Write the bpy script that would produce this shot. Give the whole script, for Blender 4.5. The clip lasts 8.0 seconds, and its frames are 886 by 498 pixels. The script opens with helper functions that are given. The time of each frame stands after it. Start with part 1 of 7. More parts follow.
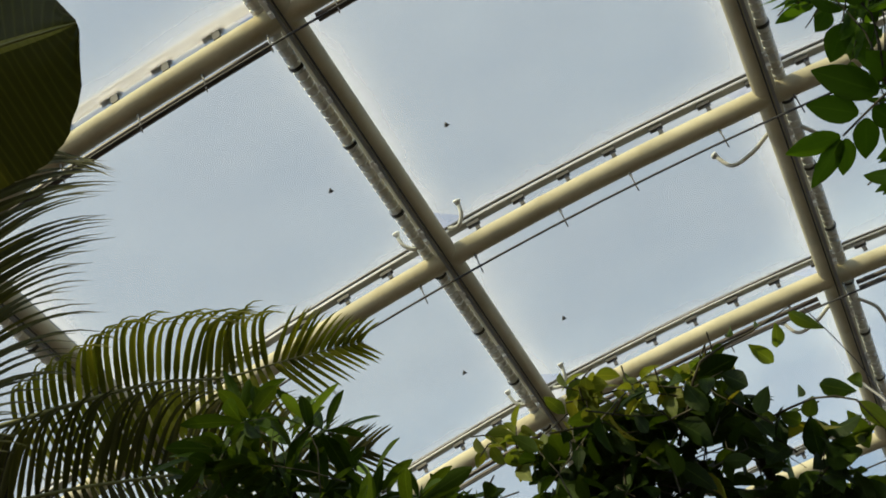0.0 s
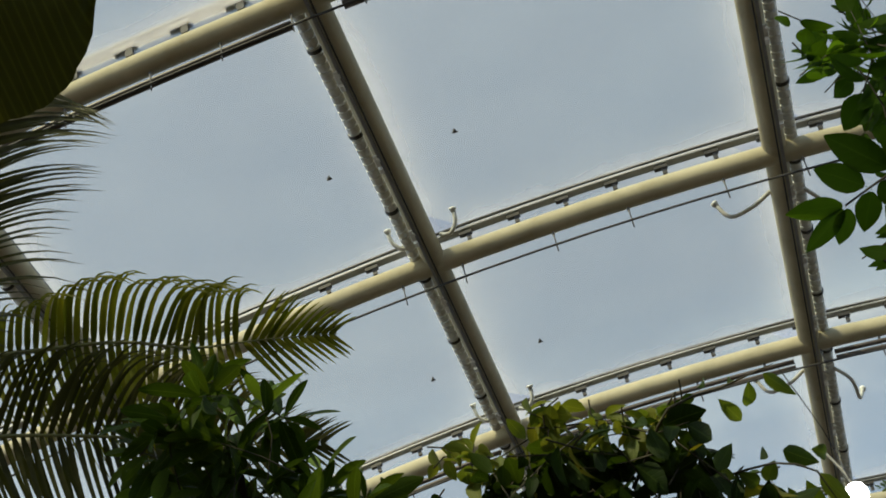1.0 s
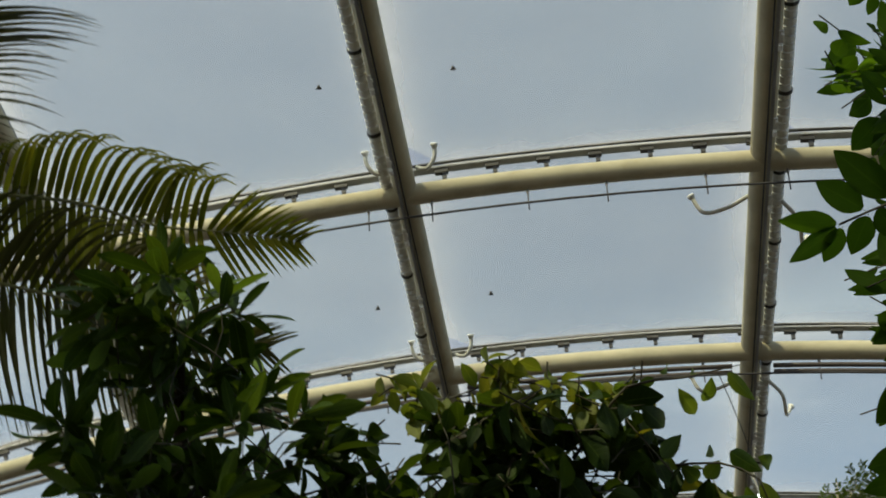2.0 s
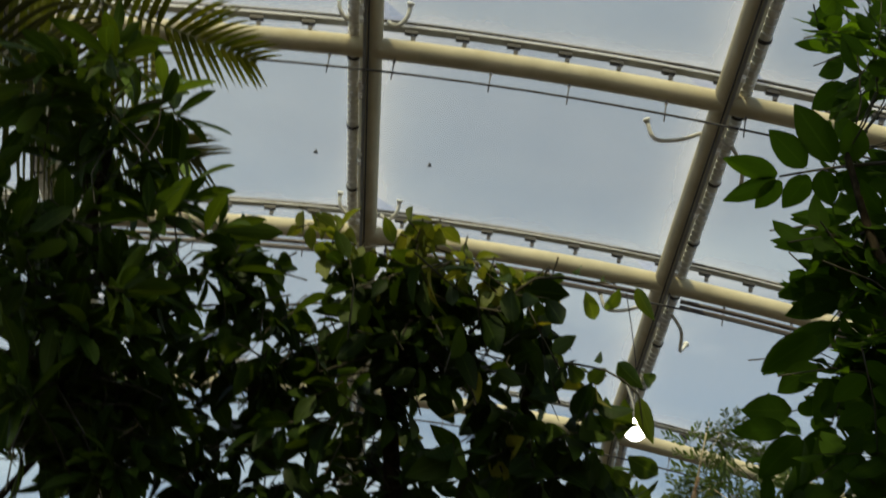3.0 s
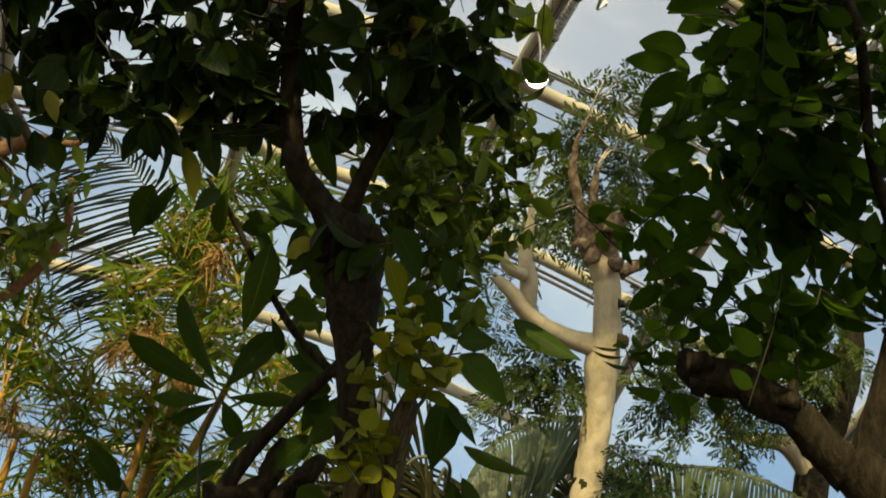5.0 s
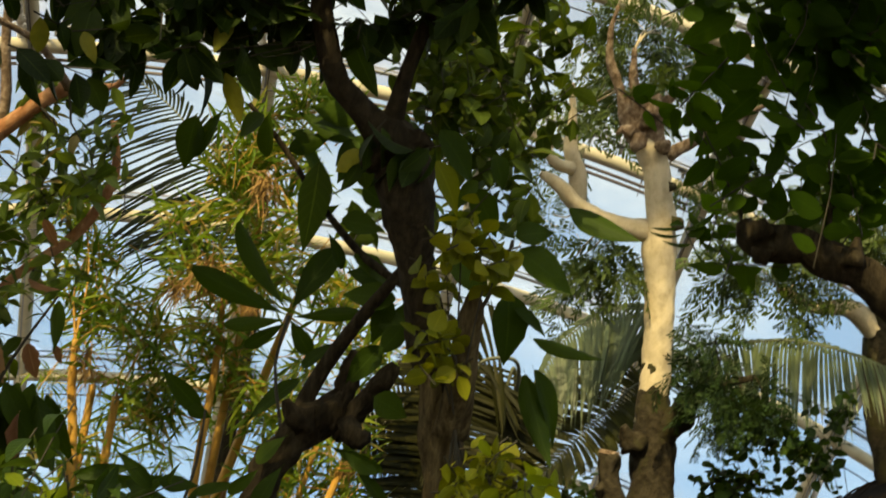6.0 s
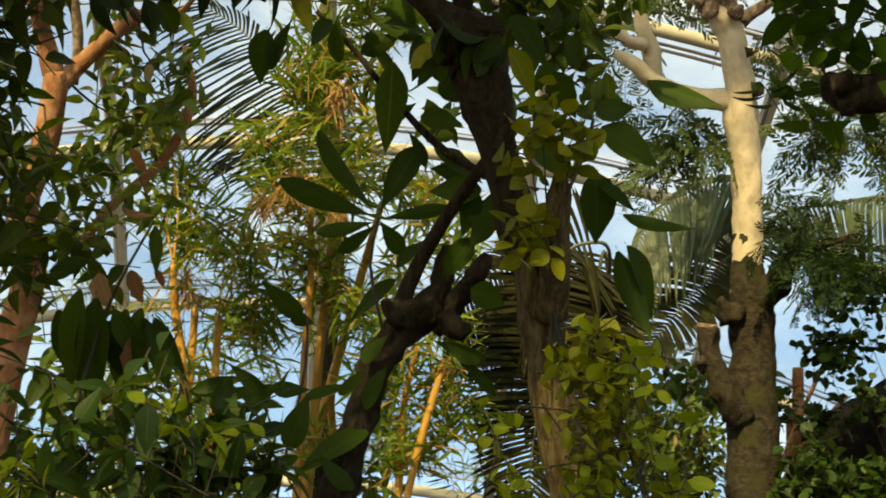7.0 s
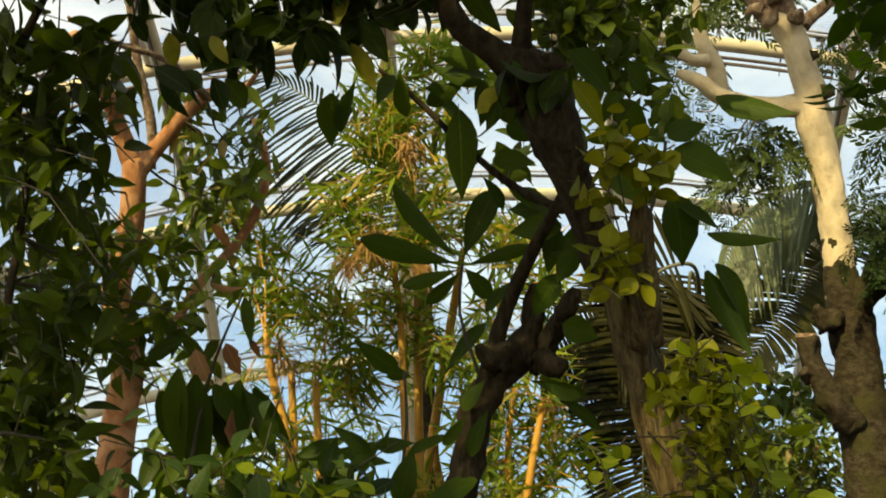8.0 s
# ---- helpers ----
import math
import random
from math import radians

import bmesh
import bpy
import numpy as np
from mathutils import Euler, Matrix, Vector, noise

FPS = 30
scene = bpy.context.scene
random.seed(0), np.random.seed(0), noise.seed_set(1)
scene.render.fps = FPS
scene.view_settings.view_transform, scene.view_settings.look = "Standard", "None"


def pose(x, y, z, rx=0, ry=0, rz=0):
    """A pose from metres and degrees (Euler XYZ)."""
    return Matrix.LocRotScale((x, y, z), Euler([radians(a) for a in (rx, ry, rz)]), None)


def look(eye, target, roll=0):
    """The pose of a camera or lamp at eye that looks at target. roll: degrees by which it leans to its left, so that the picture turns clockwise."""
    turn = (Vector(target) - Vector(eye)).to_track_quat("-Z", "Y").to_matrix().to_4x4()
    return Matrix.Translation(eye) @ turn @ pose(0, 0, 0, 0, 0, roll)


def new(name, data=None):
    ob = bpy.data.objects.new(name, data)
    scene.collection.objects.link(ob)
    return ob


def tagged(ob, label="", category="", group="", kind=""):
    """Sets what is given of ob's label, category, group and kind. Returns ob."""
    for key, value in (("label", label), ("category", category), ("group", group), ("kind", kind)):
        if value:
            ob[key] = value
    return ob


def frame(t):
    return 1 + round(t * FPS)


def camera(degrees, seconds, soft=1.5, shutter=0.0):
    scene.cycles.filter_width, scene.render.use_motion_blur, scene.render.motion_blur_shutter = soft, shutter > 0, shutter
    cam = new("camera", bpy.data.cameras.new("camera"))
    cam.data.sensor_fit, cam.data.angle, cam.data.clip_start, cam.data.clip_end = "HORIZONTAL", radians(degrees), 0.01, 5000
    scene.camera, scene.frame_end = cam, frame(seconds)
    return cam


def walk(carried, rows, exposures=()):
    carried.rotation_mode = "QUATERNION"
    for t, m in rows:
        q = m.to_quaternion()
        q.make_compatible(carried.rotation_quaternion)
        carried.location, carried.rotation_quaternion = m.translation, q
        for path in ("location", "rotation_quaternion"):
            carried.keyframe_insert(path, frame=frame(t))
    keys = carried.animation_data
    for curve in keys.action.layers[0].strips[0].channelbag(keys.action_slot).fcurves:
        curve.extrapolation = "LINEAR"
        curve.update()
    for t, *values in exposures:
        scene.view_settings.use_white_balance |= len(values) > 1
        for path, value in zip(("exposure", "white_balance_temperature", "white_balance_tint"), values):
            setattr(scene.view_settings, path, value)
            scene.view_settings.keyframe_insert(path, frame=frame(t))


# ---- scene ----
cam = camera(40.0, 8.0, 1.75, 0.3)
PATH = [
    (0.0, 0.0000, 0.0000, 2.0500, 139.968, 13.551, 25.694),
    (0.5, -0.0029, 0.0090, 2.0609, 139.512, 10.983, 22.568),
    (1.0, 0.0045, 0.0239, 2.0802, 138.832, 8.027, 18.375),
    (1.2, 0.0005, 0.0353, 2.0879, 138.637, 6.742, 16.861),
    (2.3, -0.0864, 0.0870, 2.1439, 133.561, -1.474, 4.127),
    (2.5, -0.0848, 0.0922, 2.1396, 132.648, -3.179, 1.548),
    (3.0, -0.0706, 0.0894, 2.1089, 129.644, -7.393, -3.745),
    (3.5, -0.0491, 0.0820, 2.0515, 124.387, -11.761, -8.547),
    (3.9, -0.0414, 0.0856, 2.0070, 120.484, -13.504, -10.756),
    (4.0, -0.0367, 0.0906, 2.0003, 119.790, -13.891, -11.239),
    (4.5, -0.0273, 0.0889, 1.9698, 116.792, -14.479, -13.120),
    (4.7, -0.0227, 0.0883, 1.9626, 115.672, -14.392, -13.270),
    (5.8, -0.0390, 0.1088, 1.9347, 110.380, -9.822, -9.672),
    (6.0, -0.0377, 0.0971, 1.9236, 109.091, -8.695, -8.497),
    (6.5, -0.0435, 0.0871, 1.9002, 105.181, -6.179, -5.605),
    (7.0, -0.0492, 0.0838, 1.8884, 103.775, -4.234, -3.132),
    (7.5, -0.0546, 0.0826, 1.8852, 104.037, -1.360, -0.014),
    (8.0, -0.0563, 0.0753, 1.8878, 105.682, 1.111, 2.285),
]
EXPOSURES = [
    (0.0, 0.61, 6500, 9), (0.6, 0.41, 6400, 8), (1.2, 0.34, 6350, 8), (2.5, 0.26, 6450, 8), (3.5, 0.27, 6850, 11), (4.0, 0.34, 7050, 12),
    (4.5, 0.50, 7250, 13), (6.0, 1.06, 7900, 14), (7.0, 1.12, 8000, 14), (8.0, 1.22, 8250, 14)]
walk(cam, [(t, pose(x, y, z, rx, ry, rz)) for t, x, y, z, rx, ry, rz in PATH], EXPOSURES)

# ---- sky and sun ----
SUN_TO = Vector((-0.335, -0.69, 0.62)).normalized()
world = bpy.data.worlds.new("sky")
scene.world = world
world.use_nodes = True
wt = world.node_tree
wt.nodes.clear()
w_out = wt.nodes.new("ShaderNodeOutputWorld")
w_bg = wt.nodes.new("ShaderNodeBackground")
w_sky = wt.nodes.new("ShaderNodeTexSky")
w_sky.sky_type = "NISHITA"
w_sky.sun_disc = False
w_sky.sun_elevation = math.asin(SUN_TO.z)
w_sky.sun_rotation = math.atan2(SUN_TO.x, SUN_TO.y)
w_co = wt.nodes.new("ShaderNodeTexCoord")
w_map = wt.nodes.new("ShaderNodeMapping")
w_map.inputs["Scale"].default_value = (1.0, 1.0, 2.6)
w_noise = wt.nodes.new("ShaderNodeTexNoise")
w_noise.inputs["Scale"].default_value = 2.3
w_noise.inputs["Detail"].default_value = 7.0
w_noise.inputs["Roughness"].default_value = 0.56
w_ramp = wt.nodes.new("ShaderNodeValToRGB")
w_ramp.color_ramp.elements[0].position = 0.48
w_ramp.color_ramp.elements[1].position = 0.73
w_mix = wt.nodes.new("ShaderNodeMix")
w_mix.data_type = "RGBA"
w_mix.inputs["B"].default_value = (8.5, 8.5, 8.6, 1.0)
wt.links.new(w_co.outputs["Generated"], w_map.inputs["Vector"])
wt.links.new(w_map.outputs["Vector"], w_noise.inputs["Vector"])
wt.links.new(w_noise.outputs["Fac"], w_ramp.inputs["Fac"])
w_sep = wt.nodes.new("ShaderNodeSeparateXYZ")
w_low = wt.nodes.new("ShaderNodeMapRange")
w_low.inputs["From Min"].default_value, w_low.inputs["From Max"].default_value = 0.68, 0.44
w_low.inputs["To Min"].default_value, w_low.inputs["To Max"].default_value = 0.05, 0.85
w_mul = wt.nodes.new("ShaderNodeMath")
w_mul.operation = "MULTIPLY"
wt.links.new(w_co.outputs["Generated"], w_sep.inputs["Vector"])
wt.links.new(w_sep.outputs["Z"], w_low.inputs["Value"])
wt.links.new(w_ramp.outputs["Color"], w_mul.inputs[0])
wt.links.new(w_low.outputs["Result"], w_mul.inputs[1])
w_thin = wt.nodes.new("ShaderNodeMapRange")
w_thin.inputs["From Min"].default_value, w_thin.inputs["From Max"].default_value = 0.34, 0.52
w_thin.inputs["To Min"].default_value, w_thin.inputs["To Max"].default_value = 0.48, 1.0
w_cut = wt.nodes.new("ShaderNodeMath")
w_cut.operation = "MULTIPLY"
wt.links.new(w_sep.outputs["Z"], w_thin.inputs["Value"])
wt.links.new(w_mul.outputs["Value"], w_cut.inputs[0])
wt.links.new(w_thin.outputs["Result"], w_cut.inputs[1])
wt.links.new(w_cut.outputs["Value"], w_mix.inputs["Factor"])
w_up = wt.nodes.new("ShaderNodeVectorMath")
w_up.operation = "MULTIPLY_ADD"
w_up.inputs[1].default_value = (1.0, 1.0, 0.80)
w_up.inputs[2].default_value = (0.0, 0.0, 0.40)
w_nrm = wt.nodes.new("ShaderNodeVectorMath")
w_nrm.operation = "NORMALIZE"
wt.links.new(w_co.outputs["Generated"], w_up.inputs[0])
wt.links.new(w_up.outputs["Vector"], w_nrm.inputs[0])
wt.links.new(w_nrm.outputs["Vector"], w_sky.inputs["Vector"])
w_sky.dust_density = 0.8
w_sky.air_density = 1.0
w_hsv = wt.nodes.new("ShaderNodeHueSaturation")
w_veil = wt.nodes.new("ShaderNodeMapRange")
w_veil.inputs["From Min"].default_value, w_veil.inputs["From Max"].default_value = 0.28, 0.50
w_veil.inputs["To Min"].default_value, w_veil.inputs["To Max"].default_value = 1.12, 0.84
w_gain = wt.nodes.new("ShaderNodeMapRange")
w_gain.inputs["From Min"].default_value, w_gain.inputs["From Max"].default_value = 0.55, 0.68
w_gain.inputs["To Min"].default_value, w_gain.inputs["To Max"].default_value = 1.30, 0.98
wt.links.new(w_sep.outputs["Z"], w_gain.inputs["Value"])
wt.links.new(w_gain.outputs["Result"], w_hsv.inputs["Value"])
wt.links.new(w_sep.outputs["Z"], w_veil.inputs["Value"])
wt.links.new(w_veil.outputs["Result"], w_hsv.inputs["Saturation"])
wt.links.new(w_sky.outputs["Color"], w_hsv.inputs["Color"])
wt.links.new(w_hsv.outputs["Color"], w_mix.inputs["A"])
wt.links.new(w_mix.outputs["Result"], w_bg.inputs["Color"])
wt.links.new(w_bg.outputs["Background"], w_out.inputs["Surface"])
w_bg.inputs["Strength"].default_value = 0.15

sun = new("sun", bpy.data.lights.new("sun", "SUN"))
sun.data.energy = 5.0
sun.data.angle = radians(0.6)
sun.data.color = (1.0, 0.80, 0.54)
sun.matrix_world = look(SUN_TO * 60, (0, 0, 0))


# ---- materials ----
def mat_base(name):
    m = bpy.data.materials.new(name)
    m.use_nodes = True
    nt = m.node_tree
    nt.nodes.clear()
    out = nt.nodes.new("ShaderNodeOutputMaterial")
    return m, nt, out


def n_noise(nt, scale, detail=4.0, rough=0.55, coord="Object", stretch=(1, 1, 1)):
    co = nt.nodes.new("ShaderNodeTexCoord")
    mp = nt.nodes.new("ShaderNodeMapping")
    mp.inputs["Scale"].default_value = stretch
    no = nt.nodes.new("ShaderNodeTexNoise")
    no.inputs["Scale"].default_value = scale
    no.inputs["Detail"].default_value = detail
    no.inputs["Roughness"].default_value = rough
    nt.links.new(co.outputs[coord], mp.inputs["Vector"])
    nt.links.new(mp.outputs["Vector"], no.inputs["Vector"])
    return no.outputs["Fac"]


def n_ramp(nt, fac, stops):
    r = nt.nodes.new("ShaderNodeValToRGB")
    e = r.color_ramp.elements
    while len(e) < len(stops):
        e.new(0.5)
    for k, (p, c) in enumerate(stops):
        e[k].position = p
        e[k].color = (*c, 1.0)
    nt.links.new(fac, r.inputs["Fac"])
    return r.outputs["Color"]


def n_mix(nt, fac, a, b, mode="MIX"):
    mx = nt.nodes.new("ShaderNodeMix")
    mx.data_type = "RGBA"
    mx.blend_type = mode
    for key, val in (("Factor", fac), ("A", a), ("B", b)):
        if isinstance(val, (int, float)):
            mx.inputs[key].default_value = val
        elif isinstance(val, tuple):
            mx.inputs[key].default_value = (*val, 1.0)
        else:
            nt.links.new(val, mx.inputs[key])
    return mx.outputs["Result"]


def n_math(nt, op, a, b=0.0):
    n = nt.nodes.new("ShaderNodeMath")
    n.operation = op
    for k, val in enumerate((a, b)):
        if isinstance(val, (int, float)):
            n.inputs[k].default_value = val
        else:
            nt.links.new(val, n.inputs[k])
    return n.outputs["Value"]


def n_bump(nt, height, strength, dist):
    b = nt.nodes.new("ShaderNodeBump")
    b.inputs["Strength"].default_value = strength
    b.inputs["Distance"].default_value = dist
    nt.links.new(height, b.inputs["Height"])
    return b.outputs["Normal"]


def n_random(nt):
    """A random number for each leaf, whether it is an object or an island."""
    oi = nt.nodes.new("ShaderNodeObjectInfo")
    ge = nt.nodes.new("ShaderNodeNewGeometry")
    s = n_math(nt, "ADD", oi.outputs["Random"], ge.outputs["Random Per Island"])
    return n_math(nt, "FRACT", s)


def leaf_mat(name, dark, mid, light, glow=0.35, rough=0.38, yellow=None, amount=0.0, spec=0.28, veins=8.0, slant=3.0, rib=0.45):
    m, nt, out = mat_base(name)
    rnd = n_random(nt)
    col = n_ramp(nt, rnd, [(0.0, dark), (0.5, mid), (1.0, light)])
    if yellow:
        r2 = n_math(nt, "FRACT", n_math(nt, "MULTIPLY", rnd, 7.31))
        pick = n_math(nt, "LESS_THAN", r2, amount)
        col = n_mix(nt, pick, col, yellow)
    blot = n_noise(nt, 38.0, 3.0)
    col = n_mix(nt, n_math(nt, "MULTIPLY", blot, 0.55), col, tuple(c * 0.55 for c in mid))
    uv = nt.nodes.new("ShaderNodeUVMap")
    sep = nt.nodes.new("ShaderNodeSeparateXYZ")
    nt.links.new(uv.outputs["UV"], sep.inputs["Vector"])
    off = n_math(nt, "ABSOLUTE", n_math(nt, "SUBTRACT", sep.outputs["X"], 0.5))
    line = n_math(nt, "LESS_THAN", off, 0.03)
    col = n_mix(nt, n_math(nt, "MULTIPLY", line, rib), col, tuple(min(1.0, c * 2.2 + 0.03) for c in light))
    wave = n_math(nt, "SINE", n_math(nt, "MULTIPLY", n_math(nt, "SUBTRACT", n_math(nt, "MULTIPLY", sep.outputs["Y"], veins), n_math(nt, "MULTIPLY", off, slant)), 6.283))
    ridge = n_math(nt, "POWER", n_math(nt, "MULTIPLY", n_math(nt, "ADD", wave, 1.0), 0.5), 6.0)
    col = n_mix(nt, n_math(nt, "MULTIPLY", ridge, rib * 0.5), col, light)
    bs = nt.nodes.new("ShaderNodeBsdfPrincipled")
    bs.inputs["Roughness"].default_value = rough
    bs.inputs["Specular IOR Level"].default_value = spec
    nt.links.new(col, bs.inputs["Base Color"])
    nt.links.new(n_bump(nt, n_math(nt, "ADD", n_noise(nt, 120.0, 2.0), ridge), 0.3, 0.002), bs.inputs["Normal"])
    tr = nt.nodes.new("ShaderNodeBsdfTranslucent")
    tcol = n_mix(nt, 0.75, col, (1.5, 1.35, 0.35), "MULTIPLY")
    nt.links.new(tcol, tr.inputs["Color"])
    mx = nt.nodes.new("ShaderNodeMixShader")
    mx.inputs["Fac"].default_value = glow
    nt.links.new(bs.outputs["BSDF"], mx.inputs[1])
    nt.links.new(tr.outputs["BSDF"], mx.inputs[2])
    nt.links.new(mx.outputs["Shader"], out.inputs["Surface"])
    return m


def bark_mat(name, a, b, c, scale=14.0, stretch=(1, 1, 0.35), bump=0.6, rough=0.85, moss=None):
    m, nt, out = mat_base(name)
    big = n_noise(nt, scale * 0.3, 4.0)
    fine = n_noise(nt, scale * 1.8, 7.0, 0.7, stretch=stretch)
    grain = n_noise(nt, scale * 5, 4.0, 0.6, stretch=(1, 1, 0.5))
    col = n_ramp(nt, fine, [(0.36, a), (0.5, b), (0.64, c)])
    col = n_mix(nt, n_math(nt, "MULTIPLY", big, 0.6), col, a)
    if moss:
        patch = n_ramp(nt, n_noise(nt, scale * 0.5, 5.0, 0.6), [(0.5, (0, 0, 0)), (0.62, (1, 1, 1))])
        col = n_mix(nt, patch, col, moss)
    bs = nt.nodes.new("ShaderNodeBsdfPrincipled")
    bs.inputs["Roughness"].default_value = rough
    bs.inputs["Specular IOR Level"].default_value = 0.08
    nt.links.new(col, bs.inputs["Base Color"])
    h = n_math(nt, "ADD", fine, n_math(nt, "MULTIPLY", grain, 0.4))
    nt.links.new(n_bump(nt, h, bump, 0.02), bs.inputs["Normal"])
    nt.links.new(bs.outputs["BSDF"], out.inputs["Surface"])
    return m


def plain_mat(name, col, rough=0.5, metal=0.0, vary=0.25, scale=6.0, dirt=None, bump=0.1, spec=0.5):
    m, nt, out = mat_base(name)
    n1 = n_noise(nt, scale, 5.0, 0.6)
    n2 = n_noise(nt, scale * 9, 3.0)
    dark = tuple(x * (1 - vary) for x in col)
    c = n_ramp(nt, n1, [(0.3, dark), (0.65, col)])
    if dirt:
        spots = n_ramp(nt, n_noise(nt, scale * 0.8, 7.0, 0.7), [(0.55, (0, 0, 0)), (0.75, (1, 1, 1))])
        c = n_mix(nt, n_math(nt, "MULTIPLY", spots, 0.6), c, dirt)
    bs = nt.nodes.new("ShaderNodeBsdfPrincipled")
    bs.inputs["Metallic"].default_value = metal
    bs.inputs["Specular IOR Level"].default_value = spec
    nt.links.new(c, bs.inputs["Base Color"])
    rr = n_math(nt, "ADD", n_math(nt, "MULTIPLY", n2, 0.2), rough - 0.1)
    nt.links.new(rr, bs.inputs["Roughness"])
    nt.links.new(n_bump(nt, n2, bump, 0.004), bs.inputs["Normal"])
    nt.links.new(bs.outputs["BSDF"], out.inputs["Surface"])
    return m


def film_mat(name, clear, tint):
    """Thin milky plastic film: mostly clear, a little scattering and a weak sheen."""
    m, nt, out = mat_base(name)
    t = nt.nodes.new("ShaderNodeBsdfTransparent")
    t.inputs["Color"].default_value = (*tint, 1.0)
    tl = nt.nodes.new("ShaderNodeBsdfTranslucent")
    tl.inputs["Color"].default_value = (0.9, 0.9, 0.9, 1.0)
    df = nt.nodes.new("ShaderNodeBsdfDiffuse")
    df.inputs["Color"].default_value = (0.85, 0.86, 0.88, 1.0)
    mx = nt.nodes.new("ShaderNodeMixShader")
    mx.inputs["Fac"].default_value = 0.4
    nt.links.new(tl.outputs["BSDF"], mx.inputs[1])
    nt.links.new(df.outputs["BSDF"], mx.inputs[2])
    m2 = nt.nodes.new("ShaderNodeMixShader")
    dirt = n_noise(nt, 0.7, 6.0, 0.6, stretch=(1, 1, 1))
    fac = n_math(nt, "ADD", n_math(nt, "MULTIPLY", dirt, 0.10), 1 - clear - 0.05)
    uvm = nt.nodes.new("ShaderNodeUVMap")
    sep = nt.nodes.new("ShaderNodeSeparateXYZ")
    nt.links.new(uvm.outputs["UV"], sep.inputs["Vector"])
    # Milkier towards the cushion edges, imitating the white glow beside the beams.
    edge_halo = n_math(nt, "MAXIMUM", *[n_math(nt, "ABSOLUTE", n_math(nt, "SUBTRACT", sep.outputs[q], 0.5)) for q in ("X", "Y")])
    edge_halo = n_math(nt, "POWER", n_math(nt, "MULTIPLY", edge_halo, 2.0), 9.0)
    edge_halo = n_math(nt, "MULTIPLY", edge_halo, n_math(nt, "MULTIPLY", dirt, 0.5))
    fac = n_math(nt, "ADD", fac, edge_halo)
    nt.links.new(fac, m2.inputs["Fac"])
    nt.links.new(t.outputs["BSDF"], m2.inputs[1])
    nt.links.new(mx.outputs["Shader"], m2.inputs[2])
    nt.links.new(m2.outputs["Shader"], out.inputs["Surface"])
    return m


M_CREAM = plain_mat("cream_steel_paint", (0.50, 0.455, 0.32), 0.85, 0.0, 0.25, 2.2, (0.33, 0.27, 0.14))
M_HOSE = plain_mat("translucent_grey_plastic", (0.62, 0.62, 0.57), 0.5, 0.0, 0.25, 15.0)
M_WHITE = plain_mat("white_plastic", (0.80, 0.81, 0.80), 0.5, 0.0, 0.2, 9.0, (0.35, 0.33, 0.27))
M_ALU = plain_mat("grey_aluminium", (0.25, 0.26, 0.27), 0.5, 0.0, 0.2, 7.0)
M_DARK = plain_mat("dark_rubber", (0.03, 0.03, 0.032), 0.6, 0.0, 0.3, 20.0)
M_PIPE = plain_mat("dark_brown_pipe", (0.075, 0.06, 0.055), 0.45, 0.0, 0.3, 8.0)
M_PLATE = plain_mat("dull_grey_plate", (0.13, 0.135, 0.135), 0.6, 0.0, 0.2, 7.0)
M_STEEL = plain_mat("galvanised_steel", (0.17, 0.17, 0.175), 0.5, 0.3, 0.25, 30.0)
M_CABLE = plain_mat("dark_steel_cable", (0.035, 0.035, 0.04), 0.6, 0.0, 0.2, 40.0)
M_FILM = film_mat("foil_cushion", 0.85, (0.93, 0.985, 0.925))
M_SOIL = plain_mat("damp_soil", (0.07, 0.05, 0.035), 0.95, 0.0, 0.5, 3.0, (0.10, 0.11, 0.05), 0.8)
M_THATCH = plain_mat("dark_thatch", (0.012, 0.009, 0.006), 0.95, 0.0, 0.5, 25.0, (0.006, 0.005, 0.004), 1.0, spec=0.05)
B_DARK = bark_mat("dark_brown_bark", (0.0135, 0.0102, 0.0056), (0.0324, 0.0250, 0.0140), (0.0594, 0.0479, 0.0280), 18.0, (1.3, 1.3, 0.4), bump=0.8)
B_PALE = bark_mat("pale_smooth_bark", (0.4240, 0.3450, 0.2150), (0.5512, 0.4600, 0.2967), (0.6360, 0.5400, 0.3612), 9.0, (1, 1, 0.8), 0.35)
B_KNOT = bark_mat("knotty_brown_bark", (0.1125, 0.0750, 0.0450), (0.2500, 0.1750, 0.1125), (0.4750, 0.3750, 0.2625), 16.0, (1, 1, 0.8), 1.0)
B_MOSSY = bark_mat("mossy_brown_bark", (0.0185, 0.0148, 0.0086), (0.0414, 0.0335, 0.0195), (0.0725, 0.0608, 0.0375), 12.0, (1, 1, 1.5), 0.8, moss=(0.040, 0.038, 0.014))
B_FLAKY = bark_mat("flaking_red_brown_bark", (0.0361, 0.0248, 0.0101), (0.1039, 0.0771, 0.0346), (0.1896, 0.1482, 0.0684), 18.0, (1.8, 1.8, 0.22), 1.0)
B_ORANGE = bark_mat("reddish_peeling_bark", (0.2415, 0.0987, 0.0423), (0.3354, 0.1587, 0.0705), (0.3891, 0.2186, 0.1128), 12.0, (1, 1, 0.6), 0.8, moss=(0.46, 0.25, 0.13))
B_GREEN = plain_mat("brown_green_twig", (0.035, 0.03, 0.014), 0.8, 0.0, 0.4, 20.0)
B_BAMBOO = bark_mat("golden_bamboo", (0.3392, 0.1724, 0.0306), (0.4684, 0.2586, 0.0561), (0.5330, 0.3182, 0.0867), 9.0, (1, 1, 0.2), 0.15, 0.4)
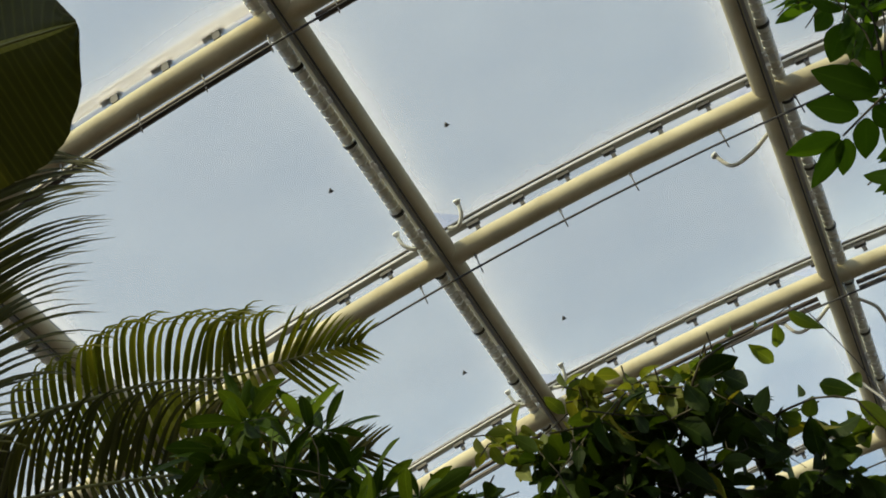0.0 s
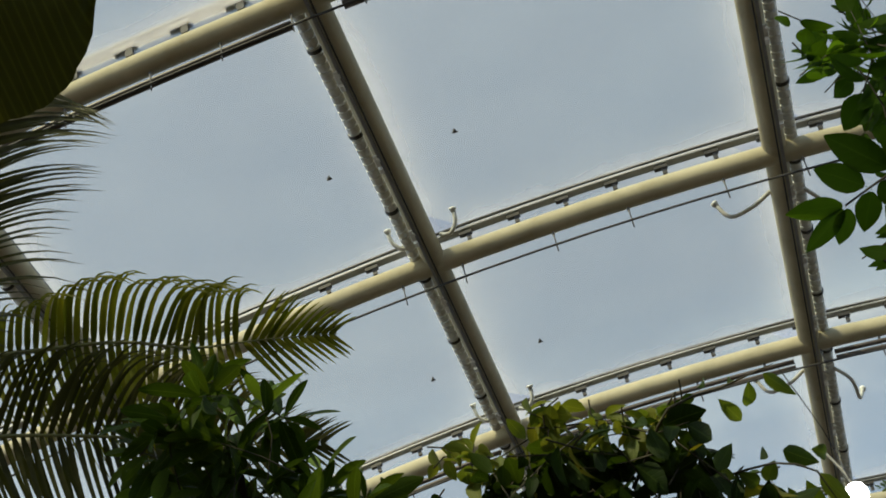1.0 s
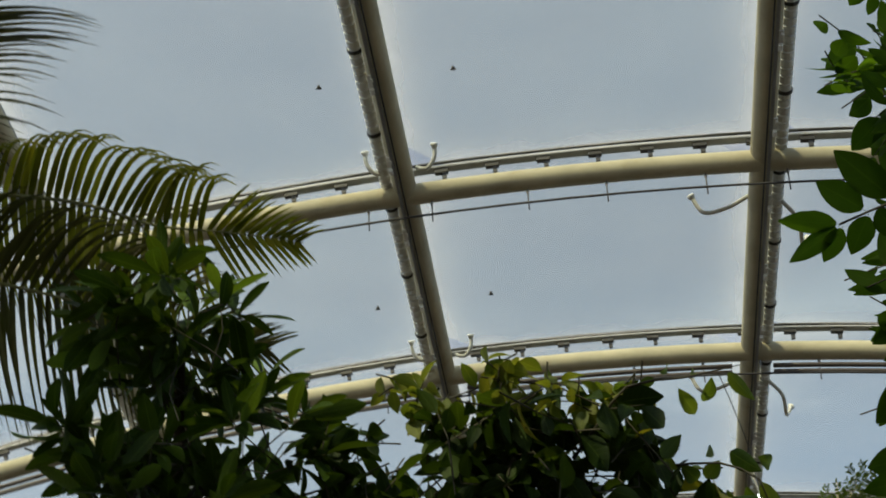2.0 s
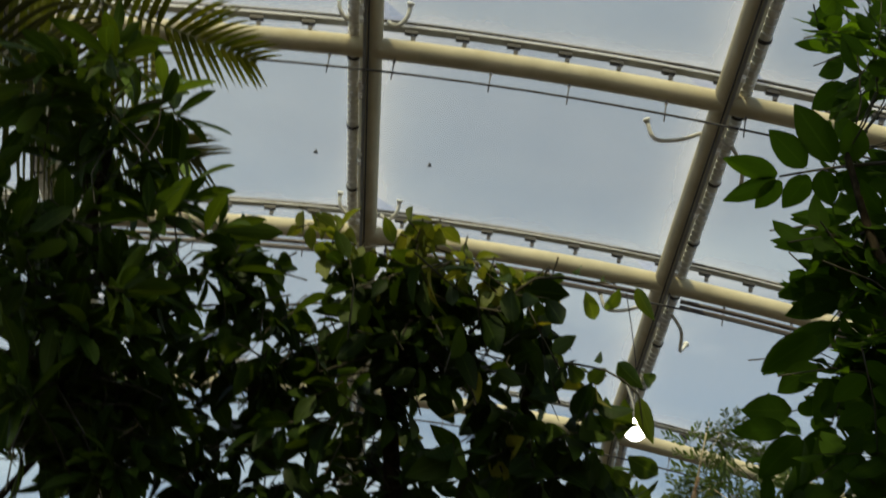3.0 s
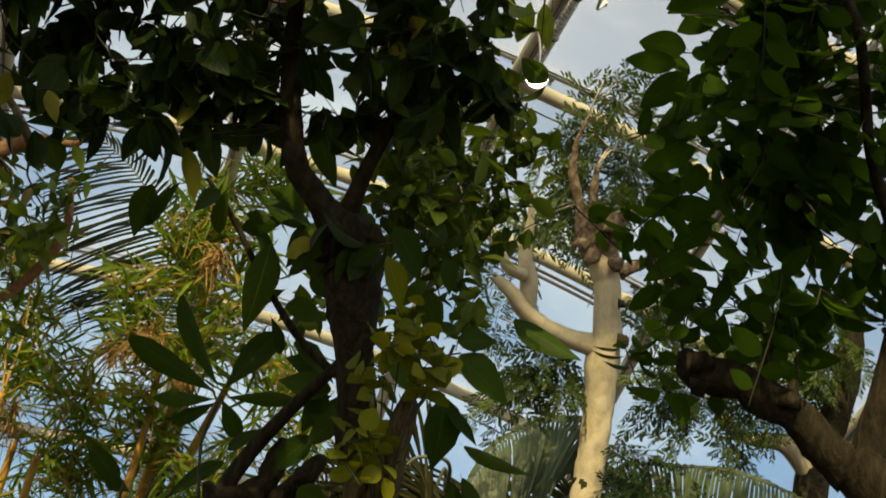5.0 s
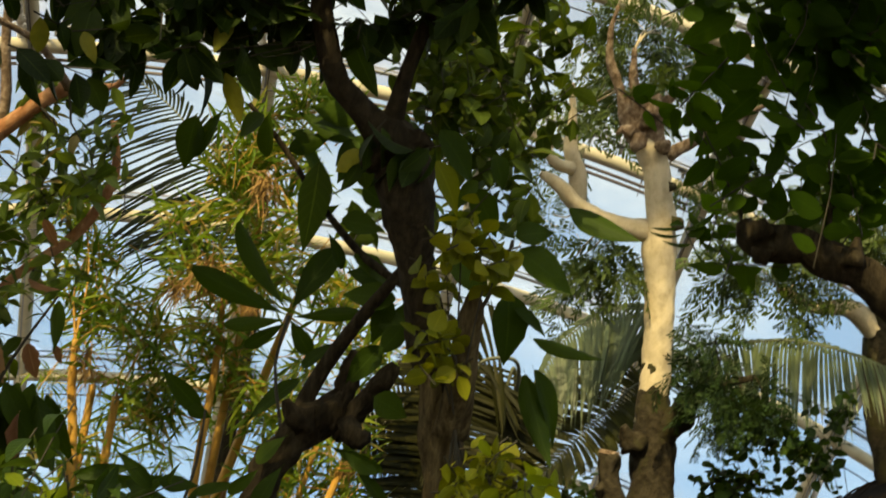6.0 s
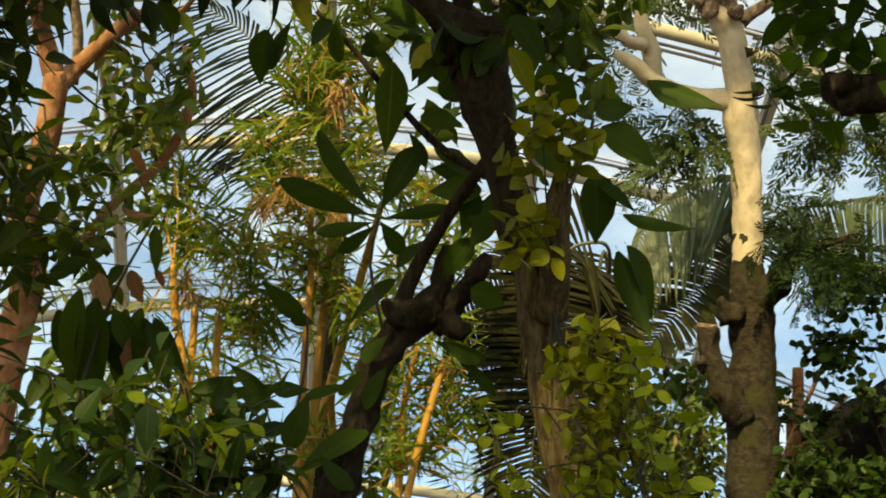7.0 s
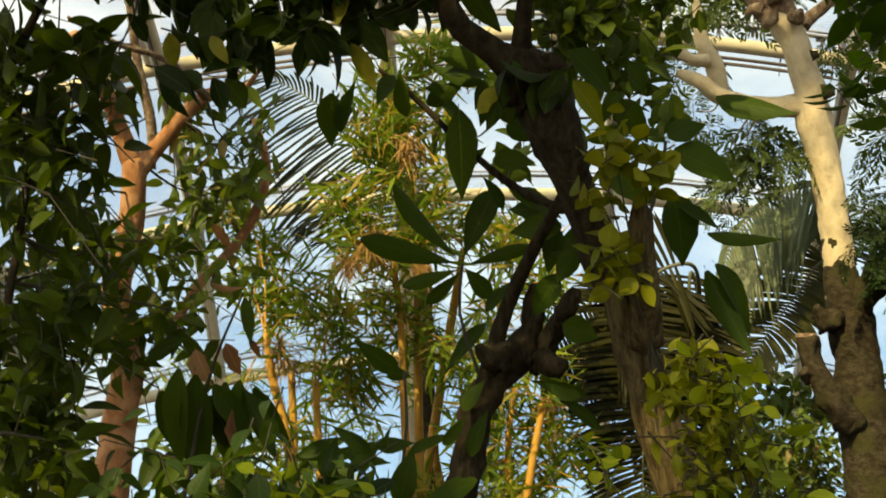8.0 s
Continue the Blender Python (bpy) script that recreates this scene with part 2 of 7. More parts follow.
B_SHEATH = bark_mat("dry_leaf_sheath", (0.17, 0.09, 0.028), (0.32, 0.19, 0.065), (0.46, 0.30, 0.12), 25.0, (1, 1, 0.3), 0.4)
L_OVATE = leaf_mat("dark_glossy_leaf", (0.0098, 0.0229, 0.0028), (0.0186, 0.0392, 0.0044), (0.0602, 0.1018, 0.0116), 0.40, 0.5, (0.26, 0.25, 0.03), 0.02, spec=0.16, rib=0.12)
L_YOUNG = leaf_mat("young_yellow_leaf", (0.0765, 0.1228, 0.0170), (0.1530, 0.1878, 0.0272), (0.2295, 0.2384, 0.0408), 0.45, 0.42, rib=0.12)
L_PINNATE = leaf_mat("deep_green_leaf", (0.0228, 0.0523, 0.0030), (0.0384, 0.0854, 0.0055), (0.0612, 0.1263, 0.0093), 0.70, 0.55, spec=0.06, rib=0.05)
L_WHORL = leaf_mat("green_oblong_leaf", (0.0181, 0.0392, 0.0037), (0.0345, 0.0673, 0.0068), (0.0615, 0.0995, 0.0111), 0.36, 0.48, (0.12, 0.20, 0.03), 0.10, spec=0.14, rib=0.2)
L_SIDE = leaf_mat("olive_shrub_leaf", (0.0219, 0.0421, 0.0029), (0.0411, 0.0712, 0.0052), (0.0713, 0.1022, 0.0093), 0.45, 0.45, spec=0.14, rib=0.1)
L_MID = leaf_mat("olive_green_leaf", (0.0330, 0.0638, 0.0075), (0.0600, 0.0990, 0.0120), (0.1050, 0.1462, 0.0225), 0.42, 0.48, spec=0.14, rib=0.15)
L_RUBBER = leaf_mat("thick_dark_leaf", (0.020, 0.042, 0.003), (0.032, 0.064, 0.004), (0.05, 0.09, 0.006), 0.36, 0.5, spec=0.12, rib=0.07)
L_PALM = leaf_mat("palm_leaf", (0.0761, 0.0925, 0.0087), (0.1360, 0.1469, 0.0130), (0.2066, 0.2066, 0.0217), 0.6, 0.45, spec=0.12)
# Darker copy of the palm leaf, with the lower fronds' shade in its colour.
L_PALMSHADE = leaf_mat("shade_toned_palm_leaf", (0.0320, 0.0360, 0.0080), (0.0520, 0.0544, 0.0120), (0.0880, 0.0840, 0.0208), 0.35, 0.45, spec=0.18)
# About half the tone above: shade behind the trunks is put into this colour.
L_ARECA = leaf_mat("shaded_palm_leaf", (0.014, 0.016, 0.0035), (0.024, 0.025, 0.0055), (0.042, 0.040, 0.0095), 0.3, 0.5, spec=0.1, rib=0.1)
L_COCO = leaf_mat("grey_green_palm_leaf", (0.0567, 0.0779, 0.0342), (0.0875, 0.1203, 0.0540), (0.1339, 0.1717, 0.0810), 0.3, 0.45, spec=0.3)
L_BAMBOO = leaf_mat("bamboo_leaf", (0.0382, 0.0935, 0.0101), (0.1359, 0.2294, 0.0221), (0.2719, 0.3398, 0.0425), 0.48, 0.45, (0.42, 0.32, 0.09), 0.12, spec=0.15, rib=0.1)
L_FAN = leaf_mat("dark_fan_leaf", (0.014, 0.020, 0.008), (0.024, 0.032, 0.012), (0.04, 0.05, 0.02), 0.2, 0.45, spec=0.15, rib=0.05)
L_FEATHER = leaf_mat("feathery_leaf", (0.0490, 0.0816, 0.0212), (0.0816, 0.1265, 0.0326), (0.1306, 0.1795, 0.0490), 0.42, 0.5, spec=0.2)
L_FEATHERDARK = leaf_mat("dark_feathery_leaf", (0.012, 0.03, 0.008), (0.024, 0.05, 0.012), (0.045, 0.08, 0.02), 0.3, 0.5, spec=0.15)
L_SMALL = leaf_mat("mid_green_leaf", (0.0382, 0.0723, 0.0102), (0.0808, 0.1360, 0.0187), (0.1700, 0.2295, 0.0382), 0.40, 0.42, (0.30, 0.22, 0.08), 0.06, rib=0.12)
L_VINE = leaf_mat("yellow_vine_leaf", (0.0941, 0.1249, 0.0075), (0.1601, 0.1851, 0.0113), (0.2825, 0.2869, 0.0211), 0.46, 0.42, spec=0.15, rib=0.08)
L_LIME = leaf_mat("lime_leaf", (0.13, 0.19, 0.010), (0.22, 0.29, 0.016), (0.36, 0.42, 0.030), 0.5, 0.42, spec=0.15, rib=0.06)
L_BUSH = leaf_mat("bush_leaf", (0.0102, 0.0289, 0.0034), (0.0289, 0.0638, 0.0076), (0.0782, 0.1403, 0.0204), 0.42, 0.45, spec=0.2, rib=0.14)
L_DRY = leaf_mat("dry_brown_leaf", (0.15, 0.066, 0.036), (0.25, 0.125, 0.075), (0.36, 0.215, 0.145), 0.4, 0.7, spec=0.1, rib=0.15)
L_BANANA = leaf_mat("banana_leaf", (0.030, 0.034, 0.007), (0.040, 0.043, 0.009), (0.085, 0.085, 0.020), 0.4, 0.5, veins=46.0, slant=4.0, rib=0.7)
B_RACHIS = plain_mat("yellow_green_rachis", (0.20, 0.20, 0.06), 0.5, 0.0, 0.35, 12.0)
B_DULLRACHIS = plain_mat("grey_green_rachis", (0.10, 0.11, 0.06), 0.6, 0.0, 0.35, 12.0)
M_LAMP, _nt, _out = mat_base("lamp_glow")
_em = _nt.nodes.new("ShaderNodeEmission")
_em.inputs["Color"].default_value = (1.0, 0.97, 0.9, 1.0)
_em.inputs["Strength"].default_value = 14.0
_nt.links.new(_em.outputs["Emission"], _out.inputs["Surface"])


# ---- mesh helpers ----
RNG = random.Random(7)


def mesh_of(name, verts, faces, material, smooth=True, uv=None):
    me = bpy.data.meshes.new(name)
    me.from_pydata([tuple(v) for v in verts], [], faces)
    me.materials.append(material)
    if smooth:
        me.polygons.foreach_set("use_smooth", [True] * len(me.polygons))
    if uv:
        idx = np.empty(len(me.loops), dtype=np.int32)
        me.loops.foreach_get("vertex_index", idx)
        me.uv_layers.new(name="leaf").data.foreach_set("uv", np.array(uv, dtype=np.float32)[idx].ravel())
    me.update()
    return me


def part(name, me, parent=None, label="", m=None):
    ob = new(name, me)
    if parent is not None:
        ob.parent = parent
    if m is not None:
        ob.matrix_basis = m
    return tagged(ob, label) if label else ob


def thing(name, label, category, group="", kind="", at=(0, 0, 0)):
    ob = new(name)
    ob.empty_display_size = 0.2
    ob.location = at
    return tagged(ob, label, category, group, kind)


def smooth_line(pts, step):
    """A smooth curve through points of any width (x, y, z, radius)."""
    pts = [np.array(p, float) for p in pts]
    if len(pts) == 2:
        n = max(2, int(np.linalg.norm(pts[1][:3] - pts[0][:3]) / step))
        return [pts[0] + (pts[1] - pts[0]) * k / n for k in range(n + 1)]
    ext = [2 * pts[0] - pts[1]] + pts + [2 * pts[-1] - pts[-2]]
    out = []
    for i in range(1, len(ext) - 2):
        a, b, c, d = ext[i - 1:i + 3]
        d0, d1, d2 = (max(1e-4, float(np.linalg.norm(q[:3] - p[:3]))) for p, q in ((a, b), (b, c), (c, d)))
        m0 = ((b - a) / d0 * d1 + (c - b) / d1 * d0) / (d0 + d1) * d1
        m1 = ((c - b) / d1 * d2 + (d - c) / d2 * d1) / (d1 + d2) * d1
        n = max(1, int(d1 / step))
        for k in range(n):
            t = k / n
            out.append((2 * t ** 3 - 3 * t * t + 1) * b + (t ** 3 - 2 * t * t + t) * m0 + (3 * t * t - 2 * t ** 3) * c + (t ** 3 - t * t) * m1)
    out.append(ext[-2])
    return out


def tube_data(pts, sides=8, rough=0.0, seed=0.0, cap=True, base=0):
    """Verts and faces of a round tube along (x, y, z, radius) points."""
    vs, fs = [], []
    p = [Vector(q[:3]) for q in pts]
    side = None
    for i, q in enumerate(p):
        d = (p[min(i + 1, len(p) - 1)] - p[max(i - 1, 0)]).normalized()
        if side is None:
            side = d.orthogonal().normalized()
        side = (side - d * side.dot(d)).normalized()
        up = d.cross(side)
        for k in range(sides):
            a = 2 * math.pi * k / sides
            w = side * math.cos(a) + up * math.sin(a)
            r = pts[i][3]
            if rough:
                r *= 1 + rough * noise.noise(q * 9.0 + w * 1.3 + Vector((seed, 0, 0))) + 0.6 * rough * noise.noise(q * 31.0 + w * 2.5)
            vs.append(q + w * r)
    for i in range(len(p) - 1):
        for k in range(sides):
            a, b = base + i * sides + k, base + i * sides + (k + 1) % sides
            fs.append((a, b, b + sides, a + sides))
    if cap:
        fs.append(tuple(base + k for k in reversed(range(sides))))
        fs.append(tuple(base + (len(p) - 1) * sides + k for k in range(sides)))
    return vs, fs


def tube(name, pts, material, parent=None, sides=8, step=0.08, rough=0.0, label=""):
    line = smooth_line(pts, step)
    if line[-1][3] > 0.02:
        end = np.array(line[-1])
        d = end[:3] - np.array(line[-2])[:3]
        d /= np.linalg.norm(d)
        r = end[3]
        for far, k in ((0.25, 0.93), (0.42, 0.72), (0.5, 0.35)):
            line.append(np.array([*(end[:3] + d * r * far), r * k]))
    vs, fs = tube_data(line, sides, rough, RNG.random() * 9)
    return part(name, mesh_of(name, vs, fs, material), parent, label), line


class Soup:
    """Collects many small pieces into one mesh."""

    def __init__(self):
        self.v, self.f, self.uv = [], [], []

    def add(self, vs, fs, uv=None):
        b = len(self.v)
        self.v.extend(vs)
        self.uv.extend(uv or [(0.0, 0.0)] * len(vs))
        self.f.extend(tuple(i + b for i in f) for f in fs)

    def tube(self, pts, sides=4, step=0.1):
        vs, fs = tube_data(smooth_line(pts, step), sides, cap=False)
        self.add(vs, fs)

    def piece(self, shape, m):
        self.add([m @ v for v in shape[0]], *shape[1:])

    def build(self, name, material, parent, label="", stuff=True):
        if not self.v:
            return None
        ob = part(name, mesh_of(name, self.v, self.f, material, uv=self.uv), parent, label)
        return tagged(ob, kind="stuff") if stuff else ob


def box_shape(x, y, z, bevel=0.15):
    """A block with chamfered long edges, centred."""
    c = min(x, z) * bevel
    ring = [(-x / 2 + c, -z / 2), (x / 2 - c, -z / 2), (x / 2, -z / 2 + c), (x / 2, z / 2 - c), (x / 2 - c, z / 2), (-x / 2 + c, z / 2), (-x / 2, z / 2 - c), (-x / 2, -z / 2 + c)]
    vs = [Vector((a, s * y / 2, b)) for s in (-1, 1) for a, b in ring]
    fs = [(k, (k + 1) % 8, 8 + (k + 1) % 8, 8 + k) for k in range(8)] + [tuple(range(7, -1, -1)), tuple(range(8, 16))]
    return vs, fs


def leaf_shape(wide=0.45, a=0.8, b=0.9, fold=0.25, curl=0.25, wave=0.0, n=5, seed=0, stalk=0.06):
    """A leaf one unit long along y, with a folded midrib, a curl and a short stalk."""
    rr = random.Random(seed)
    peak = (a / (a + b)) ** a * (b / (a + b)) ** b
    vs, fs, uv = [], [], []
    for i in range(n + 1):
        u = i / n
        uu = min(max(u, 0.012), 0.988)
        w = wide / 2 * (uu ** a * (1 - uu) ** b) / peak
        y = stalk + (1 - stalk) * u
        z = -curl * u * u
        for s in (-1, 0, 1):
            ww = w * (1 + wave * (rr.random() - 0.5))
            uv.append((0.5 + 0.5 * s, u))
            vs.append(Vector((s * ww, y, z + abs(s) * ww * fold + (wave * 0.12 * (rr.random() - 0.5) if s else 0))))
    for i in range(n):
        q = i * 3
        fs += [(q, q + 1, q + 4, q + 3), (q + 1, q + 2, q + 5, q + 4)]
    k = len(vs)
    vs += [Vector((-0.008, 0, 0)), Vector((0.008, 0, 0))]
    fs.append((k, k + 1, 1))
    return vs, fs, uv + [(0.5, 0.0)] * 2


def aim(p, d, up, size=1.0, width=1.0):
    """Places a leaf shape: y along d, its face towards up."""
    d = Vector(d).normalized()
    x = d.cross(Vector(up))
    if x.length < 1e-4:
        x = d.orthogonal()
    x.normalize()
    z = x.cross(d)
    m = Matrix((x * size * width, d * size, z * size)).transposed().to_4x4()
    m.translation = Vector(p)
    return m


def rand_dir(r):
    while True:
        v = Vector((r.uniform(-1, 1), r.uniform(-1, 1), r.uniform(-1, 1)))
        if 0.05 < v.length < 1:
            return v.normalized()


def leaves_out(owner, spots, shapes, material, name="leaf", most=260, low=None):
    """Spots of (matrix, shape index): the first ones by plan become single leaves, the rest one joined part."""
    meshes = [mesh_of(name, s[0], s[1], material, uv=s[2] if len(s) > 2 else None) for s in shapes]
    order = sorted(spots, key=lambda s: s[0].translation.y)
    for m, k in order[:most]:
        ob = bpy.data.objects.new(name, meshes[k])
        scene.collection.objects.link(ob)
        ob.parent = owner
        ob.matrix_basis = m
    rest = Soup()
    for m, k in order[most:]:
        rest.piece(shapes[k], m)
    rest.build("foliage", material, owner)


def twig_cloud(owner, limbs, clumps, size, per=(5, 9), spread=58, droop=0.25, seed=1, whorl=False, twig_len=0.3, face=0.55, spots=None, twigs=None, reach=0.007, nshape=4, flat=False):
    """Twigs with leaves that fill the given clumps: (x, y, z, rx, ry, rz, count)."""
    r = random.Random(seed)
    spots = [] if spots is None else spots
    twigs = Soup() if twigs is None else twigs
    for cx, cy, cz, rx, ry, rz, count in clumps:
        c = Vector((cx, cy, cz))
        if reach and limbs:
            near = min(limbs, key=lambda q: (Vector(q[:3]) - c).length)
            start = Vector(near[:3])
            mid = start.lerp(c, 0.55) + rand_dir(r) * 0.06
            rad = min(near[3] * 0.55, reach)
            twigs.tube([(*start, rad), (*mid, rad * 0.75), (*c, rad * 0.5)], 5, 0.08)
        for _ in range(count):
            o = rand_dir(r)
            k = r.random() ** 0.45
            tip = c + Vector((o.x * rx, o.y * ry, o.z * rz)) * k
            d = (o * 0.8 + rand_dir(r) * 0.7 + Vector((0, 0, 0.25))).normalized()
            ln = twig_len * r.uniform(0.6, 1.25)
            base = tip - d * ln
            bend = rand_dir(r) * ln * 0.2
            twigs.tube([(*base, 0.003), (*(base.lerp(tip, 0.5) + bend), 0.0025), (*tip, 0.0015)], 3, 0.15)
            n = r.randint(*per)
            side = d.orthogonal().normalized()
            turn = r.uniform(0, 6.28)
            flat_side = d.cross(Vector((r.uniform(-0.4, 0.4), -0.8, r.uniform(0.0, 0.9)))).normalized()
            for i in range(n):
                u = (0.72 + 0.28 * i / n) if whorl else (0.06 + 0.94 * (i + 0.5) / n)
                pos = base + d * ln * u + bend * 4 * u * (1 - u) * 0.5
                a = turn + i * 2.4
                rad = side * math.cos(a) + d.cross(side) * math.sin(a)
                if flat:
                    rad = flat_side * (1 if i % 2 else -1) + rand_dir(r) * 0.2
                ang = radians(spread * r.uniform(0.7, 1.25) * (1.0 if i < n - 1 else 0.3))
                ld = d * math.cos(ang) + rad * math.sin(ang) + Vector((0, 0, -droop * r.uniform(0.3, 1.6)))
                up = Vector((0, 0, 1)) * face + rand_dir(r) * (1 - face)
                if flat:
                    up = d.cross(flat_side) + rand_dir(r) * 0.35
                spots.append((aim(pos, ld, up, size * r.uniform(0.62, 1.18), r.uniform(0.85, 1.15)), r.randrange(nshape)))
    return spots, twigs


def hero(leaves, seed, face=(0.0, -1.0, 0.15), tilt=0.5, wide=0.45):
    """Single large leaves given by base, tip and width."""
    r = random.Random(seed)
    out = []
    for base, tip, w in leaves:
        d = Vector(tip) - Vector(base)
        up = Vector(face) * r.choice((1, 1, -1)) + rand_dir(r) * tilt
        out.append((aim(base, d, up, d.length, w / (d.length * wide)), r.randrange(3)))
    return out


OVATE = [leaf_shape(0.52, 0.75, 0.85, 0.35, c, 0.10, 5, i) for i, c in enumerate((0.12, 0.3, 0.2, 0.42))]
POINTED = [leaf_shape(0.42, 0.7, 1.15, 0.35, c, 0.10, 8, i) for i, c in enumerate((0.15, 0.35, 0.25, 0.5))]
OBOVATE = [leaf_shape(0.33, 1.25, 0.62, 0.4, c, 0.05, 10, i) for i, c in enumerate((0.1, 0.25, 0.18, 0.35))]
OBLONG = [leaf_shape(0.28, 0.95, 0.7, 0.35, c, 0.06, 8, i) for i, c in enumerate((0.1, 0.25, 0.18, 0.35))]
CRUMPLED = [leaf_shape(0.42, 0.7, 1.0, 0.8, c, 0.35, 9, i) for i, c in enumerate((0.3, 0.6, 0.4))]
LANCE = [leaf_shape(0.12, 0.6, 1.2, 0.2, c, 0.05, 3, i) for i, c in enumerate((0.1, 0.35, 0.55, 0.2))]
PINNATE = [leaf_shape(0.52, 0.62, 0.88, 0.16, c, 0.06, 8, i) for i, c in enumerate((0.1, 0.25, 0.18, 0.32))]
ROUND = [leaf_shape(0.8, 0.6, 0.7, 0.2, c, 0.14, 5, i) for i, c in enumerate((0.1, 0.25, 0.18, 0.35))]


# ---- the roof: steel arches, purlins and foil cushions ----
ROOF_X, ROOF_Z, ROOF_R = -0.44, -16.71, 28.76
ARCH_Y = [-19.5, -17.0, -14.2, -11.1, -7.8, -4.5, -1.2, 2.0, 5.36, 8.96, 12.13, 15.9, 18.7, 21.5, 24.0, 26.2]
ARCH_DROP = [5.6, 3.1, 1.2, 0, 0, 0, 0, 0, 0, 0, 0, 0, 1.2, 3.1, 5.6, 9.0]
PURLIN_A = [-2.24 + 7.64 * k for k in range(-6, 8)]


def roof_at(deg, y, out=0.0):
    """A place on the roof's steel, at an angle of the arch; out: metres outwards."""
    drop = float(np.interp(y, ARCH_Y, ARCH_DROP))
    a = radians(deg)
    return Vector((ROOF_X + (ROOF_R + out) * math.sin(a), y, ROOF_Z + (ROOF_R + out) * math.cos(a) - drop))


def slope_at(y):
    return (float(np.interp(y + 0.4, ARCH_Y, ARCH_DROP)) - float(np.interp(y - 0.4, ARCH_Y, ARCH_DROP))) / 0.8


def along(deg0, deg1, y, out, r, n):
    return [(*roof_at(deg0 + (deg1 - deg0) * k / n, y, out), r) for k in range(n + 1)]


def strip(name, deg0, deg1, y, out, wide, thick, material, parent, n=60):
    """A flat bar bent along an arch."""
    vs, fs = [], []
    for k in range(n + 1):
        d = deg0 + (deg1 - deg0) * k / n
        for oy, oz in ((-wide / 2, 0), (wide / 2, 0), (wide / 2, thick), (-wide / 2, thick)):
            p = roof_at(d, y, out + oz)
            p.y += oy
            vs.append(p)
    for k in range(n):
        for j in range(4):
            a, b = k * 4 + j, k * 4 + (j + 1) % 4
            fs.append((a, a + 4, b + 4, b))
    fs += [(0, 1, 2, 3), (n * 4 + 3, n * 4 + 2, n * 4 + 1, n * 4)]
    return part(name, mesh_of(name, vs, fs, material, False), parent)


ROD = mesh_of("hanger", *tube_data([(0, 0, -0.24, 0.008), (0, 0, 0.0, 0.008), (0, 0, 0.02, 0.016), (0, 0, 0.06, 0.016), (0, 0, 0.08, 0.009), (0, 0, 0.16, 0.009)], 6), M_STEEL)
_s = Soup()
_s.add(*box_shape(0.15, 0.05, 0.05))
_s.add([v + Vector((0.03, 0, -0.07)) for v in box_shape(0.05, 0.03, 0.10)[0]], box_shape(0.05, 0.03, 0.10)[1])
BRACKET = mesh_of("bracket", _s.v, _s.f, M_CABLE, False)
COLLAR = mesh_of("hose_clamp", *tube_data([(0, -0.018, 0, 0.080), (0, 0.018, 0, 0.080)], 14), M_DARK)
_s = Soup()
_s.add(*box_shape(0.06, 0.22, 0.02))
_s.add([v + Vector((0.0, 0.06, -0.035)) for v in box_shape(0.04, 0.06, 0.06)[0]], box_shape(0.04, 0.06, 0.06)[1])
_s.add([v + Vector((0.015, -0.07, -0.025)) for v in box_shape(0.025, 0.04, 0.04)[0]], box_shape(0.025, 0.04, 0.04)[1])
FITTING = mesh_of("pipe_fitting", _s.v, _s.f, M_WHITE, False)
SPAN = 50.0
for k, y in enumerate(ARCH_Y):
    seen = 5.0 < y < 22.0
    arch = thing("roof_arch", "cream painted bent steel roof arch with cable and gutter rail", "roof arch", "roof arches")
    top = math.degrees(math.acos(max(-1.0, min(1.0, (-ROOF_Z + ARCH_DROP[k]) / ROOF_R))))
    lim = min(SPAN, top)
    n = 80 if seen else 30
    vs, fs = tube_data(along(-lim, lim, y, -0.016, 0.119, n), 20 if seen else 8)
    part("arch_tube", mesh_of("arch_tube", vs, fs, M_CREAM), arch)
    lift = 0.12 if k == 8 else 0.0
    strip("gutter_rail", -lim, lim, y, 0.33 + lift, 0.11 if lift else 0.09, 0.03, M_PLATE if lift else M_ALU, arch, n)
    strip("clamp_strip", -lim, lim, y + lift * 0.9 - 0.11, 0.31 + lift, 0.03, 0.02, M_DARK, arch, n)
    vs, fs = tube_data(along(-lim, lim, y + 0.02, -0.35, 0.013, n), 6)
    part("cable", mesh_of("cable", vs, fs, M_CABLE), arch, "thin dark steel cable")
    if k in (8, 10, 12):
        for a0, a1 in zip(PURLIN_A, PURLIN_A[1:]):
            if abs(a0) < 25:
                for oy, orad in ((0.06, -0.24), (0.12, -0.20)) if k == 8 else ((0.03, -0.22), (0.05, -0.30)):
                    vs, fs = tube_data(along(a0 + 0.5, a1 - 0.5, y + oy, orad, 0.03, 8), 8)
                    part("blind_tube", mesh_of("blind_tube", vs, fs, M_PIPE), arch, "dark brown tube")
    if seen and ARCH_DROP[k] < 2:
        d = -16.0
        while d < 16:
            m = Matrix.Translation(roof_at(d, y)) @ pose(0, 0, 0, 0, d, 0)
            part("bracket", BRACKET, arch, m=m @ pose(0, 0.0, 0.29 + lift * 0.9) @ Matrix.Diagonal((1.5, 1.5, 1.5, 1.0) if lift else (1.0, 1.0, 1.0, 1.0)))
            d += 1.12
        d = -15.6
        step = random.Random(k)
        while d < 16:
            part("hanger", ROD, arch, m=Matrix.Translation(roof_at(d, y)) @ pose(0, 0, 0, 0, d, 0) @ pose(0, 0.03, -0.21))
            d += step.choice((1.4, 2.1, 1.7))

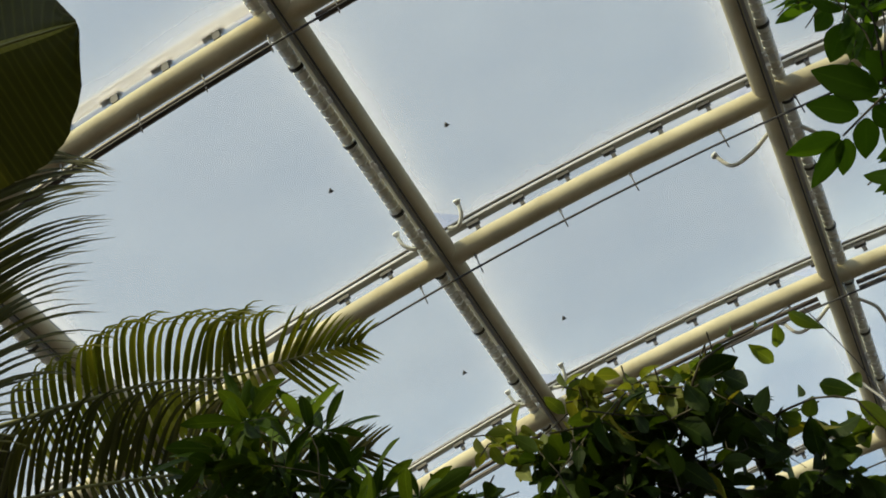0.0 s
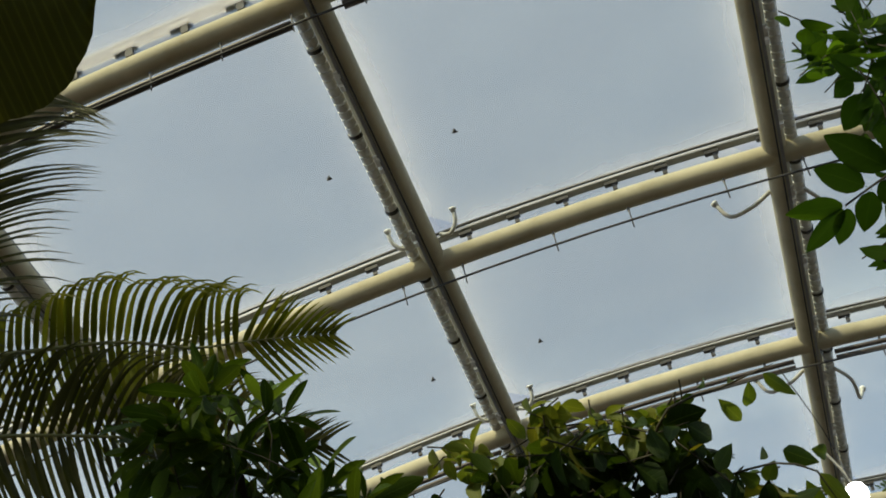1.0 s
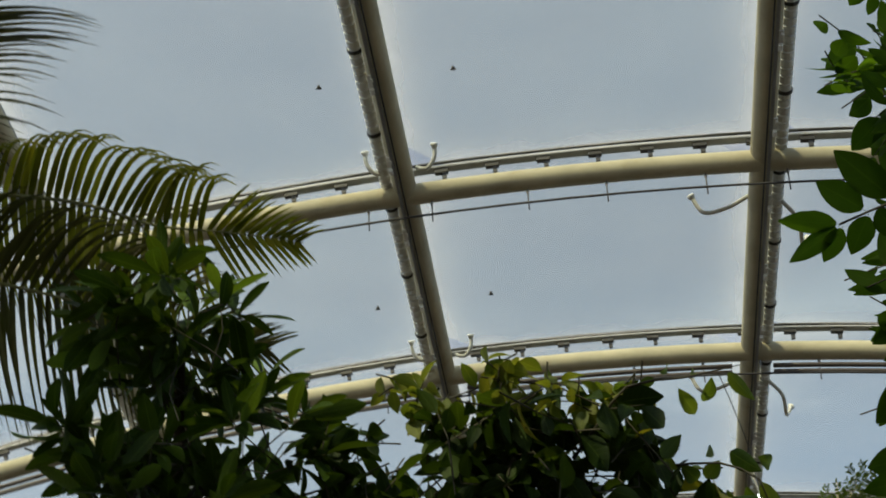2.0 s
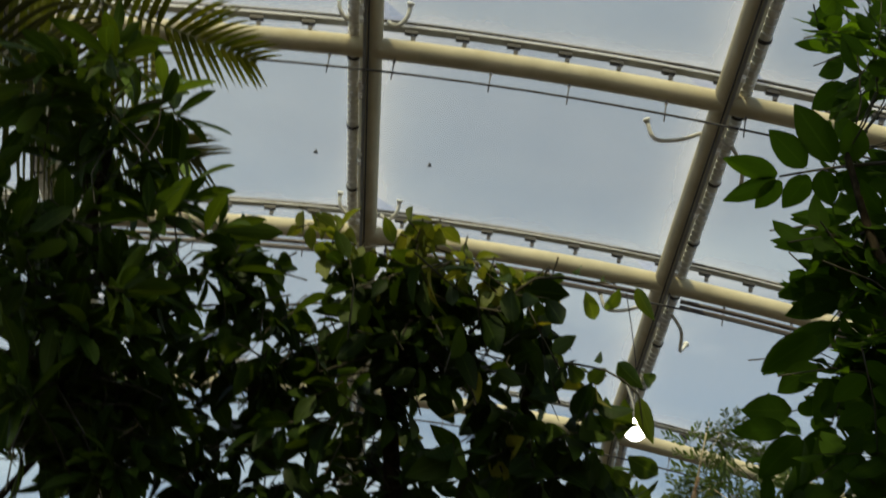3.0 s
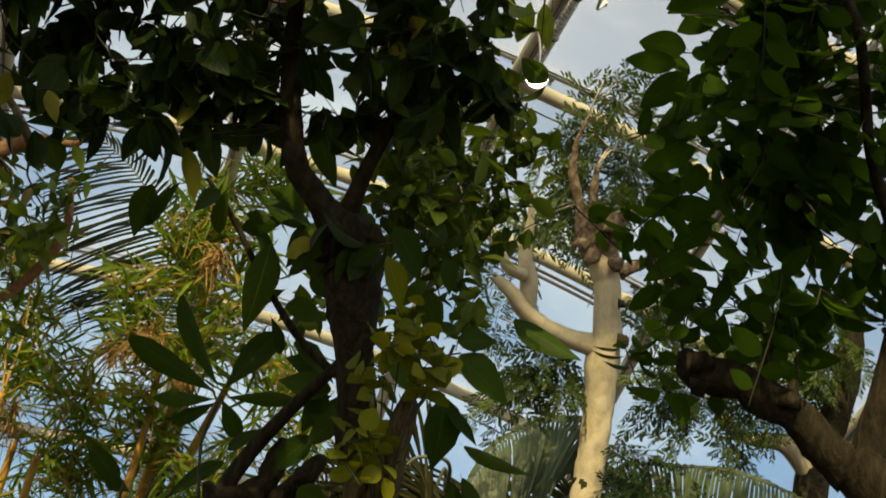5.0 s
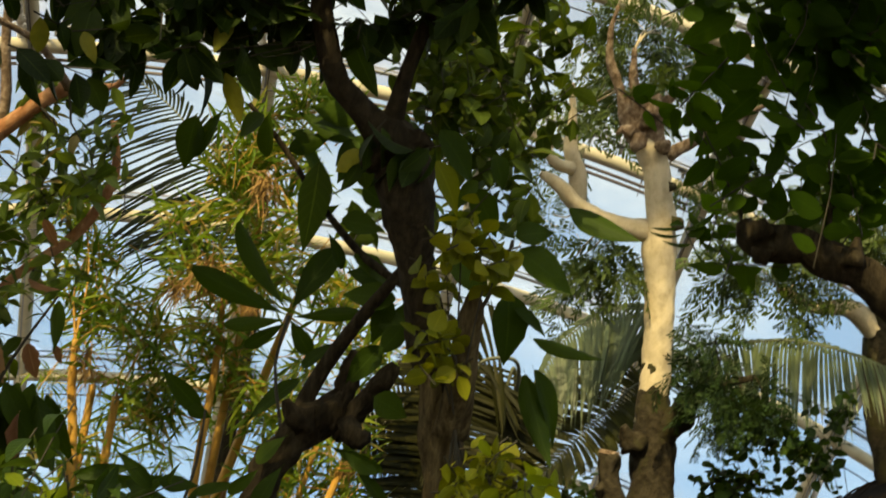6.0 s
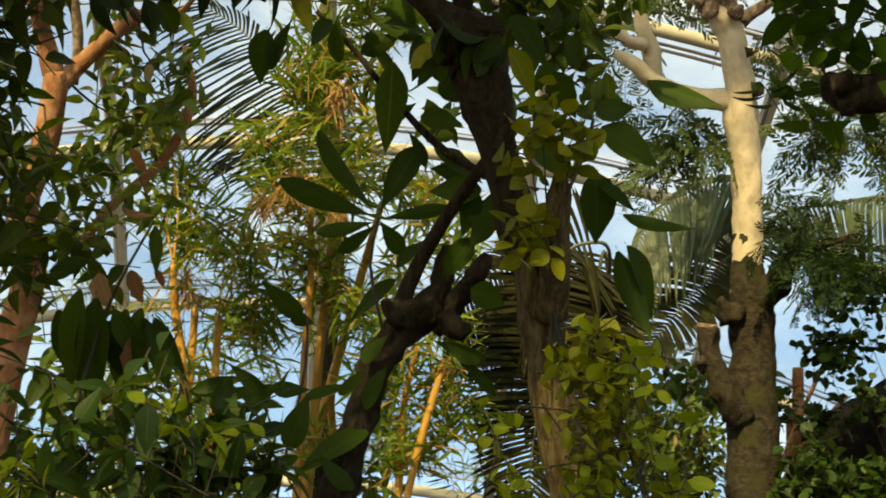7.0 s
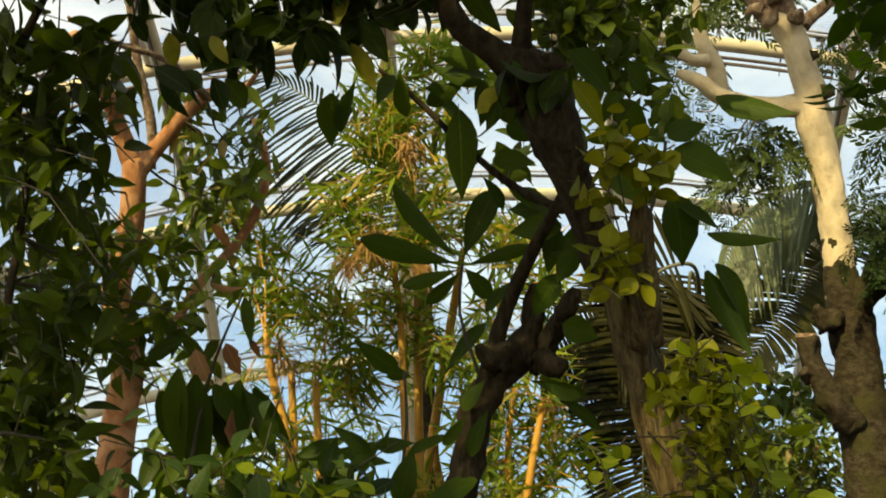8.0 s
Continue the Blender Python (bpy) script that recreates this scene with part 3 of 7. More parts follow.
DUCT_SIDE = [1 if (j % 2) else -1 for j in range(len(PURLIN_A))]
for j, deg in enumerate(PURLIN_A):
    purlin = thing("roof_purlin", "cream steel roof purlin carrying a white corrugated air duct", "roof beam", "roof purlins")
    ys = [q for q in ARCH_Y if roof_at(deg, q).z > -0.5]
    near = abs(deg) < 15
    line = [(*roof_at(deg, q), 0.125) for q in ys]
    vs, fs = tube_data(line, 18 if near else 8)
    part("purlin_tube", mesh_of("purlin_tube", vs, fs, M_CREAM), purlin)
    s = DUCT_SIDE[j] if deg > -5 else -DUCT_SIDE[j]
    off = math.degrees(0.20 / ROOF_R) * s
    if near:
        duct, y = [], 2.1
        while y < 18.7:
            duct.append((*roof_at(deg + off, y, 0.08), 0.068))
            duct.append((*roof_at(deg + off, y + 0.075, 0.08), 0.068))
            duct.append((*roof_at(deg + off, y + 0.080, 0.08), 0.046))
            duct.append((*roof_at(deg + off, y + 0.095, 0.08), 0.046))
            y += 0.10
        vs, fs = tube_data(duct, 14)
        part("air_duct", mesh_of("air_duct", vs, fs, M_WHITE, False), purlin, "white corrugated plastic duct")
    else:
        vs, fs = tube_data([(*roof_at(deg + off, q, 0.08), 0.065) for q in ys], 8)
        part("air_duct", mesh_of("air_duct", vs, fs, M_WHITE), purlin)
    o2 = off * 0.28
    chan = [(*roof_at(deg + o2, q, -0.145), 0.022) for q in ys]
    vs, fs = tube_data(chan, 4)
    part("cable_channel", mesh_of("cable_channel", vs, fs, M_ALU, False), purlin, "slim grey cable channel")
    vs, fs = tube_data([(*roof_at(deg + o2 - off * 0.2, q, -0.15), 0.009) for q in ys], 5)
    part("conduit", mesh_of("conduit", vs, fs, M_CABLE), purlin)
    rail = [(*roof_at(deg, q, 0.34), 0.03) for q in ys]
    vs, fs = tube_data(rail, 4)
    part("edge_rail", mesh_of("edge_rail", vs, fs, M_ALU, False), purlin)
    if near:
        y = 2.7
        while y < 18.5:
            tilt = -math.degrees(math.atan(slope_at(y)))
            part("duct_clamp", COLLAR, purlin, m=Matrix.Translation(roof_at(deg + off, y, 0.08)) @ pose(0, 0, 0, tilt, 0, 0))
            part("pipe_fitting", FITTING, purlin, m=Matrix.Translation(roof_at(deg + o2 * 1.6, y + 0.3, -0.13)) @ pose(0, 0, 0, tilt, deg, 0))
            y += 1.08


def air_hose(name, pts, parent_label):
    hose = thing(name, parent_label, "air hose", "air hoses")
    tube("hose_tube", [(*p, 0.024) for p in pts], M_HOSE, hose, 10, 0.05)
    d = (Vector(pts[-1]) - Vector(pts[-2])).normalized()
    e = Vector(pts[-1])
    vs, fs = tube_data([(*(e - d * 0.05), 0.028), (*(e - d * 0.02), 0.030), (*(e - d * 0.018), 0.042), (*(e + d * 0.008), 0.042)], 14)
    part("flange", mesh_of("flange", vs, fs, M_WHITE), hose, "round white plastic flange")


for k in (9, 10, 11):
    y = ARCH_Y[k]
    for deg in (PURLIN_A[6],):
        a = roof_at(deg, y, 0.0)
        for s, far in ((-1, 0.22), (1, 0.22)):
            c = a + Vector((s * 0.16, -0.30, 0.08))
            air_hose("air_hose", [c, c + Vector((s * far * 0.5, -0.02, -0.06)), c + Vector((s * far * 0.95, -0.10, 0.02)), c + Vector((s * far, -0.18, 0.14))], "short white air hose bent up to the foil")
    a = roof_at(PURLIN_A[7], y + 0.55, 0.02)
    air_hose("air_hose", [a + Vector((-0.12, 0, 0.02)), a + Vector((-0.38, 0.03, -0.10)), a + Vector((-0.62, 0.06, -0.10)), a + Vector((-0.73, 0.0, 0.12))], "white air hose hanging in a loose curve")
    air_hose("air_hose", [a + Vector((0.24, 0.1, 0.0)), a + Vector((0.42, 0.35, -0.06)), a + Vector((0.50, 0.75, -0.10)), a + Vector((0.60, 0.85, 0.10))], "white air hose hanging in a loose curve")


def cushion(d0, d1, y0, y1):
    ob = thing("foil_cushion", "milky transparent inflated foil roof cushion", "roof cushion", "foil cushions")
    n = 8
    for name, sign in (("lower_film", -1), ("upper_film", 1)):
        vs, fs, uv = [], [], []
        for i in range(n + 1):
            for j in range(n + 1):
                u, v = i / n, j / n
                bulge = (16 * u * (1 - u) * v * (1 - v)) ** 0.55
                uv.append((u, v))
                vs.append(roof_at(d0 + (d1 - d0) * u, y0 + (y1 - y0) * v, 0.36 + (0.50 if sign > 0 else -0.30) * bulge))
        for i in range(n):
            for j in range(n):
                a = i * (n + 1) + j
                fs.append((a, a + 1, a + n + 2, a + n + 1))
        part(name, mesh_of(name, vs, fs, M_FILM, uv=uv), ob)
    return ob


for k in range(len(ARCH_Y) - 1):
    for a0, a1 in zip(PURLIN_A, PURLIN_A[1:]):
        mid = roof_at((a0 + a1) / 2, (ARCH_Y[k] + ARCH_Y[k + 1]) / 2)
        if mid.z > -0.3:
            cushion(a0, a1, ARCH_Y[k], ARCH_Y[k + 1])

# ---- ground ----
gv = [(0, 6, 0)]
for ring in (3, 8, 20, 60, 200, 900):
    for s in range(32):
        a = 2 * math.pi * s / 32
        gv.append((ring * math.cos(a), 6 + ring * math.sin(a), 0.0))
gf = [(0, 1 + s, 1 + (s + 1) % 32) for s in range(32)]
for q in range(5):
    for s in range(32):
        a, b = 1 + q * 32 + s, 1 + q * 32 + (s + 1) % 32
        gf.append((a, a + 32, b + 32, b))
tagged(part("ground", mesh_of("ground", gv, gf, M_SOIL)), "damp dark planting soil under the trees", "ground", kind="structure")


# ---- palms, bamboo and big leaves ----
def leaflet_strip(base, d0, bend, length, width, face, hook=Vector((0, 0, 0)), n=5, slim=False):
    """A narrow leaflet that starts along d0 and bends."""
    vs, fs = [], []
    for i in range(n + 1):
        t = i / n
        p = base + (d0 * t + bend * t * t + hook * t ** 4) * length
        tan = (d0 + bend * 2 * t + hook * 4 * t ** 3).normalized()
        x = tan.cross(face).normalized() * width * 0.5 * (min(1.0, 0.6 + 3.0 * t) * (1 - t) ** 0.8 * 1.45 if slim else (0.55 + 1.3 * t) * (1 - t) ** 0.55 * 1.25)
        vs += [p - x, p + face * width * 0.18 * (1 - t), p + x]
    for i in range(n):
        q = i * 3
        fs += [(q, q + 1, q + 4, q + 3), (q + 1, q + 2, q + 5, q + 4)]
    return vs, fs


def frond(owner, pts, face, material, length, width, count, single=False, sides=(1.0, 1.0), comb=0.5, sag=0.35, stalk=0.012, bare=0.06, seed=0, label="", sweep=0.16, hook=0.0, rib=None, straight=0.0):
    """A feather palm leaf: a rachis with two rows of leaflets. sides: the length of each row; comb: how far they lean to the tip."""
    r = random.Random(seed)
    line = smooth_line([(*p, 0.0) for p in pts], 0.03)
    n = len(line)
    for i, q in enumerate(line):
        q[3] = stalk * (1 - 0.8 * i / n)
    vs, fs = tube_data(line, 6)
    rach = part("frond", mesh_of("frond", vs, fs, rib or B_RACHIS), owner, label)
    soup = Soup()
    face = Vector(face).normalized()
    for k in range(count):
        u = bare + (1 - bare) * (k + 0.5) / count
        i = min(n - 2, int(u * (n - 1)))
        p = Vector(line[i][:3])
        fwd = (Vector(line[i + 1][:3]) - Vector(line[max(0, i - 1)][:3])).normalized()
        sd = fwd.cross(face).normalized()
        prof = min(1.0, 0.35 + 2.2 * u) * (1.0 if u < 0.55 else 1.0 - 0.62 * ((u - 0.55) / 0.45) ** 1.5)
        end = straight and u > straight
        lean = comb + (0.5 + 0.7 * (u - straight) / (1 - straight) if end else 0.0 if straight else 0.9 * max(0.0, u - 0.7) / 0.3)
        for s, row in ((1, sides[0]), (-1, sides[1])):
            if row <= 0:
                continue
            d0 = (sd * s + fwd * lean + face * r.uniform(-0.05, 0.3) + rand_dir(r) * 0.05).normalized()
            bend = fwd * sweep * r.uniform(0.8, 1.15) + Vector((0, 0, -sag * r.uniform(0.6, 1.4)))
            shape = leaflet_strip(p, d0, bend, length * prof * row * (0.75 if end else 1.0) * r.uniform(0.92, 1.06), width * (0.7 + 0.3 * prof), (face + rand_dir(r) * 0.25).normalized(), (fwd * 0.5 + Vector((0, 0, -1))) * hook * (0.12 if end else r.uniform(0.8, 1.2)), 8 if hook else 5, bool(straight))
            if single:
                part("leaflet", mesh_of("leaflet", shape[0], shape[1], material), rach)
            else:
                soup.add(*shape)
    soup.build("foliage", material, rach)
    return rach


def culm(owner, pts, seed, step=0.26):
    """A bamboo cane with swollen nodes."""
    line = smooth_line(pts, 0.03)
    out, run, prev = [], 0.0, None
    r = random.Random(seed)
    nextn = r.uniform(0.05, step)
    for q in line:
        q = np.array(q)
        if prev is not None:
            run += np.linalg.norm(q[:3] - prev[:3])
        if run > nextn:
            a = q.copy()
            a[3] *= 0.97
            b, c = q.copy(), q.copy()
            b[3] *= 1.2
            c[3] *= 0.98
            d = (q[:3] - prev[:3]) / max(1e-6, np.linalg.norm(q[:3] - prev[:3]))
            b[:3] += d * 0.006
            c[:3] += d * 0.014
            out += [a, b, c]
            nextn += step * r.uniform(0.85, 1.15)
        else:
            out.append(q)
        prev = q
    vs, fs = tube_data(out, 10)
    part("culm", mesh_of("culm", vs, fs, B_BAMBOO), owner)
    return [tuple(q) for q in out]


def dry_tuft(owner, c, rad, n, seed):
    """A tangle of dry sheaths round a cane."""
    r = random.Random(seed)
    s = Soup()
    for _ in range(n):
        o = rand_dir(r)
        d0 = (o * 0.8 + Vector((0, 0, r.uniform(-1.3, 0.7)))).normalized()
        s.add(*leaflet_strip(Vector(c) + rand_dir(r) * rad * 0.6 * r.random(), d0, Vector((0, 0, -0.6)) + rand_dir(r) * 0.4, rad * r.uniform(0.3, 0.9), rad * 0.045, rand_dir(r)))
    s.build("sheath_tuft", B_SHEATH, owner, "dry straw-coloured leaf sheaths")


def broad_blade(name, mid, half_l, half_r, material, owner, n=44, across=12, seed=0, fold=0.35, face=(0, -1, 0)):
    """A banana-type blade along a midrib, rippled between its side veins."""
    r = random.Random(seed)
    line = smooth_line([(*p, 0.0) for p in mid], 0.008)
    ids = [int(round(k * (len(line) - 1) / n)) for k in range(n + 1)]
    vs, fs, uv = [], [], []
    face = Vector(face).normalized()
    for k, i in enumerate(ids):
        u = k / n
        p = Vector(line[i][:3])
        fwd = (Vector(line[min(i + 1, len(line) - 1)][:3]) - Vector(line[max(i - 1, 0)][:3])).normalized()
        sd = fwd.cross(face).normalized()
        w = min(1.0, (u / 0.12) ** 0.6) * (1.0 if u < 0.6 else max(0.02, 1 - ((u - 0.6) / 0.4) ** 4.0) ** 0.8)
        for j in range(-across, across + 1):
            v = j / across
            half = half_l if v < 0 else half_r
            uv.append((0.5 + 0.5 * v, u))
            rip = 0.008 * math.sin(k * 2.1 + abs(j) * 0.5) * abs(v) + 0.03 * noise.noise(Vector((u * 5, v * 2, seed)))
            vs.append(p + sd * v * half * w - face * (fold * abs(v) ** 1.4 * half * w) + face * rip)
    m = 2 * across + 1
    for k in range(n):
        for j in range(m - 1):
            a = k * m + j
            fs.append((a, a + 1, a + m + 1, a + m))
    part("blade", mesh_of("blade", vs, fs, material, uv=uv), owner)
    rib = [(*(Vector(q[:3]) + face * 0.006), 0.011 * (1 - 0.8 * i / len(line))) for i, q in enumerate(line)]
    vs, fs = tube_data(rib, 6)
    part("midrib", mesh_of("midrib", vs, fs, B_RACHIS), owner, "pale green midrib")


# ---- tree with dark forked trunk, standing in the middle ----
tree = thing("forked_tree", "dark-barked forked tree with a dense crown of glossy oval leaves", "tree")
limbs = []


def stem(owner, name, pts, material, sides=10, rough=0.14, step=0.06, label=""):
    _, line = tube(name, pts, material, owner, sides, step, rough, label)
    return [tuple(q) for q in line]


limbs += stem(tree, "trunk_base", [(0.75, 3.2, -0.05, 0.085), (0.475, 3.439, 2.047, 0.063), (0.421, 3.431, 2.257, 0.060), (0.376, 3.413, 2.439, 0.058), (0.342, 3.392, 2.576, 0.056), (0.318, 3.376, 2.666, 0.050), (0.300, 3.363, 2.726, 0.040)], B_FLAKY, 18, 0.2, 0.03, label="flaking red-brown lower trunk")
limbs += stem(tree, "trunk", [(0.335, 3.386, 2.620, 0.048), (0.284, 3.362, 2.740, 0.054), (0.208, 3.300, 2.963, 0.056), (0.133, 3.235, 3.151, 0.076), (0.117, 3.241, 3.210, 0.084), (0.070, 3.212, 3.283, 0.066), (0.011, 3.198, 3.317, 0.041)], B_DARK, 18, 0.24, 0.03)
for pts in ([(0.073, 3.209, 3.239, 0.047), (0.034, 3.203, 3.204, 0.031), (0.013, 3.205, 3.174, 0.014)], [(0.122, 3.193, 3.269, 0.038), (0.150, 3.168, 3.273, 0.028), (0.184, 3.162, 3.258, 0.012)], [(0.100, 3.211, 3.178, 0.041), (0.053, 3.212, 3.154, 0.019)]):
    limbs += stem(tree, "knot", pts, B_DARK, 16, 0.8, 0.015)
limbs += stem(tree, "limb", [(0.054, 3.220, 3.266, 0.047), (-0.010, 3.194, 3.327, 0.039), (-0.099, 3.164, 3.389, 0.036), (-0.156, 3.112, 3.491, 0.032), (-0.216, 3.045, 3.673, 0.025), (-0.272, 2.906, 3.892, 0.019), (-0.373, 2.776, 4.100, 0.013)], B_DARK)
limbs += stem(tree, "limb", [(0.062, 3.203, 3.304, 0.035), (0.078, 3.133, 3.450, 0.022), (0.098, 3.110, 3.557, 0.021), (0.140, 3.047, 3.670, 0.017), (0.099, 2.824, 3.844, 0.012), (0.097, 2.704, 4.011, 0.008)], B_DARK)
limbs += stem(tree, "stub", [(0.372, 3.347, 2.522, 0.048), (0.372, 3.269, 2.648, 0.042), (0.366, 3.238, 2.766, 0.037), (0.368, 3.211, 2.855, 0.026), (0.362, 3.201, 2.891, 0.012)], B_FLAKY, 14, 0.20, 0.025, label="broken red-brown side stem")
clumps_low = [(0.079, 2.704, 3.948, 0.13, 0.20, 0.10, 6), (-0.337, 2.999, 3.774, 0.30, 0.20, 0.17, 4), (0.019, 2.859, 3.832, 0.23, 0.20, 0.18, 4), (-0.714, 3.135, 3.629, 0.28, 0.20, 0.21, 5), (-0.973, 3.031, 3.695, 0.23, 0.20, 0.19, 6), (0.204, 2.909, 3.734, 0.12, 0.20, 0.12, 6), (-0.679, 3.088, 3.809, 0.16, 0.20, 0.15, 4), (-0.533, 3.005, 3.894, 0.11, 0.20, 0.10, 4), (-0.735, 3.001, 3.933, 0.10, 0.15, 0.08, 5)]
clumps_high = [(-0.373, 2.735, 4.058, 0.26, 0.20, 0.09, 10), (-0.178, 2.723, 4.094, 0.17, 0.18, 0.07, 9), (-0.485, 2.896, 3.982, 0.30, 0.20, 0.17, 7), (-0.108, 2.822, 3.959, 0.26, 0.20, 0.17, 7), (0.076, 2.634, 3.979, 0.12, 0.20, 0.10, 6), (-0.213, 2.691, 4.065, 0.26, 0.20, 0.12, 9), (-0.759, 2.877, 4.149, 0.13, 0.20, 0.18, 10), (-0.580, 2.913, 3.972, 0.17, 0.20, 0.14, 10), (-0.086, 2.818, 4.000, 0.23, 0.20, 0.14, 7)]
clumps = clumps_low + clumps_high
low_low = [(0.137, 3.150, 3.236, 0.06, 0.06, 0.03, 1), (0.003, 3.200, 3.186, 0.05, 0.08, 0.05, 1), (-0.121, 3.250, 3.584, 0.10, 0.10, 0.07, 1), (-0.783, 3.100, 3.440, 0.08, 0.15, 0.08, 2), (-0.530, 3.100, 3.523, 0.09, 0.12, 0.06, 2), (-0.321, 3.150, 3.587, 0.08, 0.10, 0.06, 2)]
low_high = [(0.336, 2.913, 3.703, 0.09, 0.20, 0.11, 3), (-0.945, 3.034, 3.623, 0.15, 0.20, 0.13, 3), (-0.731, 3.087, 3.633, 0.15, 0.20, 0.15, 2), (-0.532, 2.973, 3.699, 0.13, 0.20, 0.14, 2), (-0.368, 3.050, 3.606, 0.13, 0.20, 0.13, 3), (-0.114, 2.893, 3.707, 0.12, 0.20, 0.14, 3), (0.073, 2.884, 3.722, 0.12, 0.20, 0.14, 3), (0.184, 2.730, 3.764, 0.10, 0.20, 0.13, 3), (0.187, 2.830, 3.607, 0.10, 0.20, 0.09, 2), (-0.291, 2.925, 3.827, 0.14, 0.20, 0.11, 2), (-0.053, 2.786, 3.871, 0.15, 0.20, 0.09, 2), (-0.250, 3.132, 3.541, 0.07, 0.12, 0.08, 2)]
low_mid = [(-0.662, 3.12, 3.667, 0.09, 0.08, 0.08, 2), (-0.52, 3.12, 3.662, 0.08, 0.08, 0.09, 2), (-0.409, 3.12, 3.703, 0.08, 0.08, 0.08, 2), (-0.311, 3.12, 3.82, 0.08, 0.08, 0.07, 2), (-0.178, 3.12, 3.83, 0.08, 0.08, 0.07, 2), (-0.054, 3.1, 3.804, 0.08, 0.08, 0.08, 2), (0.056, 3.08, 3.893, 0.08, 0.08, 0.09, 2), (0.169, 3.05, 3.897, 0.07, 0.08, 0.09, 2), (-0.414, 3.14, 3.521, 0.06, 0.06, 0.08, 2), (-0.681, 3.14, 3.389, 0.06, 0.06, 0.08, 2), (-0.989, 3.08, 3.795, 0.1, 0.1, 0.08, 2)]
low_hem = [(-0.874, 3.100, 3.416, 0.07, 0.06, 0.07, 1), (-0.710, 3.100, 3.393, 0.07, 0.06, 0.07, 2), (-0.607, 3.100, 3.458, 0.07, 0.06, 0.06, 1), (-0.475, 3.120, 3.542, 0.07, 0.06, 0.07, 2), (-0.380, 3.140, 3.438, 0.06, 0.06, 0.06, 1), (-0.322, 3.120, 3.569, 0.07, 0.06, 0.07, 1), (-0.223, 3.140, 3.626, 0.06, 0.06, 0.06, 1), (-0.049, 3.120, 3.575, 0.06, 0.06, 0.07, 2), (0.054, 3.100, 3.685, 0.07, 0.06, 0.07, 2), (0.174, 3.050, 3.694, 0.07, 0.06, 0.07, 2), (-0.464, 3.150, 3.350, 0.05, 0.05, 0.06, 1), (-0.741, 3.120, 3.258, 0.05, 0.05, 0.06, 1)]
low = low_low + low_mid + low_hem + low_high
spots, twigs = twig_cloud(tree, limbs, clumps, 0.105, (5, 8), 60, 0.4, 11, reach=0.004)
twig_cloud(tree, limbs, low, 0.125, (5, 8), 50, 0.95, 13, face=0.25, twig_len=0.2, reach=0.0022, spots=spots, twigs=twigs)
fringe_mid = [((-1.007, 3.050, 3.420), (-0.958, 3.150, 3.367), 0.045), ((-0.973, 3.050, 3.488), (-0.989, 3.163, 3.419), 0.042), ((-0.592, 3.100, 3.472), (-0.525, 3.200, 3.421), 0.052), ((-0.558, 3.100, 3.466), (-0.584, 3.211, 3.405), 0.046), ((-0.530, 3.100, 3.570), (-0.536, 3.216, 3.500), 0.056), ((-0.425, 3.100, 3.647), (-0.425, 3.224, 3.563), 0.063), ((-0.344, 3.120, 3.708), (-0.284, 3.226, 3.654), 0.061), ((-0.255, 3.140, 3.753), (-0.204, 3.257, 3.680), 0.062), ((-0.705, 3.100, 3.562), (-0.730, 3.219, 3.488), 0.056), ((-0.867, 3.080, 3.490), (-0.880, 3.194, 3.420), 0.046), ((-0.404, 3.120, 3.440), (-0.418, 3.246, 3.352), 0.056), ((-0.644, 3.120, 3.355), (-0.641, 3.240, 3.272), 0.046)]
fringe_left = [((-0.843, 3.100, 3.567), (-0.810, 3.247, 3.437), 0.065), ((-0.929, 3.050, 3.532), (-0.927, 3.174, 3.444), 0.046), ((-0.720, 3.100, 3.453), (-0.705, 3.265, 3.289), 0.061), ((-0.704, 3.150, 3.478), (-0.639, 3.307, 3.326), 0.056), ((-0.706, 3.100, 3.404), (-0.762, 3.255, 3.264), 0.052), ((-0.638, 3.100, 3.502), (-0.623, 3.229, 3.404), 0.056), ((-0.776, 3.100, 3.498), (-0.842, 3.210, 3.443), 0.049), ((-0.512, 3.120, 3.384), (-0.407, 3.213, 3.340), 0.052), ((-0.487, 3.120, 3.379), (-0.553, 3.213, 3.353), 0.040), ((-0.459, 3.100, 3.530), (-0.400, 3.243, 3.403), 0.071), ((-0.407, 3.120, 3.522), (-0.372, 3.241, 3.439), 0.059)]
fringe_right = [((-0.405, 3.120, 3.341), (-0.347, 3.233, 3.266), 0.052), ((-0.504, 3.100, 3.458), (-0.447, 3.183, 3.439), 0.046), ((-0.370, 3.100, 3.553), (-0.348, 3.221, 3.471), 0.059), ((-0.351, 3.120, 3.426), (-0.260, 3.199, 3.410), 0.046), ((-0.361, 3.100, 3.603), (-0.287, 3.198, 3.557), 0.057), ((-0.116, 3.200, 3.603), (-0.002, 3.346, 3.470), 0.074), ((-0.095, 3.150, 3.603), (-0.027, 3.251, 3.556), 0.045), ((-0.043, 3.150, 3.622), (0.030, 3.246, 3.583), 0.064), ((-0.177, 3.120, 3.711), (-0.082, 3.215, 3.672), 0.064), ((0.060, 3.100, 3.709), (0.132, 3.204, 3.655), 0.061), ((0.115, 3.050, 3.837), (0.143, 3.171, 3.758), 0.058), ((-0.280, 3.150, 3.671), (-0.226, 3.258, 3.614), 0.058)]
spots += hero(fringe_left + fringe_mid + fringe_right, 15, face=(0.0, -0.9, -0.35), tilt=0.35, wide=0.52)
leaves_out(tree, spots, OVATE, L_OVATE, "leaf", 300)
twigs.build("twig", B_GREEN, tree)
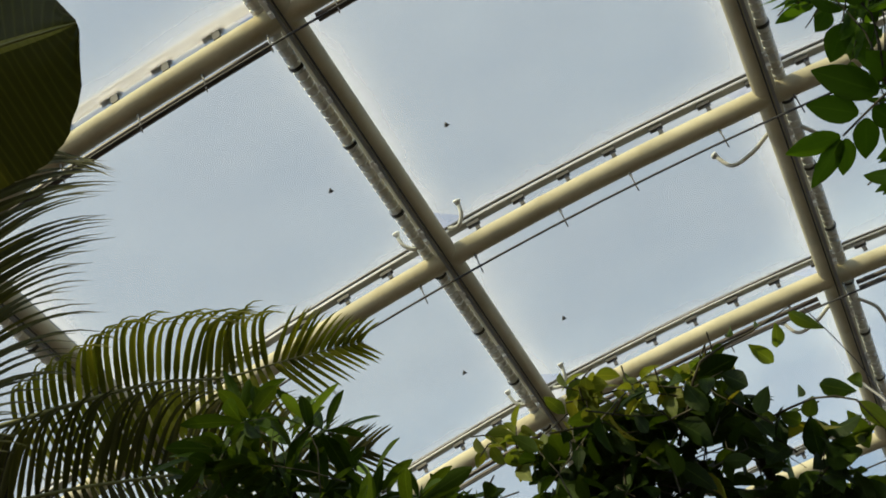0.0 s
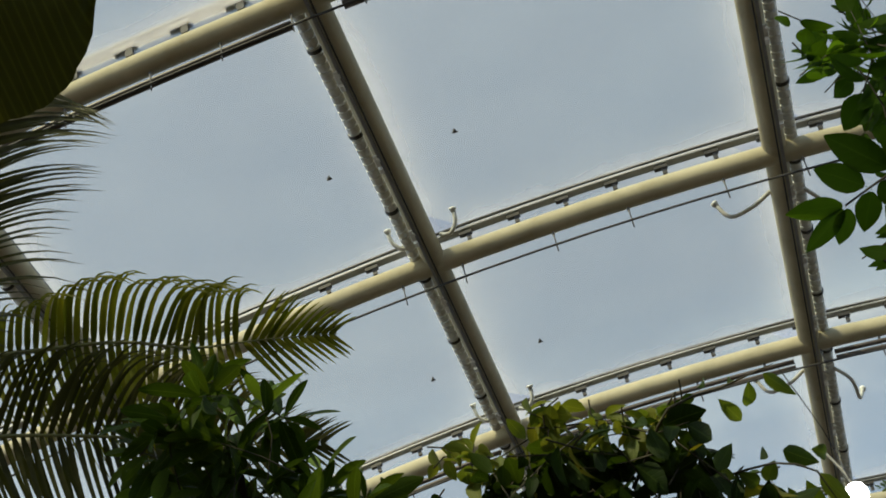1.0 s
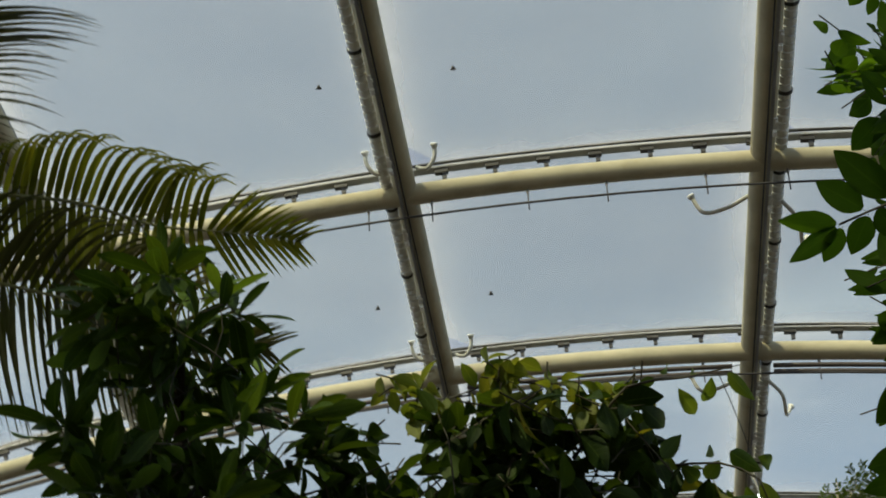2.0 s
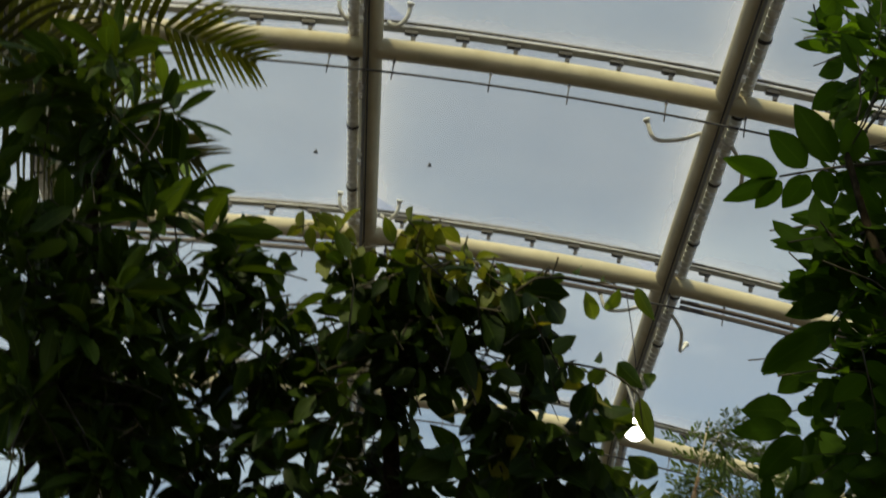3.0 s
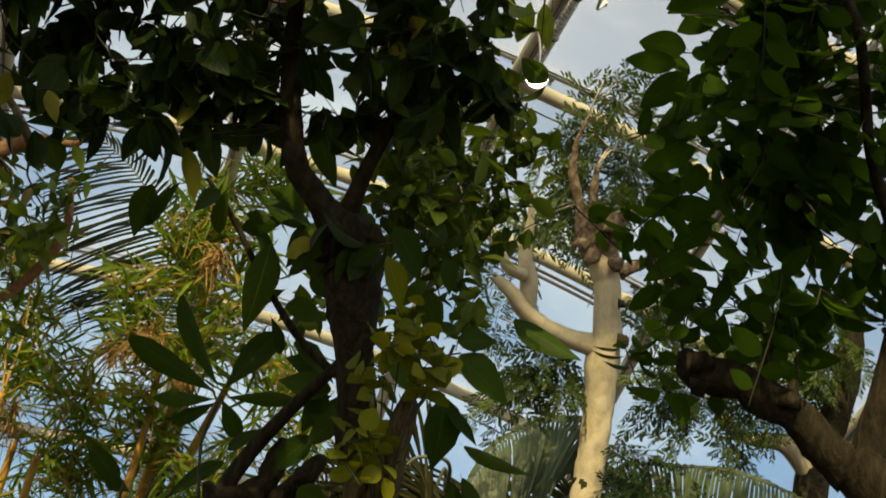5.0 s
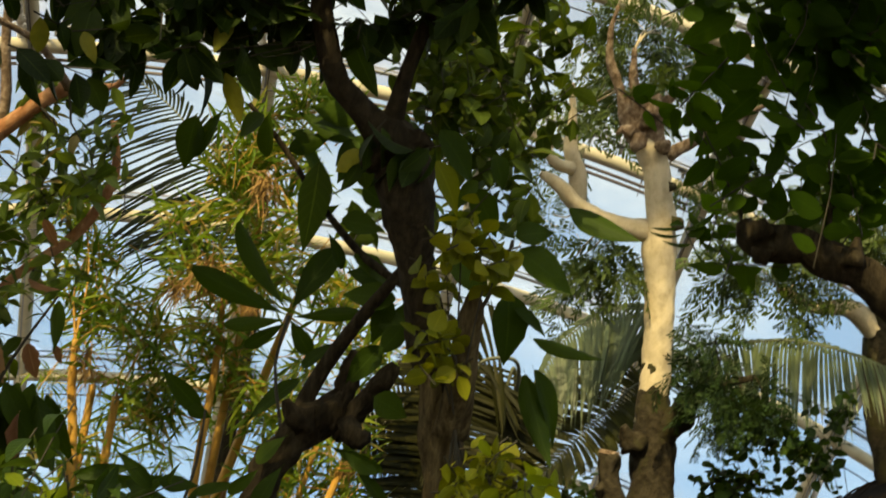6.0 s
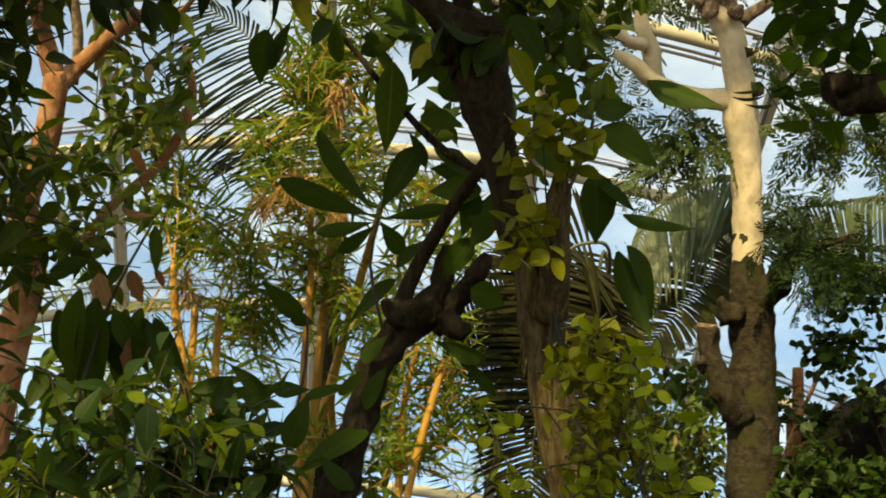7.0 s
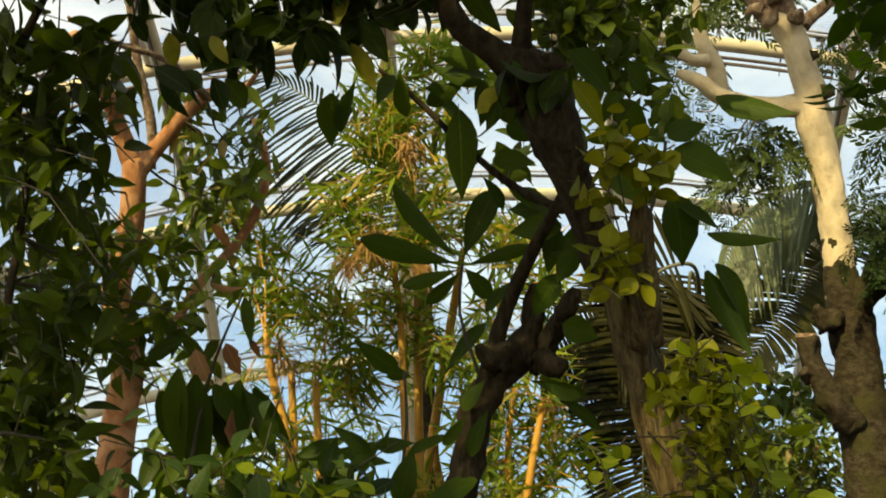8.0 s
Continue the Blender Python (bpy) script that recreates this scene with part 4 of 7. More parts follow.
young = [(-0.529, 2.660, 4.233, 0.04, 0.04, 0.03, 2), (-0.452, 2.660, 4.217, 0.04, 0.04, 0.03, 2), (-0.273, 2.640, 4.229, 0.04, 0.04, 0.03, 2), (-0.213, 2.620, 4.232, 0.03, 0.04, 0.03, 2), (-0.087, 2.620, 4.161, 0.05, 0.04, 0.03, 3), (0.044, 2.600, 4.117, 0.05, 0.04, 0.02, 2), (-0.453, 2.651, 4.154, 0.12, 0.06, 0.04, 4), (-0.240, 2.602, 4.163, 0.09, 0.06, 0.03, 3), (-0.062, 2.612, 4.078, 0.09, 0.10, 0.04, 3)]
yspots, ytw = twig_cloud(tree, [], young, 0.078, (3, 6), 60, 0.6, 12, twig_len=0.12, reach=0)
leaves_out(tree, yspots, OVATE, L_YOUNG, "young_leaf", 120)
ytw.build("twig", B_GREEN, tree)
trail = [[(-0.073, 2.694, 3.969, 0.006), (0.003, 2.602, 4.007, 0.004), (0.078, 2.511, 4.039, 0.004), (0.220, 2.497, 4.039, 0.003), (0.359, 2.474, 4.043, 0.001)], [(0.032, 2.692, 3.968, 0.006), (0.152, 2.670, 3.902, 0.004), (0.277, 2.621, 3.864, 0.003), (0.368, 2.640, 3.816, 0.003), (0.393, 2.688, 3.734, 0.001)]]
for pts in trail:
    tube("twig", pts, B_GREEN, tree, 5, 0.05)
trail_leaves_low = [((0.187, 2.650, 3.894), (0.246, 2.745, 3.879), 0.043), ((0.288, 2.650, 3.894), (0.244, 2.735, 3.887), 0.043), ((0.313, 2.660, 3.923), (0.382, 2.747, 3.919), 0.052), ((0.290, 2.670, 3.822), (0.299, 2.766, 3.802), 0.031), ((0.339, 2.680, 3.836), (0.358, 2.815, 3.770), 0.049), ((0.375, 2.680, 3.843), (0.432, 2.803, 3.792), 0.046), ((0.377, 2.660, 3.899), (0.439, 2.734, 3.909), 0.040), ((0.179, 2.630, 3.862), (0.143, 2.660, 3.920), 0.034), ((0.249, 2.630, 3.891), (0.281, 2.665, 3.947), 0.029), ((0.316, 2.700, 3.769), (0.365, 2.773, 3.780), 0.034)]
trail_leaves_high = [((0.200, 2.500, 4.016), (0.252, 2.608, 3.983), 0.040), ((0.289, 2.500, 4.039), (0.270, 2.600, 4.013), 0.036), ((0.328, 2.500, 4.048), (0.383, 2.595, 4.032), 0.037), ((0.147, 2.500, 4.052), (0.118, 2.563, 4.072), 0.029), ((0.161, 2.500, 4.064), (0.208, 2.542, 4.113), 0.023), ((0.094, 2.520, 4.034), (0.137, 2.585, 4.055), 0.034), ((0.234, 2.500, 4.044), (0.270, 2.537, 4.098), 0.020), ((0.049, 2.550, 4.087), (0.086, 2.621, 4.102), 0.038), ((0.012, 2.580, 4.123), (-0.002, 2.660, 4.126), 0.042)]
trail_leaves_tip = [((0.365, 2.780, 3.726), (0.473, 2.851, 3.704), 0.063), ((0.336, 2.780, 3.683), (0.392, 2.852, 3.669), 0.044)]
trail_leaves = trail_leaves_low + trail_leaves_high + trail_leaves_tip
leaves_out(tree, hero(trail_leaves, 3, face=(0.0, -0.7, -0.65), tilt=0.25, wide=0.52), OVATE, L_SMALL, "leaf", 40)

# ---- tree with pinnate leaves beside the path ----
ptree = thing("pinnate_tree", "dark tree with long pinnate leaves and a knotted brown bough", "tree")
pl = stem(ptree, "trunk", [(2.9, 1.9, -0.05, 0.10), (2.85, 2.0, 1.2, 0.09), (1.765, 3.162, 2.947, 0.086), (1.644, 3.190, 3.063, 0.079)], B_DARK, 12)
pl += stem(ptree, "bough", [(1.648, 3.196, 3.040, 0.069), (1.540, 3.226, 3.112, 0.058), (1.461, 3.239, 3.177, 0.052), (1.386, 3.264, 3.201, 0.062), (1.321, 3.277, 3.239, 0.048), (1.255, 3.304, 3.240, 0.055), (1.194, 3.325, 3.247, 0.052), (1.145, 3.329, 3.283, 0.031), (1.133, 3.327, 3.298, 0.015)], B_DARK, 20, 0.3, 0.02)
for pts in ([(1.183, 3.276, 3.237, 0.037), (1.159, 3.267, 3.282, 0.020)], [(1.425, 3.199, 3.174, 0.031), (1.421, 3.179, 3.227, 0.015), (1.420, 3.169, 3.250, 0.008)], [(1.189, 3.286, 3.207, 0.034), (1.190, 3.303, 3.163, 0.017)]):
    pl += stem(ptree, "knot", pts, B_DARK, 12, 0.5, 0.02)
pl += stem(ptree, "branch", [(1.369, 3.265, 3.219, 0.017), (1.363, 3.242, 3.280, 0.012), (1.357, 3.217, 3.341, 0.007)], B_DARK, 8, 0.2)
pl += stem(ptree, "limb", [(1.672, 3.179, 3.049, 0.052), (1.633, 3.046, 3.685, 0.025), (1.484, 2.986, 3.909, 0.018), (1.299, 2.826, 4.248, 0.016), (1.127, 2.846, 4.539, 0.014), (1.015, 2.764, 4.906, 0.011)], B_DARK)
clumps_low = [(1.048, 3.351, 3.595, 0.09, 0.35, 0.12, 2), (1.16, 3.402, 3.403, 0.12, 0.35, 0.11, 2), (1.299, 3.299, 3.511, 0.16, 0.35, 0.12, 4), (1.431, 3.275, 3.682, 0.22, 0.35, 0.14, 3), (1.595, 3.173, 3.721, 0.16, 0.35, 0.16, 2), (1.219, 3.415, 3.471, 0.14, 0.35, 0.11, 2), (1.093, 3.5, 3.384, 0.11, 0.35, 0.11, 2), (1.126, 3.493, 3.238, 0.07, 0.15, 0.07, 1)]
clumps_mid = [(1.134, 3.09, 4.173, 0.15, 0.35, 0.24, 7), (1.198, 3.159, 3.844, 0.18, 0.35, 0.19, 7), (1.411, 3.126, 3.948, 0.24, 0.35, 0.27, 11), (1.46, 3.035, 4.23, 0.17, 0.35, 0.41, 8), (1.319, 3.299, 3.996, 0.22, 0.35, 0.26, 6)]
clumps_high = [(1.221, 2.934, 4.327, 0.24, 0.35, 0.27, 11), (1.096, 2.905, 4.643, 0.13, 0.35, 0.22, 4), (1.216, 3.122, 4.322, 0.17, 0.35, 0.24, 8), (1.055, 2.984, 4.658, 0.07, 0.35, 0.26, 3), (1.113, 2.925, 4.669, 0.08, 0.20, 0.20, 6), (1.154, 3.157, 4.365, 0.09, 0.20, 0.22, 7), (1.029, 2.506, 5.101, 0.07, 0.20, 0.17, 5), (1.000, 2.559, 5.230, 0.10, 0.35, 0.23, 5), (1.006, 3.262, 4.322, 0.11, 0.35, 0.17, 3)]
clumps = clumps_mid + clumps_high
clumps_outer = [(1.354, 2.950, 5.577, 0.10, 0.20, 0.18, 5), (1.416, 2.950, 5.151, 0.11, 0.20, 0.17, 6), (1.424, 3.000, 4.751, 0.11, 0.20, 0.15, 5), (1.592, 3.050, 4.578, 0.13, 0.20, 0.15, 6), (1.631, 3.100, 4.269, 0.13, 0.20, 0.14, 6), (1.668, 3.150, 3.995, 0.11, 0.20, 0.12, 5), (1.683, 3.200, 3.762, 0.10, 0.20, 0.10, 4), (1.585, 2.950, 5.416, 0.14, 0.20, 0.31, 6), (1.518, 3.200, 3.552, 0.10, 0.15, 0.08, 4), (1.670, 3.200, 3.512, 0.08, 0.15, 0.08, 4), (1.445, 3.250, 3.470, 0.07, 0.10, 0.07, 3)]
clumps_column = [(1.280, 2.900, 5.792, 0.07, 0.12, 0.10, 4), (1.252, 2.900, 5.420, 0.07, 0.12, 0.10, 4), (1.256, 2.900, 5.013, 0.06, 0.12, 0.11, 4), (1.175, 2.920, 4.700, 0.08, 0.12, 0.09, 4), (1.193, 2.950, 4.438, 0.08, 0.12, 0.08, 4), (1.121, 3.000, 4.215, 0.08, 0.12, 0.08, 4), (1.114, 3.000, 3.986, 0.08, 0.12, 0.08, 4), (0.984, 3.000, 3.928, 0.08, 0.12, 0.06, 3)]
clumps_hem = [(0.883, 3.200, 3.605, 0.09, 0.12, 0.07, 2), (1.214, 3.200, 3.695, 0.09, 0.12, 0.07, 2), (1.347, 3.200, 3.861, 0.08, 0.12, 0.08, 2)]
clumps += clumps_outer + clumps_column + clumps_hem
pspots, ptw = twig_cloud(ptree, pl, clumps, 0.122, (6, 9), 66, 0.3, 23, twig_len=0.34, flat=True, reach=0.004)
twig_cloud(ptree, pl, clumps_low, 0.11, (6, 9), 66, 0.3, 24, reach=0.003, twig_len=0.34, flat=True, spots=pspots, twigs=ptw)
spray = [((0.836, 2.866, 4.870), (0.656, 2.869, 4.921), 0.074), ((0.833, 2.870, 4.867), (0.677, 2.964, 4.818), 0.067), ((0.843, 2.871, 4.863), (0.776, 2.955, 4.798), 0.067), ((0.912, 2.830, 4.880), (0.781, 2.773, 4.979), 0.093), ((0.994, 2.796, 4.883), (0.841, 2.697, 5.030), 0.108), ((0.921, 2.836, 4.871), (0.859, 2.932, 4.794), 0.082), ((0.945, 2.819, 4.879), (1.001, 2.884, 4.790), 0.082), ((1.047, 2.776, 4.881), (1.011, 2.689, 4.978), 0.093), ((1.048, 2.782, 4.875), (1.064, 2.852, 4.798), 0.082)]
edge_high = [((1.136, 2.900, 5.810), (1.010, 2.997, 5.827), 0.104), ((1.124, 2.900, 5.664), (1.050, 3.002, 5.674), 0.094), ((1.102, 2.900, 5.507), (1.052, 2.993, 5.526), 0.088), ((1.112, 2.900, 5.392), (0.999, 3.019, 5.374), 0.098), ((1.137, 2.900, 5.339), (1.074, 3.013, 5.331), 0.085), ((1.058, 2.920, 4.776), (0.902, 2.993, 4.801), 0.054), ((1.016, 2.920, 4.682), (0.841, 3.002, 4.692), 0.063), ((1.031, 2.920, 4.650), (0.972, 3.016, 4.648), 0.070), ((0.969, 2.950, 4.640), (1.015, 3.080, 4.603), 0.091), ((1.005, 2.950, 4.534), (0.854, 3.047, 4.526), 0.069), ((1.018, 2.950, 4.482), (0.882, 3.057, 4.461), 0.079), ((0.956, 2.970, 4.348), (0.815, 3.115, 4.278), 0.097)]
edge_mid = [((1.064, 2.950, 4.723), (0.865, 3.046, 4.731), 0.068), ((1.085, 2.950, 4.707), (0.984, 3.073, 4.655), 0.075), ((1.093, 2.950, 4.819), (0.921, 3.030, 4.855), 0.062), ((1.043, 2.970, 4.562), (0.866, 3.071, 4.556), 0.081), ((1.068, 2.970, 4.508), (0.886, 3.079, 4.487), 0.077), ((1.043, 3.000, 4.430), (0.831, 3.163, 4.315), 0.109), ((0.962, 3.000, 4.257), (0.859, 3.114, 4.215), 0.086), ((0.985, 3.000, 4.223), (0.986, 3.132, 4.135), 0.068), ((0.884, 3.020, 4.094), (0.745, 3.095, 4.123), 0.091), ((0.866, 3.020, 4.032), (0.716, 3.102, 4.049), 0.070), ((0.903, 3.020, 4.020), (0.801, 3.155, 3.935), 0.087), ((1.007, 3.030, 4.074), (0.912, 3.192, 3.941), 0.104)]
edge_low = [((0.988, 3.100, 3.905), (0.872, 3.209, 3.869), 0.077), ((0.996, 3.100, 3.839), (0.861, 3.226, 3.773), 0.076), ((1.009, 3.120, 3.805), (1.054, 3.238, 3.735), 0.076), ((0.970, 3.120, 3.706), (0.905, 3.246, 3.631), 0.088), ((1.097, 3.120, 3.666), (0.941, 3.208, 3.669), 0.082), ((1.096, 3.150, 3.641), (1.025, 3.272, 3.573), 0.075), ((1.068, 3.200, 3.551), (0.979, 3.324, 3.482), 0.069), ((1.000, 3.200, 3.421), (0.940, 3.317, 3.358), 0.058), ((1.108, 3.200, 3.447), (1.033, 3.315, 3.391), 0.065), ((1.127, 3.100, 3.779), (1.101, 3.221, 3.710), 0.082), ((1.246, 3.200, 3.600), (1.206, 3.326, 3.522), 0.073), ((1.352, 3.200, 3.598), (1.368, 3.325, 3.518), 0.073)]
pspots += hero(spray, 5, face=(-0.3, -0.7, -0.6), tilt=0.25, wide=0.52)
pspots += hero(edge_high + edge_mid + edge_low, 25, face=(-0.3, -0.8, -0.45), tilt=0.28, wide=0.52)
tube("rachis", [(0.833, 2.868, 4.870, 0.004), (0.921, 2.831, 4.876, 0.004), (1.060, 2.774, 4.877, 0.006), (1.233, 2.787, 4.935, 0.008)], B_GREEN, ptree, 5, 0.06)
leaves_out(ptree, pspots, PINNATE, L_PINNATE, "leaflet", 300)
ptw.build("twig", B_GREEN, ptree)

# ---- shrub with oblong leaves in whorls ----
shrub = thing("whorl_shrub", "tall dark shrub with oblong leaves in whorls", "shrub")
sl = stem(shrub, "stem", [(-2.15, 2.5, -0.05, 0.03), (-2.1, 2.6, 1.4, 0.028), (-1.337, 3.141, 3.359, 0.013), (-1.154, 3.057, 3.667, 0.010), (-0.995, 3.031, 3.887, 0.013), (-1.186, 2.792, 4.251, 0.017), (-1.150, 2.614, 4.458, 0.010)], B_DARK)
clumps_low = [(-1.005, 3.023, 3.688, 0.24, 0.18, 0.20, 5), (-1.297, 2.769, 3.850, 0.22, 0.35, 0.14, 9), (-1.042, 3.023, 3.669, 0.21, 0.15, 0.13, 2), (-1.167, 2.926, 3.629, 0.19, 0.35, 0.17, 6)]
clumps_high = [(-1.143, 2.520, 4.407, 0.22, 0.35, 0.15, 10), (-1.225, 2.606, 4.451, 0.30, 0.35, 0.15, 14), (-1.294, 2.720, 4.110, 0.26, 0.35, 0.24, 16), (-1.018, 2.848, 4.259, 0.18, 0.35, 0.25, 12), (-1.078, 2.878, 3.888, 0.29, 0.35, 0.26, 16), (-1.070, 2.926, 3.900, 0.24, 0.35, 0.19, 10), (-1.266, 2.785, 3.995, 0.13, 0.35, 0.19, 6), (-0.795, 2.890, 4.080, 0.11, 0.35, 0.15, 5)]
clumps_mid = [(-1.277, 2.950, 3.842, 0.09, 0.12, 0.09, 5), (-1.093, 2.950, 3.763, 0.09, 0.12, 0.09, 5), (-1.187, 3.000, 3.600, 0.10, 0.12, 0.09, 5), (-0.993, 3.000, 3.616, 0.09, 0.12, 0.09, 5), (-0.920, 3.000, 3.788, 0.08, 0.12, 0.08, 3)]
clumps = clumps_low + clumps_mid + clumps_high
sspots, stw = twig_cloud(shrub, sl, clumps, 0.16, (7, 10), 52, 0.1, 31, whorl=True, twig_len=0.3)
leaves_out(shrub, sspots, OBLONG, L_WHORL, "leaf", 300)
stw.build("twig", B_GREEN, shrub)

# ---- pale-barked tree with feathery leaves ----
pale = thing("pale_tree", "tall pale-barked tree with a mossy base and feathery leaves", "tree")
wl = stem(pale, "trunk_base", [(3.05, 7.3, -0.05, 0.20), (2.172, 7.339, 2.314, 0.169), (2.151, 7.312, 2.711, 0.155), (2.127, 7.262, 3.112, 0.134), (2.106, 7.217, 3.379, 0.131), (2.075, 7.190, 3.546, 0.113), (2.057, 7.171, 3.646, 0.101), (2.049, 7.148, 3.745, 0.093), (2.040, 7.124, 3.845, 0.085)], B_MOSSY, 24, 0.12, 0.04, label="brown mossy lower trunk")
wl += stem(pale, "trunk", [(2.062, 7.202, 3.512, 0.095), (2.041, 7.105, 3.911, 0.092), (1.982, 6.998, 4.303, 0.095), (1.927, 6.919, 4.559, 0.102), (1.907, 6.861, 4.717, 0.088), (1.855, 6.809, 4.872, 0.081), (1.815, 6.784, 5.025, 0.088), (1.766, 6.763, 5.097, 0.095), (1.746, 6.748, 5.140, 0.071), (1.733, 6.740, 5.164, 0.042)], B_PALE, 20, 0.14, 0.04, label="pale cream smooth trunk")
wl += stem(pale, "limb", [(1.920, 6.934, 4.638, 0.085), (1.680, 6.894, 4.621, 0.059), (1.494, 6.829, 4.620, 0.055), (1.343, 6.787, 4.667, 0.051), (1.217, 6.726, 4.744, 0.041), (1.117, 6.726, 4.785, 0.027)], B_PALE, 14, 0.15, 0.04)
wl += stem(pale, "limb", [(1.374, 6.833, 4.674, 0.048), (1.339, 6.768, 4.848, 0.055), (1.275, 6.730, 4.964, 0.045), (1.242, 6.648, 5.152, 0.027), (1.193, 6.566, 5.335, 0.017)], B_PALE, 14, 0.18, 0.04)
wl += stem(pale, "limb", [(1.297, 6.719, 4.853, 0.041), (1.178, 6.685, 4.856, 0.034), (1.099, 6.664, 4.934, 0.031), (0.983, 6.644, 5.019, 0.020), (0.817, 6.534, 5.066, 0.013)], B_PALE, 12, 0.18, 0.04)
wl += stem(pale, "limb", [(1.869, 6.744, 5.077, 0.049), (1.969, 6.685, 5.139, 0.035), (2.093, 6.601, 5.229, 0.032), (2.203, 6.528, 5.297, 0.021), (2.393, 6.402, 5.402, 0.011)], B_KNOT, 12, 0.2, 0.04)
wl += stem(pale, "stub", [(2.054, 7.230, 2.763, 0.091), (1.925, 7.142, 2.910, 0.086), (1.852, 7.137, 3.071, 0.065), (1.815, 7.130, 3.168, 0.058), (1.809, 7.116, 3.250, 0.069)], B_MOSSY, 18, 0.35, 0.03, label="knobbly mossy branch stub with a sawn top")
vs, fs = tube_data([(1.808, 7.113, 3.267, 0.062), (1.809, 7.108, 3.290, 0.055)], 16, 0.3)
part("cut_face", mesh_of("cut_face", vs, fs, B_KNOT, False), pale, "pale sawn wood")
for pts in ([(1.981, 7.153, 3.357, 0.084), (1.908, 7.115, 3.385, 0.048), (1.877, 7.080, 3.437, 0.024)], [(1.817, 7.152, 3.037, 0.055), (1.771, 7.108, 3.060, 0.031)], [(1.948, 6.766, 4.648, 0.042), (2.003, 6.747, 4.653, 0.031)], [(1.890, 6.697, 4.847, 0.035), (1.930, 6.682, 4.855, 0.017)]):
    wl += stem(pale, "knot", pts, B_MOSSY, 14, 0.7, 0.02)
wl += stem(pale, "dark_limb", [(2.130, 7.196, 3.447, 0.106), (2.200, 7.041, 3.560, 0.077), (2.221, 6.903, 3.651, 0.055), (2.320, 6.852, 3.716, 0.031), (2.484, 6.667, 3.769, 0.017)], B_MOSSY, 14, 0.3, 0.04)
long_branches = [[(1.724, 6.770, 5.106, 0.071), (1.604, 6.733, 5.244, 0.053), (1.528, 6.675, 5.394, 0.032), (1.431, 6.619, 5.539, 0.028), (1.383, 6.537, 5.701, 0.018), (1.393, 6.445, 5.849, 0.011)], [(1.711, 6.748, 5.159, 0.053), (1.632, 6.685, 5.325, 0.035), (1.578, 6.619, 5.475, 0.028), (1.546, 6.535, 5.640, 0.014)], [(1.795, 6.748, 5.112, 0.071), (1.761, 6.686, 5.258, 0.049), (1.793, 6.619, 5.369, 0.032), (1.872, 6.557, 5.442, 0.018)]]
short_branches = [[(1.708, 6.671, 5.201, 0.042), (1.664, 6.582, 5.285, 0.024), (1.631, 6.527, 5.404, 0.014)], [(1.623, 6.665, 5.142, 0.042), (1.560, 6.673, 5.158, 0.024), (1.534, 6.695, 5.124, 0.014)], [(1.714, 6.591, 5.243, 0.056), (1.711, 6.552, 5.319, 0.042), (1.729, 6.530, 5.351, 0.021)], [(1.666, 6.675, 5.099, 0.056), (1.638, 6.654, 5.039, 0.028)], [(1.809, 6.648, 5.073, 0.049), (1.822, 6.582, 5.085, 0.021)]]
for pts in long_branches + short_branches:
    wl += stem(pale, "branch", pts, B_KNOT, 12, 0.35, 0.025, label="sawn knotty brown branch")


def bipinnate(length, pairs, pinna, leaflets, seed, droop=0.4):
    """A feathery leaf along y: pinnae left and right, each with two rows of small oval leaflets."""
    r = random.Random(seed)
    s = Soup()
    s.tube([(0, 0, 0, 0.004), (0, length * 0.5, -droop * length * 0.2, 0.003), (0, length, -droop * length * 0.8, 0.002)], 3, 0.1)
    for i in range(pairs):
        u = 0.25 + 0.75 * i / (pairs - 1)
        base = Vector((0, u * length, -droop * length * 0.8 * u * u))
        for sd in (-1, 1):
            d = Vector((sd * 0.9, 0.6 + r.uniform(-0.15, 0.15), -0.3 - r.uniform(0, 0.5))).normalized()
            ln = pinna * r.uniform(0.75, 1.1)
            s.tube([(*base, 0.0025), (*(base + d * ln), 0.001)], 3, 0.2)
            for q in range(leaflets):
                v = 0.15 + 0.85 * q / leaflets
                p = base + d * ln * v
                for s2 in (-1, 1):
                    e = (d.cross(Vector((0, 0, 1))) * s2 + d * 0.8 + rand_dir(r) * 0.35 + Vector((0, 0, -0.3))).normalized() * ln * 0.36 * (1.1 - 0.5 * v) * r.uniform(0.75, 1.1)
                    w = d * ln * 0.062
                    s.add([p, p + e * 0.35 - w, p + e * 0.75 - w, p + e, p + e * 0.75 + w, p + e * 0.35 + w], [(0, 1, 2, 3, 4, 5)])
    return s.v, s.f


FEATHER = [bipinnate(0.32, 4, 0.20, 6, k, 0.3 + 0.25 * k) for k in range(3)]
clumps = [(1.421, 6.278, 6.135, 0.18, 0.20, 0.18, 2), (1.549, 7.249, 6.033, 0.35, 0.30, 0.27, 2), (1.891, 7.110, 6.126, 0.31, 0.30, 0.27, 2), (1.383, 7.494, 5.642, 0.23, 0.30, 0.27, 2), (1.784, 6.952, 6.076, 0.42, 0.35, 0.23, 2), (1.452, 7.149, 5.869, 0.42, 0.35, 0.34, 4), (1.988, 7.203, 5.740, 0.35, 0.35, 0.23, 2), (1.765, 6.787, 5.924, 0.45, 0.35, 0.22, 2), (2.165, 6.799, 5.697, 0.30, 0.35, 0.26, 2), (1.475, 7.067, 5.547, 0.26, 0.30, 0.26, 2), (1.351, 7.425, 4.819, 0.22, 0.30, 0.15, 2), (2.224, 7.046, 5.179, 0.22, 0.30, 0.19, 2)]
fspots, ftw = twig_cloud(pale, wl, clumps, 1.1, (2, 3), 60, 0.4, 41, twig_len=0.35, nshape=3)
